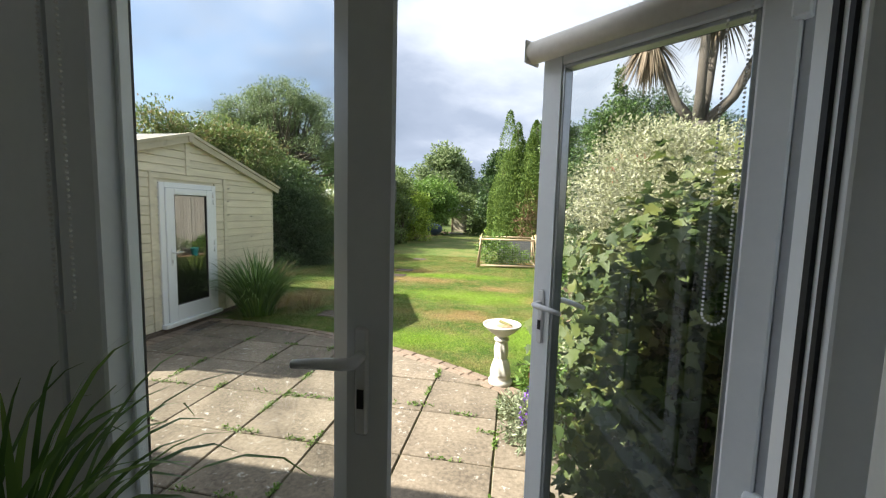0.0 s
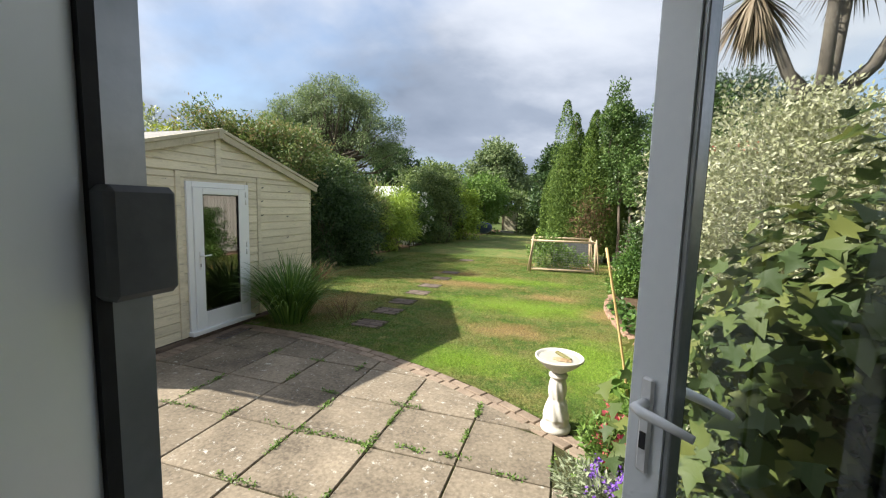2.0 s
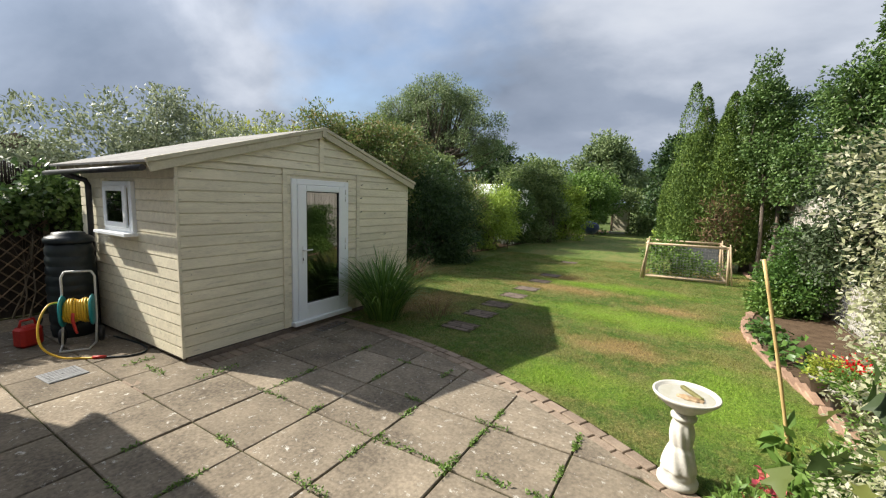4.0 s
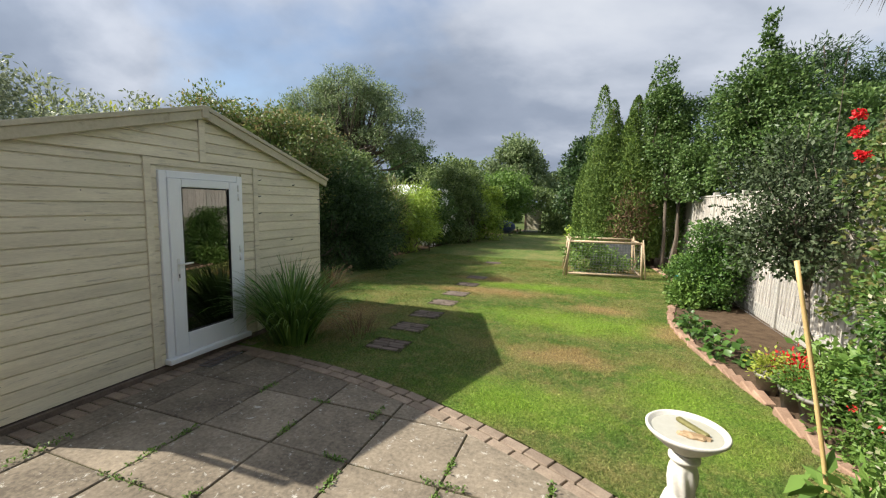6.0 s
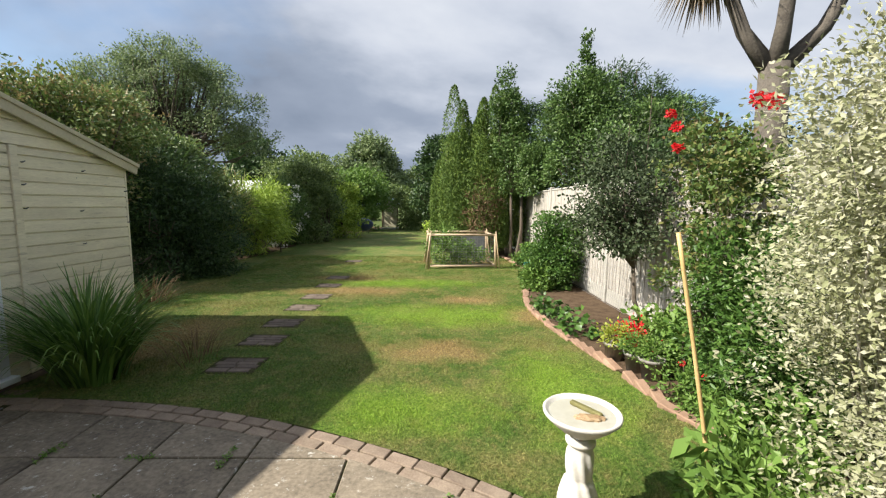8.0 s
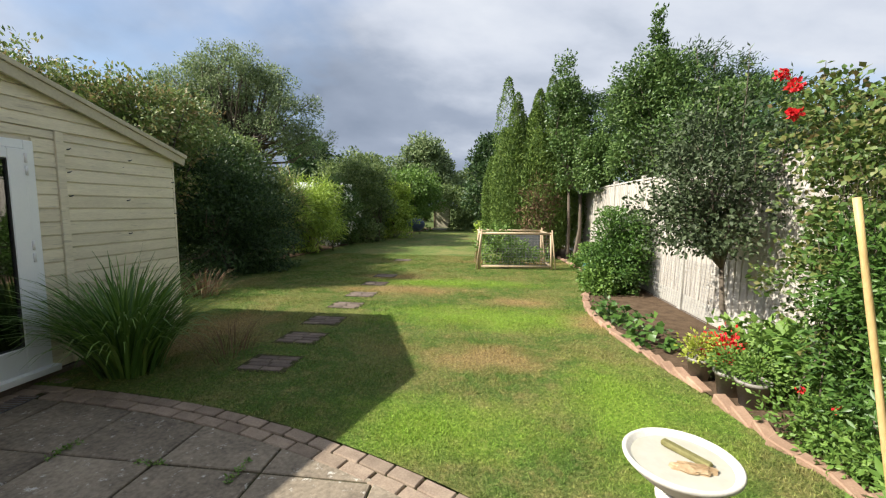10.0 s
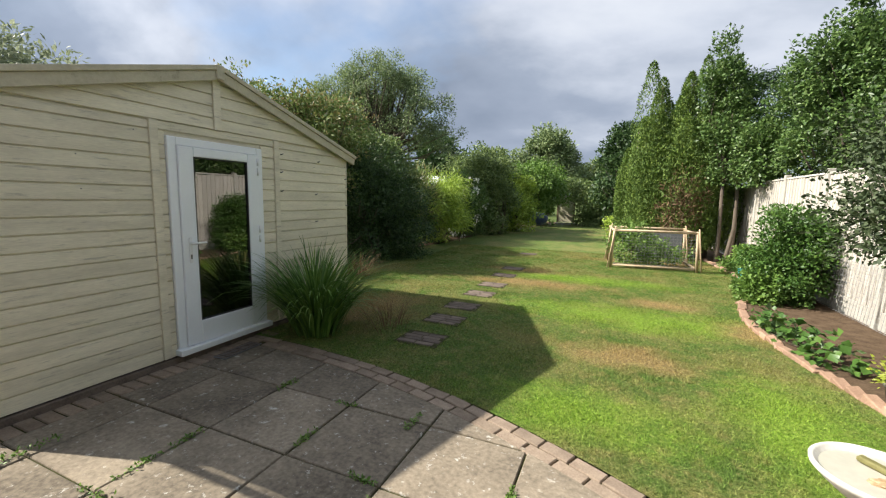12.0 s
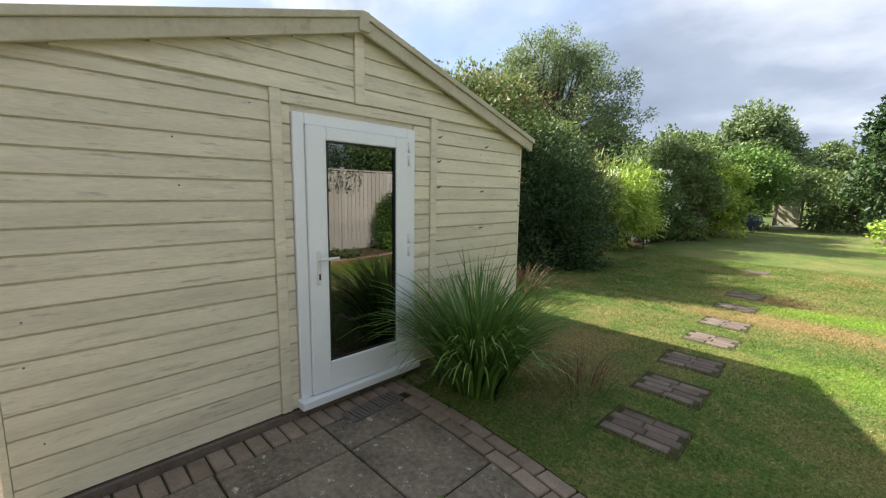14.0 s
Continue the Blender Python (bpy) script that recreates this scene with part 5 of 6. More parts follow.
plant("bay_leader", "thin leafy leading shoot of the bay tree", "shoot", (3.02, 11.9, 3.9), [(3.02, 11.9, 4.9, 0.12, 0.12, 0.7), (3.04, 11.9, 4.3, 0.26, 0.26, 0.4)], 2200, 0.055, 0.03, L_BAY, 1371, 0.02, 1, 0.0, 12, clump=0.07, clumps=46, floor=-2)

# sparse upright shoots over the small tree
for k, (sx, sy, sz, sh) in enumerate(((2.05, 7.0, 2.3, 0.75), (1.9, 7.2, 2.3, 0.45), (2.25, 6.7, 2.2, 0.55), (2.3, 6.4, 2.1, 0.6))):
    ob = thing("leafy_shoot", "thin upright leafy shoot above the hedge", "shoot", (sx, sy, sz))
    bm = bmesh.new()
    tube(bm, [(0, 0, -0.3), (0.02, 0, sh * 0.5), (0.03, 0.02, sh)], [0.006, 0.005, 0.002], 5)
    part("stem", bm, M_BARK, ob)
    rng = np.random.default_rng(k)
    P = np.stack([0.02 + 0 * np.arange(26), 0 * np.arange(26), np.linspace(0.05, sh, 26)], 1)
    V, F = leaf_arrays(P, 0.055, 0.026, rng, 0.3)
    link("leaves", arrays("leaves", V, F), L_GREEN, ob)


def cane():
    ob = thing("bamboo_cane", "leaning bamboo cane stuck in the flower bed", "cane", (0.87, 3.80, 0))
    a, b = Vector((0.0, 0.0, -0.05)), Vector((-0.30, 0.0, 1.515))
    bm = bmesh.new()
    pts, rad = [], []
    for k in range(11):
        t = k / 10
        pts.append(a.lerp(b, t) + Vector((0.012 * math.sin(3 * t), 0.012 * math.sin(2 * t), 0)))
        rad.append(0.0082 if k % 2 else 0.0092)
    tube(bm, pts, rad, 10)
    part("cane", bm, M_CANE, ob)
    rng = np.random.default_rng(4)
    t = rng.uniform(0.05, 0.42, 60)
    P = np.array([list(a.lerp(b, q)) for q in t]) + rng.normal(size=(60, 3)) * 0.03
    V, F = leaf_arrays(P, 0.13, 0.055, rng, 0.2, droop=0.4)
    link("leaves", arrays("leaves", V, F), L_BRIGHT, ob, "drooping green leaves climbing the cane")


cane()


def flower_pot(x, y, r, h, leaf, seed, label):
    ob = thing("plant_pot", label, "plant pot", (x, y, 0.015), 0, "pots beside the bed edging")
    part("pot", lathe([(r * 0.72, 0), (r * 0.98, h * 0.86), (r * 1.08, h * 0.86), (r * 1.1, h), (r * 0.98, h), (r * 0.94, h * 0.88)], 24), M_TERRACOTTA, ob)
    V, F = leaf_arrays(*[np.random.default_rng(seed).normal(size=(620, 3)) * [r * 0.62, r * 0.62, r * 0.6] + [0, 0, h + r * 0.7]], 0.034, 0.021, np.random.default_rng(seed))
    V[:, 2] = np.maximum(V[:, 2], h * 0.9)
    tagged(link("growth", arrays("growth", V, F), leaf, ob), kind="stuff")


flower_pot(1.45, 6.25, 0.10, 0.19, L_YELLOWGR, 50, "grey pot with a yellow-green plant")
flower_pot(1.53, 5.96, 0.10, 0.19, L_BRIGHT, 51, "grey pot with a bright green plant")
flower_pot(1.60, 5.78, 0.11, 0.20, L_BRIGHT, 52, "grey pot with a bright green plant")
flower_pot(1.66, 6.28, 0.12, 0.16, L_FLOWER, 53, "grey pot full of bright red flowers")


def bird_bath():
    ob = thing("bird_bath", "white cast stone bird bath with a twisted pedestal and water", "bird bath", (0.305, 4.06, 0))

    def twist(r, z, a):
        if 0.10 < z < 0.52:
            return r * (1 + 0.055 * math.sin(8 * a + z * 22)) if z < 0.46 else r
        return r
    prof = [(0.112, 0), (0.118, 0.012), (0.118, 0.04), (0.104, 0.055), (0.098, 0.075), (0.103, 0.09), (0.095, 0.11)]
    prof += [(0.068 + 0.032 * math.cos((z - 0.11) / 0.18 * math.pi / 2) if z < 0.29 else 0.058 + 0.010 * math.sin((z - 0.29) / 0.2 * math.pi), z) for z in np.linspace(0.115, 0.49, 26)]
    prof += [(0.058, 0.50), (0.072, 0.51), (0.074, 0.53), (0.056, 0.545), (0.060, 0.56)]
    part("pedestal", lathe(prof, 64, twist), M_STONE, ob)
    part("bowl", lathe([(0.058, 0.56), (0.075, 0.575), (0.115, 0.605), (0.155, 0.645), (0.178, 0.672), (0.188, 0.684), (0.190, 0.698), (0.184, 0.704), (0.174, 0.698), (0.150, 0.672), (0.11, 0.652), (0.02, 0.645)], 48), M_STONE, ob)
    for q in ob.children:
        q.scale = (1, 1, 0.87)
    w = mat("still_water", (0.40, 0.385, 0.32), (0.47, 0.45, 0.38), 0.04, 3, 20, 0.01, spec=0.5)
    part("water", lathe([(0.166, 0.591), (0.160, 0.594)], 40), w, ob, "shallow cloudy water")
    bm = boxed((-0.085, -0.016, 0), (0.085, 0.016, 0.022), 0.006, pose(0.03, 0.03, 0.594, 0, 4, -48))
    part("stick", bm, mat("mossy_stick", (0.13, 0.12, 0.04), (0.22, 0.20, 0.08), 0.8, 10, 70, 0.4), ob, "mossy piece of wood lying in the water")
    bm = bmesh.new()
    bmesh.ops.create_icosphere(bm, subdivisions=3, radius=1)
    for v in bm.verts:
        v.co = Vector((v.co.x * 0.07, v.co.y * 0.03, v.co.z * 0.014)) * (1 + 0.35 * noise.noise(v.co * 2.3))
    bmesh.ops.transform(bm, matrix=pose(0.02, -0.05, 0.598, 0, 0, -8), verts=bm.verts[:])
    part("stone", bm, mat("wet_stone", (0.28, 0.18, 0.09), (0.50, 0.38, 0.24), 0.5, 14, 60, 0.4), ob, "pale brown stone lying in the water")


bird_bath()


def strap_clump(name, label, category, at, n, length, width, material, seed, spread=0.35, lean=0.9, parts="leaf_mass"):
    """Arching strap leaves from one base."""
    rng = np.random.default_rng(seed)
    seg = 7
    ob = thing(name, label, category, at)
    V, F = [], []
    for k in range(n):
        if V and n > 300 and k % (n // 4) == 0:
            link(parts, arrays(parts, V, F, True), material, ob)
            V, F = [], []
        a = rng.uniform(0, 2 * math.pi)
        r = spread * math.sqrt(rng.random())
        L = length * rng.uniform(0.65, 1.15)
        out = (r / spread) * lean * rng.uniform(0.5, 1.2) + 0.08
        d = np.array([math.cos(a), math.sin(a), 0])
        b = d * r * 0.6 + rng.normal(size=3) * [0.03, 0.03, 0]
        b[2] = 0.0
        side = np.array([-math.sin(a + rng.normal() * 0.5), math.cos(a + rng.normal() * 0.5), 0])
        base = len(V)
        p = b.copy()
        ang = 0.05 + 0.5 * out
        for s in range(seg + 1):
            w = width * (1 - (s / seg) ** 2.2) * 0.5 + 0.001
            V += [p - side * w, p + side * w]
            p = p + (d * math.sin(ang) + np.array([0, 0, math.cos(ang)])) * L / seg
            p[2] = max(p[2], 0.01)
            ang += (out + 0.25) * 3.0 / seg * (0.2 + 1.2 * (s / seg) ** 1.4)
        F += [(base + 2 * s, base + 2 * s + 1, base + 2 * s + 3, base + 2 * s + 2) for s in range(seg)]
    link(parts, arrays(parts, V, F, True), material, ob)
    return ob


strap_clump("daylily_clump", "large clump of arching green strap leaves beside the shed", "plant", (-3.56, 5.74, 0), 760, 1.04, 0.019, L_BLADE, 71, 0.30, 0.78)
strap_clump("bracken_clump", "dried brown fern fronds at the corner of the shed", "plant", (-5.1, 8.7, 0), 80, 0.5, 0.02, L_BROWN, 72, 0.5, 1.1)
strap_clump("dry_grass_tuft", "thin dry grass growing at the foot of the clump", "grass", (-2.95, 6.25, 0), 70, 0.34, 0.004, L_BROWN, 73, 0.4, 0.9)


# ---- hedge plants on the left, and trees
plant("yew_bush", "large dark evergreen bush behind the shed", "shrub", (-6.3, 10.9, 0), [(-6.4, 10.8, 1.1, 1.05, 1.0, 1.1), (-6.6, 10.9, 1.8, 0.85, 0.9, 0.8), (-6.0, 11.6, 0.9, 0.75, 0.9, 0.9)], 40000, 0.06, 0.02, L_DARK, 101, 0.06, 4, 0.2, 30, clump=0.2, clumps=300, ragged=0.24, fill=0.25)
plant("photinia_bush", "tall reddish-green bush rising behind the shed", "shrub", (-7.5, 9.6, 0), [(-7.4, 9.6, 2.0, 1.1, 1.0, 1.4), (-6.7, 9.5, 2.85, 0.75, 0.8, 0.75), (-7.6, 9.5, 3.05, 0.85, 0.9, 0.75), (-8.5, 9.4, 3.2, 0.8, 0.9, 0.8)], 38000, 0.062, 0.03, L_RED, 102, 0.07, 4, 0.25, 60, clump=0.19, clumps=330, ragged=0.2, fill=0.25)
plant("laurel_bush", "bright green laurel bush above the hedge", "shrub", (-7.0, 12.3, 0), [(-7.0, 12.3, 1.7, 1.0, 0.9, 1.2), (-7.2, 12.2, 2.6, 0.75, 0.75, 0.65)], 20000, 0.075, 0.036, L_GREEN, 103, 0.06, 4, 0.2, 40, clump=0.17, clumps=210, ragged=0.24, fill=0.25)
plant("bamboo_plant", "yellow-green bamboo plant with arching leaves", "shrub", (-6.4, 15.2, 0), [(-6.4, 15.2, 0.95, 0.9, 1.1, 0.95), (-6.2, 15.4, 1.5, 0.75, 0.9, 0.6)], 12000, 0.15, 0.02, L_LIME, 104, 0.02, 10, 0.3, 30, clump=0.18, clumps=170, ragged=0.26, fill=0.25, droop=0.7)
plant("cordyline_plant", "spiky reddish plant in the hedge", "shrub", (-6.5, 13.9, 0), [(-6.4, 13.9, 1.5, 0.5, 0.45, 0.65)], 1800, 0.26, 0.018, L_RED, 105, 0.03, 5, 0.2, 14, clump=0.2, clumps=40)
plant("viburnum_bush", "green bush flecked with white flowers", "shrub", (-6.35, 17.4, 0), [(-6.35, 17.4, 1.2, 0.9, 1.0, 1.1)], 14000, 0.065, 0.034, L_BAY, 106, 0.04, 4, 0.2, 20, clump=0.17, clumps=120, ragged=0.2)
plant("viburnum_flowers", "white flower clusters on the bush", "flowers", (-6.2, 17.2, 0), [(-6.25, 17.3, 1.3, 0.95, 1.05, 1.15)], 700, 0.07, 0.05, L_WHITEFL, 107, 0.01, 3, 0.1, 6, clump=0.08, clumps=60, fill=0.0)
plant("hazel_bush", "broad mixed green bush in the hedge", "shrub", (-5.8, 19.6, 0), [(-5.9, 19.6, 1.4, 1.0, 1.2, 1.4), (-6.2, 19.8, 2.6, 0.85, 0.85, 0.75)], 26000, 0.075, 0.04, L_GREEN, 108, 0.05, 4, 0.2, 40, clump=0.19, clumps=250, ragged=0.26, fill=0.25)
plant("elder_bush", "tall green bush standing behind the hedge", "shrub", (-7.2, 22.4, 0), [(-7.2, 22.4, 2.3, 1.5, 1.5, 1.5), (-6.6, 22.0, 3.1, 0.9, 0.9, 0.7)], 12000, 0.12, 0.06, L_GREEN, 109, 0.07, 4, 0.2, 26, clump=0.26, clumps=180, ragged=0.24, fill=0.25)
plant("golden_bush", "yellow-green shrub by the lawn", "shrub", (-5.4, 22.0, 0), [(-5.4, 22.0, 1.2, 1.0, 1.2, 1.2), (-5.2, 21.8, 2.0, 0.7, 0.8, 0.7)], 18000, 0.08, 0.042, L_LIME, 110, 0.05, 4, 0.2, 26, clump=0.18, clumps=190, ragged=0.24, fill=0.25)
plant("arch_hedge", "bright green hedge arching beside the garden gate", "hedge", (-5.3, 27.2, 0), [(-5.3, 27.2, 1.8, 1.4, 1.5, 1.8), (-5.6, 26.8, 2.7, 1.2, 1.2, 0.8), (-4.7, 28.4, 2.7, 0.9, 1.0, 0.7)], 16000, 0.12, 0.065, L_BRIGHT, 111, 0.05, 4, 0.3, 30, clump=0.26, clumps=240, ragged=0.24, fill=0.25)
plant("gate_hedge", "green hedge beside the garden gate", "hedge", (-2.1, 28.6, 0), [(-2.1, 28.6, 1.2, 1.0, 1.0, 1.3), (-0.9, 29.4, 1.3, 1.2, 1.2, 1.5), (-3.0, 29.6, 2.4, 0.9, 0.8, 0.5)], 11000, 0.12, 0.06, L_GREEN, 112, 0.05, 4, 0.3, 20, clump=0.24, clumps=170)
plant("low_hedge", "low green shrubs at the end of the lawn", "hedge", (0.4, 20.5, 0), [(0.2, 20.5, 0.5, 1.0, 0.7, 0.6), (1.4, 20.0, 0.6, 0.8, 0.7, 0.7)], 5000, 0.10, 0.05, L_LIME, 113, 0.03, 4, 0.3, 14, clump=0.2, clumps=90)
plant("eleagnus_hedge", "tall grey-green hedge behind the shed", "hedge", (-8.6, 5.4, 0), [(-8.6, 4.4, 2.0, 0.9, 1.0, 1.3), (-8.7, 5.8, 2.3, 1.0, 1.2, 1.2), (-8.7, 7.3, 2.3, 1.0, 1.1, 1.1), (-8.5, 5.0, 3.0, 0.6, 0.7, 0.5), (-8.7, 3.0, 1.9, 0.8, 0.8, 1.0)], 24000, 0.065, 0.028, L_GREYGREEN, 114, 0.05, 6, 0.6, 60, clump=0.16, clumps=420, ragged=0.2)
plant("golden_privet", "yellow-brown bush beyond the boundary", "shrub", (-13.5, 10.5, 0), [(-13.5, 10.5, 2.6, 1.8, 1.8, 2.0), (-12.5, 13.5, 2.6, 1.5, 1.6, 1.7)], 9000, 0.13, 0.06, L_YELLOWGR, 115, 0.06, 4, 0.3, 24, clump=0.26, clumps=150)
plant("ash_tree", "tall ash tree with an airy crown behind the hedge", "tree", (-10.0, 17.2, 0), [(-10.2, 17.2, 4.3, 1.4, 1.3, 1.1), (-11.6, 17.3, 5.8, 1.1, 1.1, 0.95), (-10.2, 17.2, 6.3, 1.3, 1.2, 0.95), (-8.9, 17.0, 5.8, 1.1, 1.1, 0.9), (-12.7, 17.2, 5.6, 0.9, 1.0, 0.75), (-8.0, 17.0, 4.8, 0.95, 1.0, 0.8), (-7.3, 17.4, 4.1, 0.7, 0.8, 0.6), (-11.9, 17.2, 4.6, 1.1, 1.1, 0.9)], 48000, 0.068, 0.028, L_ASH, 120, 0.16, 1, 0.0, 150, fork=0.45, clump=0.21, clumps=330, fill=0.35, ragged=0.16, crown="crown", floor=2.0)
plant("round_tree", "rounded grey-green tree far beyond the gate", "tree", (-7.6, 47, 0), [(-7.6, 47, 5.8, 2.8, 2.8, 3.0), (-8.8, 47, 4.4, 2.0, 2.0, 2.2), (-6.0, 47, 4.6, 1.8, 2.0, 2.2)], 16000, 0.26, 0.13, L_ASH, 121, 0.25, 1, 0.0, 30, fork=0.4, clump=0.5, clumps=170, crown="crown", floor=1.5)
plant("dark_far_tree", "dark green tree far behind the hedge", "tree", (-16.6, 37, 0), [(-16.6, 37, 4.6, 2.2, 2.2, 2.4)], 6000, 0.26, 0.13, L_DARK, 122, 0.2, 1, 0.0, 20, fork=0.4, clump=0.45, clumps=80, crown="crown", floor=1.5)
plant("far_tree", "green tree far beyond the garden", "tree", (-3.2, 52, 0), [(-3.2, 52, 3.6, 2.6, 2.4, 2.4), (-0.5, 55, 3.2, 2.4, 2.4, 2.2)], 7000, 0.26, 0.13, L_GREEN, 123, 0.2, 1, 0.0, 20, fork=0.4, clump=0.45, clumps=90, crown="crown", floor=0.5)
plant("far_tree", "dark tree beside the cypresses", "tree", (-0.6, 22.8, 0), [(-0.5, 22.8, 2.6, 1.0, 1.0, 1.9), (-0.2, 23.2, 4.0, 0.8, 0.8, 0.9)], 9000, 0.12, 0.06, L_DARK, 124, 0.1, 1, 0.0, 24, fork=0.3, clump=0.25, clumps=120, crown="crown", floor=0.5)


def cypress(x, y, h, r, seed, label, material=None):
    """A column of upright flame-shaped sprays."""
    ob = thing("cypress", label, "tree", (x, y, 0), 0, "cypresses by the fence")
    rng = np.random.default_rng(seed)
    cols = 11
    P, O = [], []
    for k in range(cols):
        a = rng.uniform(0, 2 * math.pi)
        rr = r * math.sqrt(rng.uniform(0, 1)) * 0.72
        top = h * (1.0 - 0.42 * (rr / r)) * rng.uniform(0.86, 1.0) if k else h
        cx, cy = rr * math.cos(a), rr * math.sin(a)
        n = 4600
        t = rng.random(n) ** 0.85
        z = 0.25 + t * (top - 0.25)
        prof = np.minimum(1, (top - z) / (0.36 * top)) ** 0.6 * (0.75 + 0.25 * np.minimum(1, z / 1.2))
        w = r * 0.56 * prof * (0.9 + 0.12 * np.sin(z * 5.5 + k * 1.7) * np.sin(z * 2.3 + k))
        th = rng.uniform(0, 2 * math.pi, n)
        q = w * (1 - np.abs(rng.normal(0, 0.16, n)))
        P.append(np.stack([cx + q * np.cos(th), cy + q * np.sin(th), z], 1))
        O.append(np.stack([np.cos(th) * 0.5, np.sin(th) * 0.5, np.full(n, 1.3)], 1))
    P, O = np.concatenate(P), np.concatenate(O)
    V, F = leaf_arrays(P, 0.075, 0.026, rng, 0.0, O)
    link("crown", arrays("crown", V, F), material or L_CYPRESS, ob)
    bm = bmesh.new()
    tube(bm, [(0, 0, -0.05), (0.02, 0, h * 0.4), (0, 0, h * 0.9)], [0.13, 0.09, 0.02], 8)
    part("trunk", bm, M_BARK, ob)


cypress(0.38, 15.7, 5.35, 0.9, 131, "tall narrow dark green cypress with a pointed top")
cypress(1.08, 15.3, 5.5, 0.9, 132, "tall narrow dark green cypress with a pointed top")
cypress(1.65, 15.3, 5.0, 0.82, 133, "tall narrow dark green cypress beside the fence")
cypress(-0.12, 16.4, 4.1, 0.62, 134, "shorter dark green cypress at the lawn's end")
plant("bare_cypress_foot", "brown dead growth at the foot of the cypresses", "shrub", (1.0, 14.75, 0), [(1.0, 14.75, 1.3, 0.4, 0.25, 1.0)], 1800, 0.12, 0.02, L_BROWN, 135, 0.03, 7, 0.15, 24, clump=0.14, clumps=60, bark=M_TRELLIS)
plant("ivy_shrub", "lighter green climbing shrub over the fence top", "shrub", (2.0, 14.6, 0), [(1.72, 14.5, 4.3, 0.42, 0.45, 1.2), (1.95, 14.4, 3.1, 0.55, 0.55, 0.9), (2.4, 13.7, 2.7, 0.5, 0.6, 0.6)], 20000, 0.058, 0.034, L_BAY, 136, 0.05, 3, 0.1, 40, fork=0.6, clump=0.14, clumps=230, floor=1.9)
plant("bay_tree", "tall bay tree with a thin leading shoot behind the fence", "tree", (3.4, 12.3, 0), [(3.4, 12.3, 2.9, 1.1, 1.2, 1.1), (3.1, 12.0, 3.8, 0.65, 0.7, 0.8), (4.4, 11.6, 3.0, 0.9, 0.9, 0.9), (3.2, 10.6, 2.6, 0.5, 0.8, 0.6)], 46000, 0.058, 0.03, L_BAY, 137, 0.09, 1, 0.0, 70, fork=0.45, clump=0.16, clumps=400, crown="crown", ragged=0.18, floor=1.5)
plant("pine_tree", "dark layered conifer beyond the fence", "tree", (5.0, 14.8, 0), [(4.8, 14.8, 5.45, 0.9, 1.0, 0.22), (5.4, 14.8, 5.0, 1.5, 1.4, 0.22), (3.7, 15.2, 4.55, 1.1, 1.1, 0.22), (6.2, 14.6, 4.6, 1.2, 1.2, 0.22), (5.0, 14.8, 4.1, 1.9, 1.8, 0.3), (4.5, 14.8, 3.4, 1.9, 1.8, 0.4)], 26000, 0.10, 0.02, L_DARK, 138, 0.12, 1, 0.0, 60, fork=0.7, clump=0.17, clumps=300, crown="crown", floor=1.5)
plant("hedge_over_fence", "dark green hedge showing above the fence", "hedge", (3.3, 8.6, 0), [(3.2, 8.8, 1.9, 0.6, 1.3, 0.75), (3.2, 7.2, 1.8, 0.55, 1.1, 0.7)], 9000, 0.07, 0.035, L_DARK, 139, 0.05, 4, 0.3, 24, clump=0.17, clumps=150, floor=0.3)


def palm():
    """A forked cordyline with heads of long stiff leaves and a skirt of dead ones."""
    ob = thing("cordyline_palm", "forked cordyline palm with spiky heads behind the fence", "tree", (2.75, 6.03, 0))
    bm = bmesh.new()
    tube(bm, [(0, 0, -0.05), (0.02, 0.01, 1.2), (-0.03, 0, 2.2), (-0.05, 0, 2.95)], [0.16, 0.14, 0.13, 0.12], 12)
    heads = [((-0.66, 0.15, 4.15), 1), ((0.15, 0.1, 4.5), 0), ((0.75, -0.2, 4.3), 0), ((-0.15, -0.3, 4.7), 0)]
    for h, _ in heads:
        tube(bm, [(-0.05, 0, 2.85), (h[0] * 0.45 - 0.03, h[1] * 0.4, 3.25), h], [0.085, 0.06, 0.045], 10)
    part("trunk", bm, M_PALMBARK, ob)
    rng = np.random.default_rng(5)
    for h, dead in heads:
        for dry, n in ((0, 40 if dead else 170), (1, 300 if dead else 130)):
            V, F = [], []
            for k in range(n):
                a = rng.uniform(0, 2 * math.pi)
                e = rng.uniform(-0.3, 1.4) if not dry else rng.uniform(-1.5, -0.7)
                d = np.array([math.cos(a) * math.cos(e), math.sin(a) * math.cos(e), math.sin(e)])
                s = np.array([-math.sin(a), math.cos(a), 0]) * 0.014
                L = rng.uniform(0.45, 0.75)
                p = np.array(h, float) + d * 0.05
                b = len(V)
                q1, q2 = p + d * L * 0.55, p + d * L + np.array([0, 0, -0.09 * L])
                V += [p - s, p + s, q1 - s * 0.8, q1 + s * 0.8, q2]
                F += [(b, b + 1, b + 3), (b, b + 3, b + 2), (b + 2, b + 3, b + 4)]
            link("dead_leaves" if dry else "leaf_head", arrays("leaf_head", V, F), L_REEDBROWN if dry else L_GREYGREEN, ob, "hanging dry brown leaves" if dry else "")


palm()


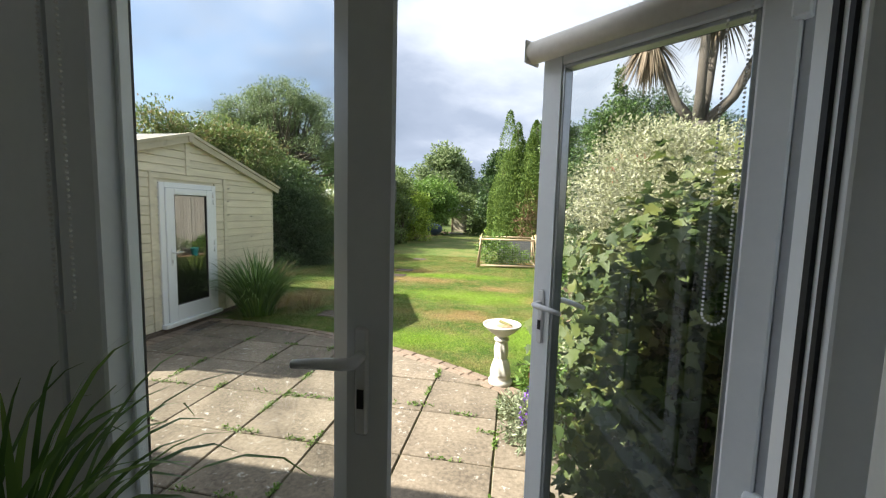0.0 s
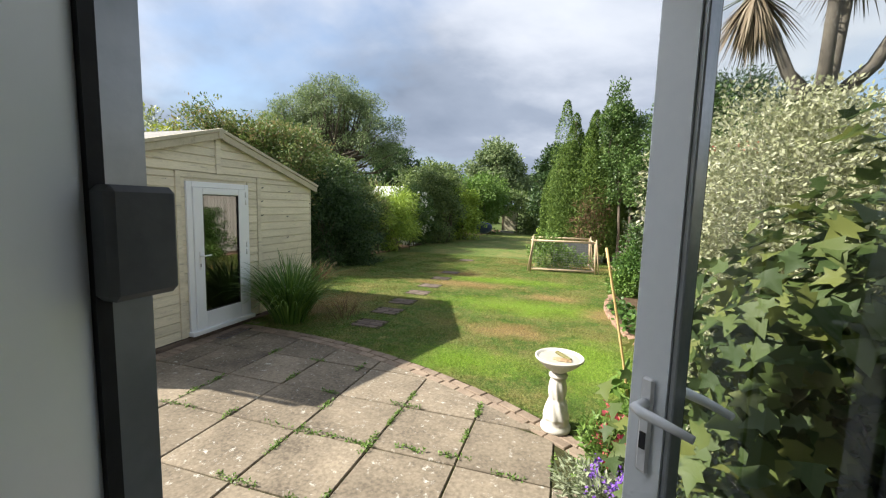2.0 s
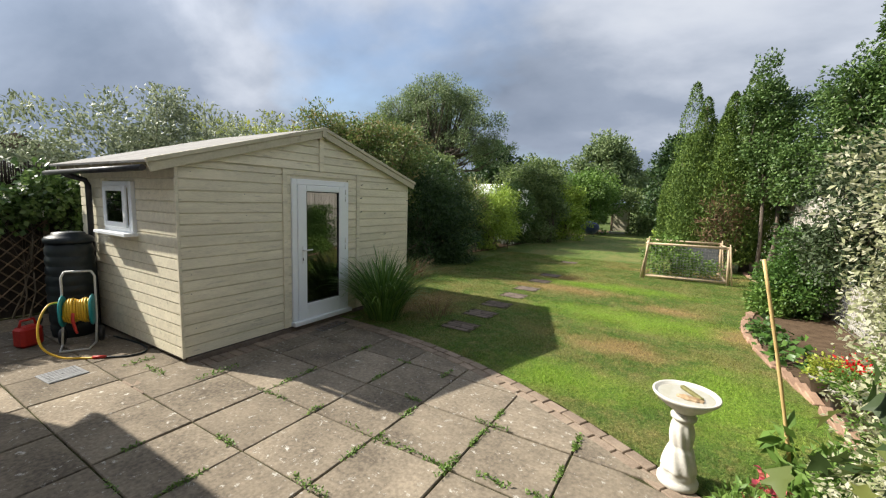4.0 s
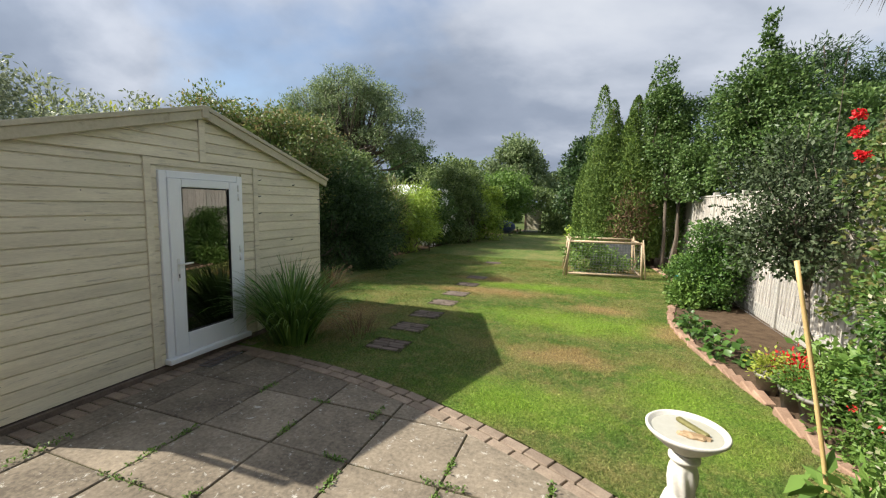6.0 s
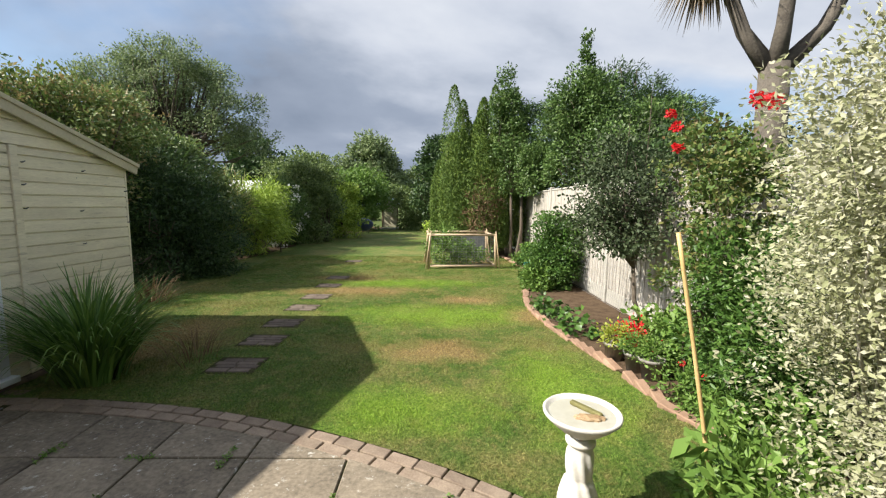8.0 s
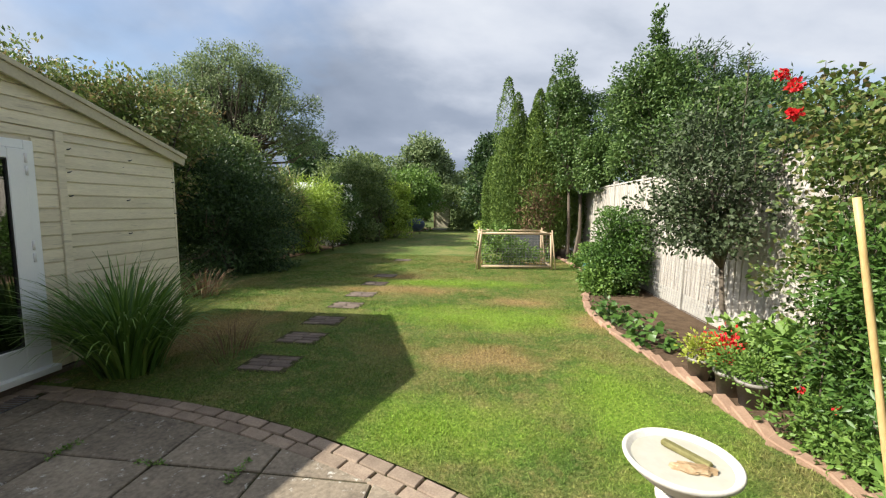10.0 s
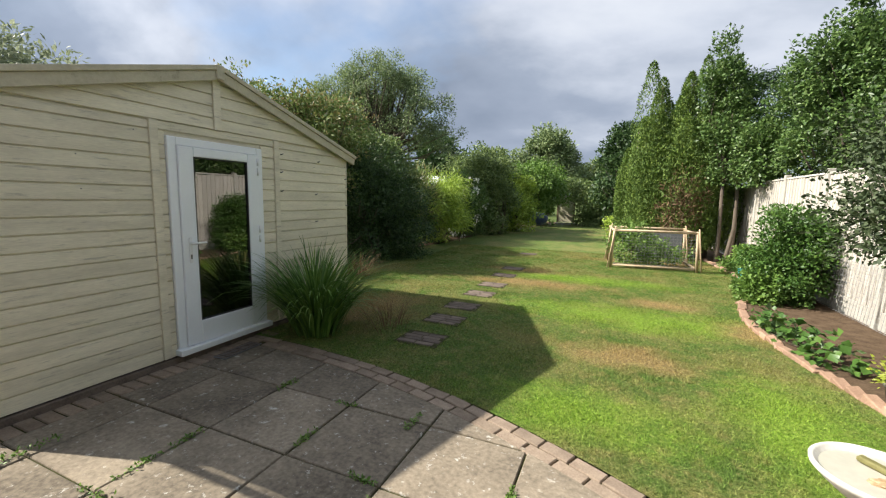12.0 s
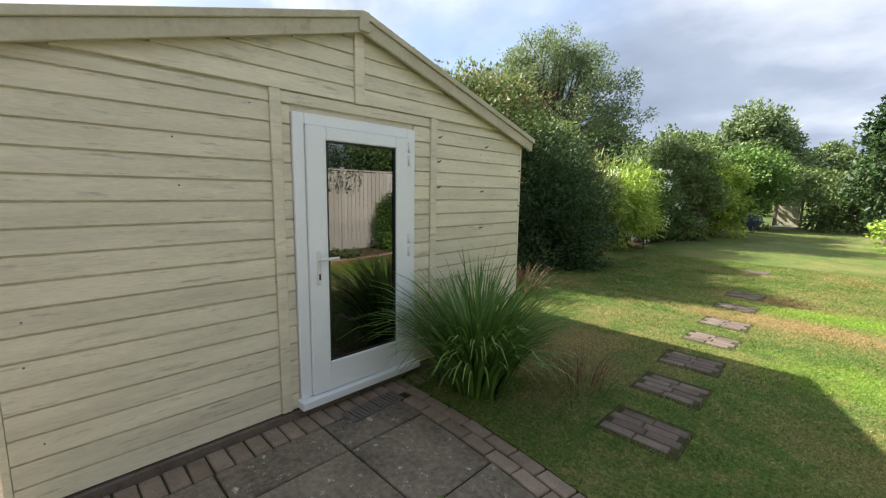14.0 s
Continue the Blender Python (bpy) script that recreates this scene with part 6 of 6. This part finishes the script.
# ---- vegetable cage at the end of the lawn
def veg_cage():
    ob = thing("vegetable_cage", "timber-framed netted vegetable bed on the lawn", "vegetable bed", (-0.60, 12.35, 0), 4)
    w, d, h = 1.66, 1.25, 0.90
    for x, y in ((0, 0), (w, 0), (0, d), (w, d)):
        lean = 0.06 if x else -0.05
        bm = bmesh.new()
        tube(bm, [(x + lean * 0.8, y, 0), (x, y, h)], [0.036, 0.034], 4)
        part("post", bm, M_RAWWOOD, ob)
        bm = bmesh.new()
        tube(bm, [(x + lean * 2.2, y - 0.03, 0), (x + 0.02, y - 0.03, h + 0.06)], [0.016, 0.014], 6)
        part("stake", bm, M_RAWWOOD, ob)
    for a, b in (((-0.05, 0, h - 0.03), (w + 0.05, 0, h - 0.03)), ((-0.05, d, h - 0.03), (w + 0.05, d, h - 0.03)), ((w, 0, h - 0.05), (w, d, h - 0.05)), ((0, 0, h - 0.05), (0, d, h - 0.05)), ((0, 0, 0.07), (w, 0, 0.07)), ((w, 0, 0.1), (w, d, 0.1))):
        bm = bmesh.new()
        tube(bm, [a, b], 0.03, 4)
        part("rail", bm, M_RAWWOOD, ob)
    bm = bmesh.new()
    for k in range(24):
        x = 0.04 + k * (w - 0.08) / 23
        tube(bm, [(x, -0.02, 0.04), (x, -0.02, h - 0.05)], 0.0022, 3, False)
    for k in range(13):
        z = 0.05 + k * 0.066
        tube(bm, [(0.02, -0.02, z), (w - 0.02, -0.02, z)], 0.0022, 3, False)
    part("netting", bm, M_MESH, ob, "grey garden netting")
    part("back_sheet", boxed((0.62, d - 0.02, 0.12), (w - 0.03, d, h - 0.1)), M_KEEP, ob, "dark sheet across the back")
    foliage("vegetable_growth", [(0.45, 0.45, 0.42, 0.42, 0.4, 0.42), (1.1, 0.5, 0.3, 0.45, 0.4, 0.28), (0.35, 0.5, 0.8, 0.25, 0.3, 0.25)], 3600, 0.07, 0.04, L_BRIGHT, ob, 141, clump=0.1, clumps=80)


veg_cage()


def garden_chair():
    ob = thing("garden_chair", "round blue moulded garden chair tipped on the lawn", "chair", (-4.6, 24.9, 0), 20)
    bm = lathe([(0.06, 0.0), (0.3, 0.03), (0.5, 0.14), (0.56, 0.22), (0.57, 0.26), (0.54, 0.25), (0.48, 0.17), (0.28, 0.07), (0.05, 0.04)], 28)
    bmesh.ops.transform(bm, matrix=pose(0, 0, 0.30, -38, 8, 0), verts=bm.verts[:])
    part("seat", bm, M_BLUE, ob)
    for x in (-0.25, 0.25):
        bm = bmesh.new()
        tube(bm, [(x, 0.3, 0.0), (x * 0.8, 0.05, 0.38), (x, -0.3, 0.0)], 0.014, 6)
        part("leg", bm, M_KEEP, ob)


garden_chair()


def gate():
    ob = thing("garden_gate", "pale wooden garden gate at the end of the lawn", "gate", (-4.1, 29.6, 0))
    for k in range(8):
        part("board", boxed((k * 0.115, 0, 0.12), (k * 0.115 + 0.108, 0.025, 1.86 + 0.05 * math.sin(k * 0.45)), 0.004), M_FASCIA, ob)
    for z in (0.35, 1.5):
        part("rail", boxed((0, 0.025, z), (0.92, 0.06, z + 0.1), 0.004), M_FASCIA, ob)
    for x in (-0.09, 0.93):
        part("post", boxed((x, -0.02, -0.05), (x + 0.09, 0.08, 2.0), 0.005), M_TRELLIS, ob)
    part("step", boxed((-0.1, -0.6, -0.03), (1.1, -0.05, 0.10), 0.01), M_CONCRETE, ob)


gate()


def far_building(name, label, x, y, w, d, h, rh, roof, wall):
    ob = thing(name, label, "building", (x, y, 0))
    part("wall", boxed((0, 0, -0.05), (w, d, h)), wall, ob)
    bm = bmesh.new()
    pts = [(-0.2, h), (d / 2, h + rh), (d + 0.2, h), (d + 0.2, h + 0.08), (d / 2, h + rh + 0.1), (-0.2, h + 0.08)]
    a = [bm.verts.new((-0.2, q, z)) for q, z in pts]
    b = [bm.verts.new((w + 0.2, q, z)) for q, z in pts]
    for i in range(6):
        bm.faces.new((a[i], a[(i + 1) % 6], b[(i + 1) % 6], b[i]))
    bm.faces.new(a)
    bm.faces.new(b)
    bmesh.ops.recalc_face_normals(bm, faces=bm.faces[:])
    part("roof", bm, roof, ob)
    return ob


far_building("outbuilding", "low outbuilding with a pale sheet roof behind the hedge", -13.2, 27.0, 3.2, 2.5, 2.2, 0.75, M_WHITEROOF, M_RENDER)
far_building("bungalow", "distant bungalow with a brown roof beyond the gate", -1.5, 44, 9, 6, 2.4, 1.6, M_TILE, M_RENDER)
far_building("bungalow", "distant bungalow with a tiled roof behind the hedge", -19, 40, 8, 6, 2.4, 2.0, M_TILE, M_RENDER)


# ---- the corner beside the shed
def boundary_corner():
    ob = thing("boundary_fence", "brown screened fence with reed screening on top, darkened as if shaded", "fence", (-7.55, 0.6, 0))
    part("panel", boxed((-0.04, 0, 0), (0, 6.0, 1.80)), M_DARKFENCE, ob)
    for k in range(15):
        part("batten", boxed((0, k * 0.14, 0.1), (0.012, k * 0.14 + 0.125, 1.78), 0.003), M_DARKFENCE, ob)
    part("rail", boxed((-0.02, 0, 1.80), (0.03, 2.0, 1.86), 0.004), M_DARKFENCE, ob)
    me = bpy.data.meshes.new("reed")
    bm = bmesh.new()
    tube(bm, [(0, 0, 0), (0, 0, 0.30)], 0.0088, 5)
    bm.to_mesh(me)
    bm.free()
    # reeds share that darkened brown, for their shaded, backlit side
    me.materials.append(M_DARKFENCE)
    for k in range(215):
        q = link("reed", me, None, ob)
        q.matrix_basis = pose(-0.03 + RNG.uniform(-0.008, 0.008), 0.1 + k * 0.017, 1.80 + RNG.uniform(-0.05, 0.03), RNG.normal() * 2, RNG.normal() * 2)
    tr = thing("trellis", "brown diamond trellis fixed to the fence", "trellis", (-7.50, 2.05, 0))
    for x in (0, 1.05):
        part("post", boxed((-0.03, x - 0.03, -0.03), (0.03, x + 0.03, 1.75), 0.004), M_TRELLIS, tr)
    for k in range(-8, 9):
        for s in (1, -1):
            y0, z0, y1, z1 = (k * 0.17, 0.1, k * 0.17 + 1.45, 1.55) if s > 0 else (k * 0.17 + 1.45, 0.1, k * 0.17, 1.55)
            t0, t1 = sorted(((0.03 - y0) / (y1 - y0), (1.02 - y0) / (y1 - y0)))
            t0, t1 = max(t0, 0), min(t1, 1)
            if t1 - t0 > 0.03:
                bm = bmesh.new()
                tube(bm, [(0.012 * s, y0 + (y1 - y0) * t, z0 + (z1 - z0) * t) for t in (t0, t1)], 0.011, 4)
                part("lath", bm, M_TRELLIS, tr)
    plant("climbing_hydrangea", "leafy climber with pale flower heads over the fence", "climber", (-7.35, 2.7, 0), [(-7.3, 2.5, 1.45, 0.22, 0.55, 0.28), (-7.35, 3.3, 1.55, 0.3, 0.5, 0.4), (-7.3, 3.0, 1.75, 0.25, 0.5, 0.25)], 3000, 0.06, 0.042, L_BAY, 151, 0.012, 4, 0.12, 16, clump=0.1, clumps=90)
    blooms("hydrangea_bloom", "pale flat flower head on the climber", [(-7.08, 2.15 + 0.16 * k, 1.6 + 0.16 * math.sin(k * 2.1)) for k in range(9)], 0.07, L_WHITEFL, 16, 160)


boundary_corner()


def water_butt():
    ob = thing("water_butt", "dark green plastic water butt with a domed lid", "water butt", (-6.12, 2.95, 0))
    prof = [(0.26, 0), (0.27, 0.02)]
    for k in range(9):
        z = 0.06 + k * 0.115
        prof += [(0.272 + 0.012 * math.sin(k * 0.4), z), (0.285 + 0.012 * math.sin(k * 0.4), z + 0.03), (0.285 + 0.012 * math.sin(k * 0.4), z + 0.075), (0.272 + 0.012 * math.sin(k * 0.4), z + 0.105)]
    part("barrel", lathe(prof + [(0.265, 1.13)], 36), M_BUTT, ob)
    part("lid", lathe([(0.29, 1.13), (0.295, 1.17), (0.27, 1.20), (0.20, 1.225), (0.19, 1.25), (0.05, 1.262)], 36), M_BUTT, ob)
    for q in ob.children:
        q.scale = (0.80, 0.80, 1)
    bm = bmesh.new()
    tube(bm, [(0.22, -0.08, 0.2), (0.36, -0.1, 0.2), (0.37, -0.1, 0.16)], 0.018, 8)
    part("tap", bm, M_BLACK, ob)


water_butt()


def hose_reel():
    ob = thing("hose_reel", "wheeled hose reel cart with a coiled yellow hose", "hose reel", (-5.62, 2.85, 0), 242)
    ob.matrix_basis = ob.matrix_basis @ Matrix.Diagonal((0.86, 0.86, 0.97, 1))
    bm = bmesh.new()
    for x in (-0.17, 0.17):
        tube(bm, [(x, 0.10, 0.03), (x, -0.02, 0.32), (x, -0.06, 0.80), (x * 0.8, -0.065, 0.86)], 0.013, 8)
    tube(bm, [(-0.136, -0.065, 0.86), (0.136, -0.065, 0.86)], 0.013, 8)
    tube(bm, [(-0.17, 0.10, 0.03), (-0.14, 0.34, 0.02), (0.14, 0.34, 0.02), (0.17, 0.10, 0.03)], 0.012, 8)
    part("frame", bm, M_STEEL, ob, "pale grey tubular frame")
    for x in (-0.15, 0.15):
        bm = lathe([(0.02, -0.012), (0.175, -0.012), (0.185, 0.0), (0.175, 0.012), (0.02, 0.012)], 32)
        bmesh.ops.transform(bm, matrix=pose(x, 0.06, 0.42, 0, 90, 0), verts=bm.verts[:])
        part("drum_side", bm, M_TEAL, ob, "teal plastic drum side")
    bm = bmesh.new()
    pts = []
    for k in range(9 * 24):
        a = 2 * math.pi * k / 24
        r = 0.125 + 0.012 * math.sin(k * 0.05)
        pts.append((-0.125 + 0.25 * k / (9 * 24), 0.06 + r * math.cos(a), 0.42 + r * math.sin(a)))
    tube(bm, pts, 0.0145, 8)
    part("hose", bm, M_YELLOW, ob, "coiled yellow hose")
    bm = lathe([(0.02, -0.13), (0.105, -0.13), (0.105, 0.13), (0.02, 0.13)], 24)
    bmesh.ops.transform(bm, matrix=pose(0, 0.06, 0.42, 0, 90, 0), verts=bm.verts[:])
    part("drum", bm, M_YELLOW, ob)
    for x in (-0.2, 0.2):
        bm = lathe([(0.02, -0.025), (0.085, -0.025), (0.095, -0.015), (0.095, 0.015), (0.085, 0.025), (0.02, 0.025)], 24)
        bmesh.ops.transform(bm, matrix=pose(x, -0.06, 0.095, 0, 90, 0), verts=bm.verts[:])
        part("wheel", bm, M_BLACK, ob)
    bm = bmesh.new()
    tube(bm, [(0.16, 0.06, 0.42), (0.21, 0.06, 0.42), (0.21, 0.06, 0.50), (0.27, 0.06, 0.50)], 0.010, 8)
    part("crank", bm, M_BLACK, ob)
    bm = bmesh.new()
    tube(bm, [(0.02, 0.20, 0.42), (0.02, 0.235, 0.34), (0.0, 0.24, 0.24), (-0.02, 0.26, 0.19)], [0.016, 0.02, 0.017, 0.012], 8)
    part("spray_gun", bm, M_RED, ob, "orange-red spray gun")
    # loose hose on the ground
    ob = thing("loose_hose", "yellow hose end joining a dark hose on the paving", "hose", (-5.4, 2.75, 0))
    bm = bmesh.new()
    tube(bm, smooth_line([(-0.30, 0.0, 0.50), (-0.22, -0.16, 0.50), (-0.08, -0.28, 0.34), (0.06, -0.30, 0.14), (0.20, -0.20, 0.03), (0.34, -0.06, 0.012), (0.42, 0.0, 0.014)]), 0.011, 8)
    part("yellow_end", bm, M_YELLOW, ob)
    bm = bmesh.new()
    tube(bm, [(0.42, 0.0, 0.02), (0.50, 0.08, 0.02)], 0.017, 8)
    part("connector", bm, M_RED, ob, "red hose connector")
    bm = bmesh.new()
    tube(bm, smooth_line([(0.50, 0.08, 0.014), (0.64, 0.24, 0.012), (0.62, 0.40, 0.012), (0.34, 0.46, 0.012), (-0.2, 0.40, 0.012)]), 0.011, 8)
    part("dark_end", bm, M_BUTT, ob)


hose_reel()


def red_can():
    ob = thing("fuel_can", "red plastic can standing by the water butt", "can", (-5.98, 2.50, 0), 20)
    part("body", boxed((-0.08, -0.11, 0), (0.08, 0.11, 0.23), 0.03), M_RED, ob)
    bm = bmesh.new()
    tube(bm, [(0, -0.08, 0.23), (0, -0.06, 0.30), (0, 0.06, 0.30), (0, 0.08, 0.23)], 0.014, 8)
    part("handle", bm, M_RED, ob)
    bm = bmesh.new()
    tube(bm, [(0, 0.1, 0.22), (0, 0.13, 0.29)], 0.025, 10)
    part("cap", bm, M_BLACK, ob)


red_can()

dc = thing("drain_cover", "grey galvanised inspection cover set in the patio", "drain cover", (-4.74, 2.44, 0.004), 4)
part("plate", boxed((-0.15, -0.15, 0), (0.15, 0.15, 0.010), 0.003), M_DRAIN, dc)
for k in range(7):
    part("ridge", boxed((-0.13 + k * 0.042, -0.13, 0.010), (-0.118 + k * 0.042, 0.13, 0.0125)), M_DRAIN, dc)
part("slot", boxed((-0.012, -0.004, 0.0125), (0.012, 0.004, 0.0135)), M_BLACK, dc)

gr = thing("drain_grate", "dark slotted drain grate beside the shed door", "drain grate", (-3.86, 4.98, 0.006), 4)
part("tray", boxed((-0.075, -0.22, 0), (0.075, 0.22, 0.005)), M_KEEP, gr)
for k in range(14):
    part("slat", boxed((-0.07, -0.21 + k * 0.031, 0.005), (0.07, -0.194 + k * 0.031, 0.011), 0.002), M_STEPBRICK, gr)

far_building("neighbour_house", "neighbouring house with brown tiled roofs", -21, -5.6, 8.0, 7.0, 3.6, 2.2, M_TILE, M_TILE)
far_building("garage", "neighbouring garage with a low tiled roof", -13.5, 1.9, 3.0, 3.2, 1.9, 0.75, M_TILE, M_RENDER)

# weeds and moss in the paving joints
def joint_weed(x, y, size, n, along_x, seed):
    rng = np.random.default_rng(seed)
    P = np.clip(rng.normal(size=(n, 3)), -1.5, 1.5) * ([size * 1.5, size * 0.25, size * 0.2] if along_x else [size * 0.25, size * 1.3, size * 0.2])
    P[:, 2] = np.abs(P[:, 2]) + 0.004
    V, F = leaf_arrays(P, 0.026, 0.012, rng, 0.6)
    V[:, 2] = np.maximum(V[:, 2], 0.002)
    ob = link("weed", arrays("weed", V, F), L_BRIGHT)
    ob.location = (x, y, 0)
    tagged(ob, "small green weed growing in a paving joint", "weed", "weeds in the paving")


for k, (wx, wy, ws, wn) in enumerate(((-3.62, 3.30, 0.10, 130), (-4.15, 2.97, 0.07, 80), (-4.52, 2.98, 0.07, 80), (-2.92, 3.32, 0.04, 40), (-2.29, 3.34, 0.05, 60), (-1.62, 2.72, 0.07, 90), (-1.0, 3.36, 0.07, 120), (-0.97, 3.98, 0.06, 90), (-1.60, 3.35, 0.03, 30), (-0.37, 3.42, 0.05, 60), (-2.9, 4.62, 0.05, 70), (-2.27, 4.58, 0.04, 50), (-1.75, 4.58, 0.05, 60), (-0.7, 3.4, 0.05, 70), (-0.36, 3.7, 0.04, 60), (0.28, 3.1, 0.05, 60), (-1.0, 2.72, 0.05, 60), (-1.3, 3.36, 0.03, 40))):
    joint_weed(wx, wy, ws, wn, k % 2 == 1, 200 + k)
moss_rng = np.random.default_rng(61)
for k in range(34):
    i, j = int(moss_rng.integers(-3, 3)), int(moss_rng.integers(-2, 2))
    gx, gy = GX + i * SLAB, GY + j * 0.632
    if k % 2:
        gx += moss_rng.uniform(0.1, 0.55)
    else:
        gy += moss_rng.uniform(0.1, 0.5)
    if gy < patio_edge(gx) - 0.35 and gx < 0.35:
        joint_weed(gx, gy, moss_rng.uniform(0.025, 0.06), int(moss_rng.integers(24, 80)), k % 2 == 1, 260 + k)


def bucket(x, y):
    ob = thing("garden_bucket", "teal plastic bucket standing at the edge of the bed", "bucket", (x, y, 0.012))
    part("body", lathe([(0.085, 0), (0.09, 0.01), (0.118, 0.23), (0.126, 0.235), (0.126, 0.25), (0.114, 0.25), (0.106, 0.20)], 28), M_TEAL, ob)
    bm = bmesh.new()
    tube(bm, [(0.12 * math.cos(a), 0.03, 0.235 - 0.10 * math.sin(a)) for a in (math.pi * q / 10 for q in range(11))], 0.004, 6)
    part("handle", bm, M_STEEL, ob)


bucket(1.78, 11.70)

# ---- plant on a stand inside the room
st = thing("plant_stand", "dark wooden plant stand beside the garden doors", "stand", (-0.40, 0.55, 0.28))
part("top", boxed((-0.14, -0.14, 0.66), (0.14, 0.14, 0.69), 0.005), M_DARKFENCE, st)
for x in (-0.12, 0.12):
    for y in (-0.12, 0.12):
        part("leg", boxed((x - 0.015, y - 0.015, 0), (x + 0.015, y + 0.015, 0.66), 0.003), M_DARKFENCE, st)
sp = strap_clump("spider_plant", "spider plant with long arching striped leaves in a pot", "plant", (-0.40, 0.55, 1.08), 90, 0.42, 0.016, L_BLADE, 301, 0.14, 1.2, "leaves")
part("pot", lathe([(0.07, -0.11), (0.095, 0.03), (0.10, 0.03), (0.09, 0.0)], 24), M_WHITE, sp)

# ---- grass blades over the nearer lawn
def grass():
    rng = np.random.default_rng(9)
    n = 640000
    y = 3.4 + 11.5 * rng.random(n) ** 1.75
    x = rng.uniform(-5.2, 1.8, n)
    ec = CURVE_C[1] + np.sqrt(CURVE_R ** 2 - (x - CURVE_C[0]) ** 2)
    eb = np.interp(y, [2.0, 4.25, 4.8, 5.3, 6.0, 6.9, 7.6, 8.4, 9.0, 9.64, 10.4, 11.2, 12.2, 14.8], [1.75, 1.68, 1.56, 1.46, 1.38, 1.21, 1.09, 1.06, 1.12, 1.27, 1.7, 1.84, 1.86, 1.65])
    ok = (y > ec + 0.0) & (x < eb - 0.02)
    for sx, sy in STONES:
        ok &= ~((abs(x - sx) < 0.235) & (abs(y - sy) < 0.20))
    x, y = x[ok], y[ok]
    m = len(x)
    a = rng.uniform(0, 2 * math.pi, m)
    h = rng.uniform(0.006, 0.024, m) * (0.7 + 0.6 * np.abs(np.sin(x * 3.1 + np.sin(y * 2.7)) * np.cos(y * 3.7)))
    lean = rng.normal(size=(m, 2)) * 0.017
    w = rng.uniform(0.0015, 0.0028, m) * (1 + (y - 4) * 0.13)
    V = np.zeros((m, 3, 3))
    V[:, 0] = np.stack([x - np.cos(a) * w, y - np.sin(a) * w, 0 * x], 1)
    V[:, 1] = np.stack([x + np.cos(a) * w, y + np.sin(a) * w, 0 * x], 1)
    V[:, 2] = np.stack([x + lean[:, 0], y + lean[:, 1], h], 1)
    ob = link("grass", arrays("grass", V.reshape(-1, 3), np.arange(m * 3).reshape(-1, 3)), M_BLADE)
    tagged(ob, "short mown grass blades of the lawn", "grass", kind="stuff")


grass()
paving()
brick_border()
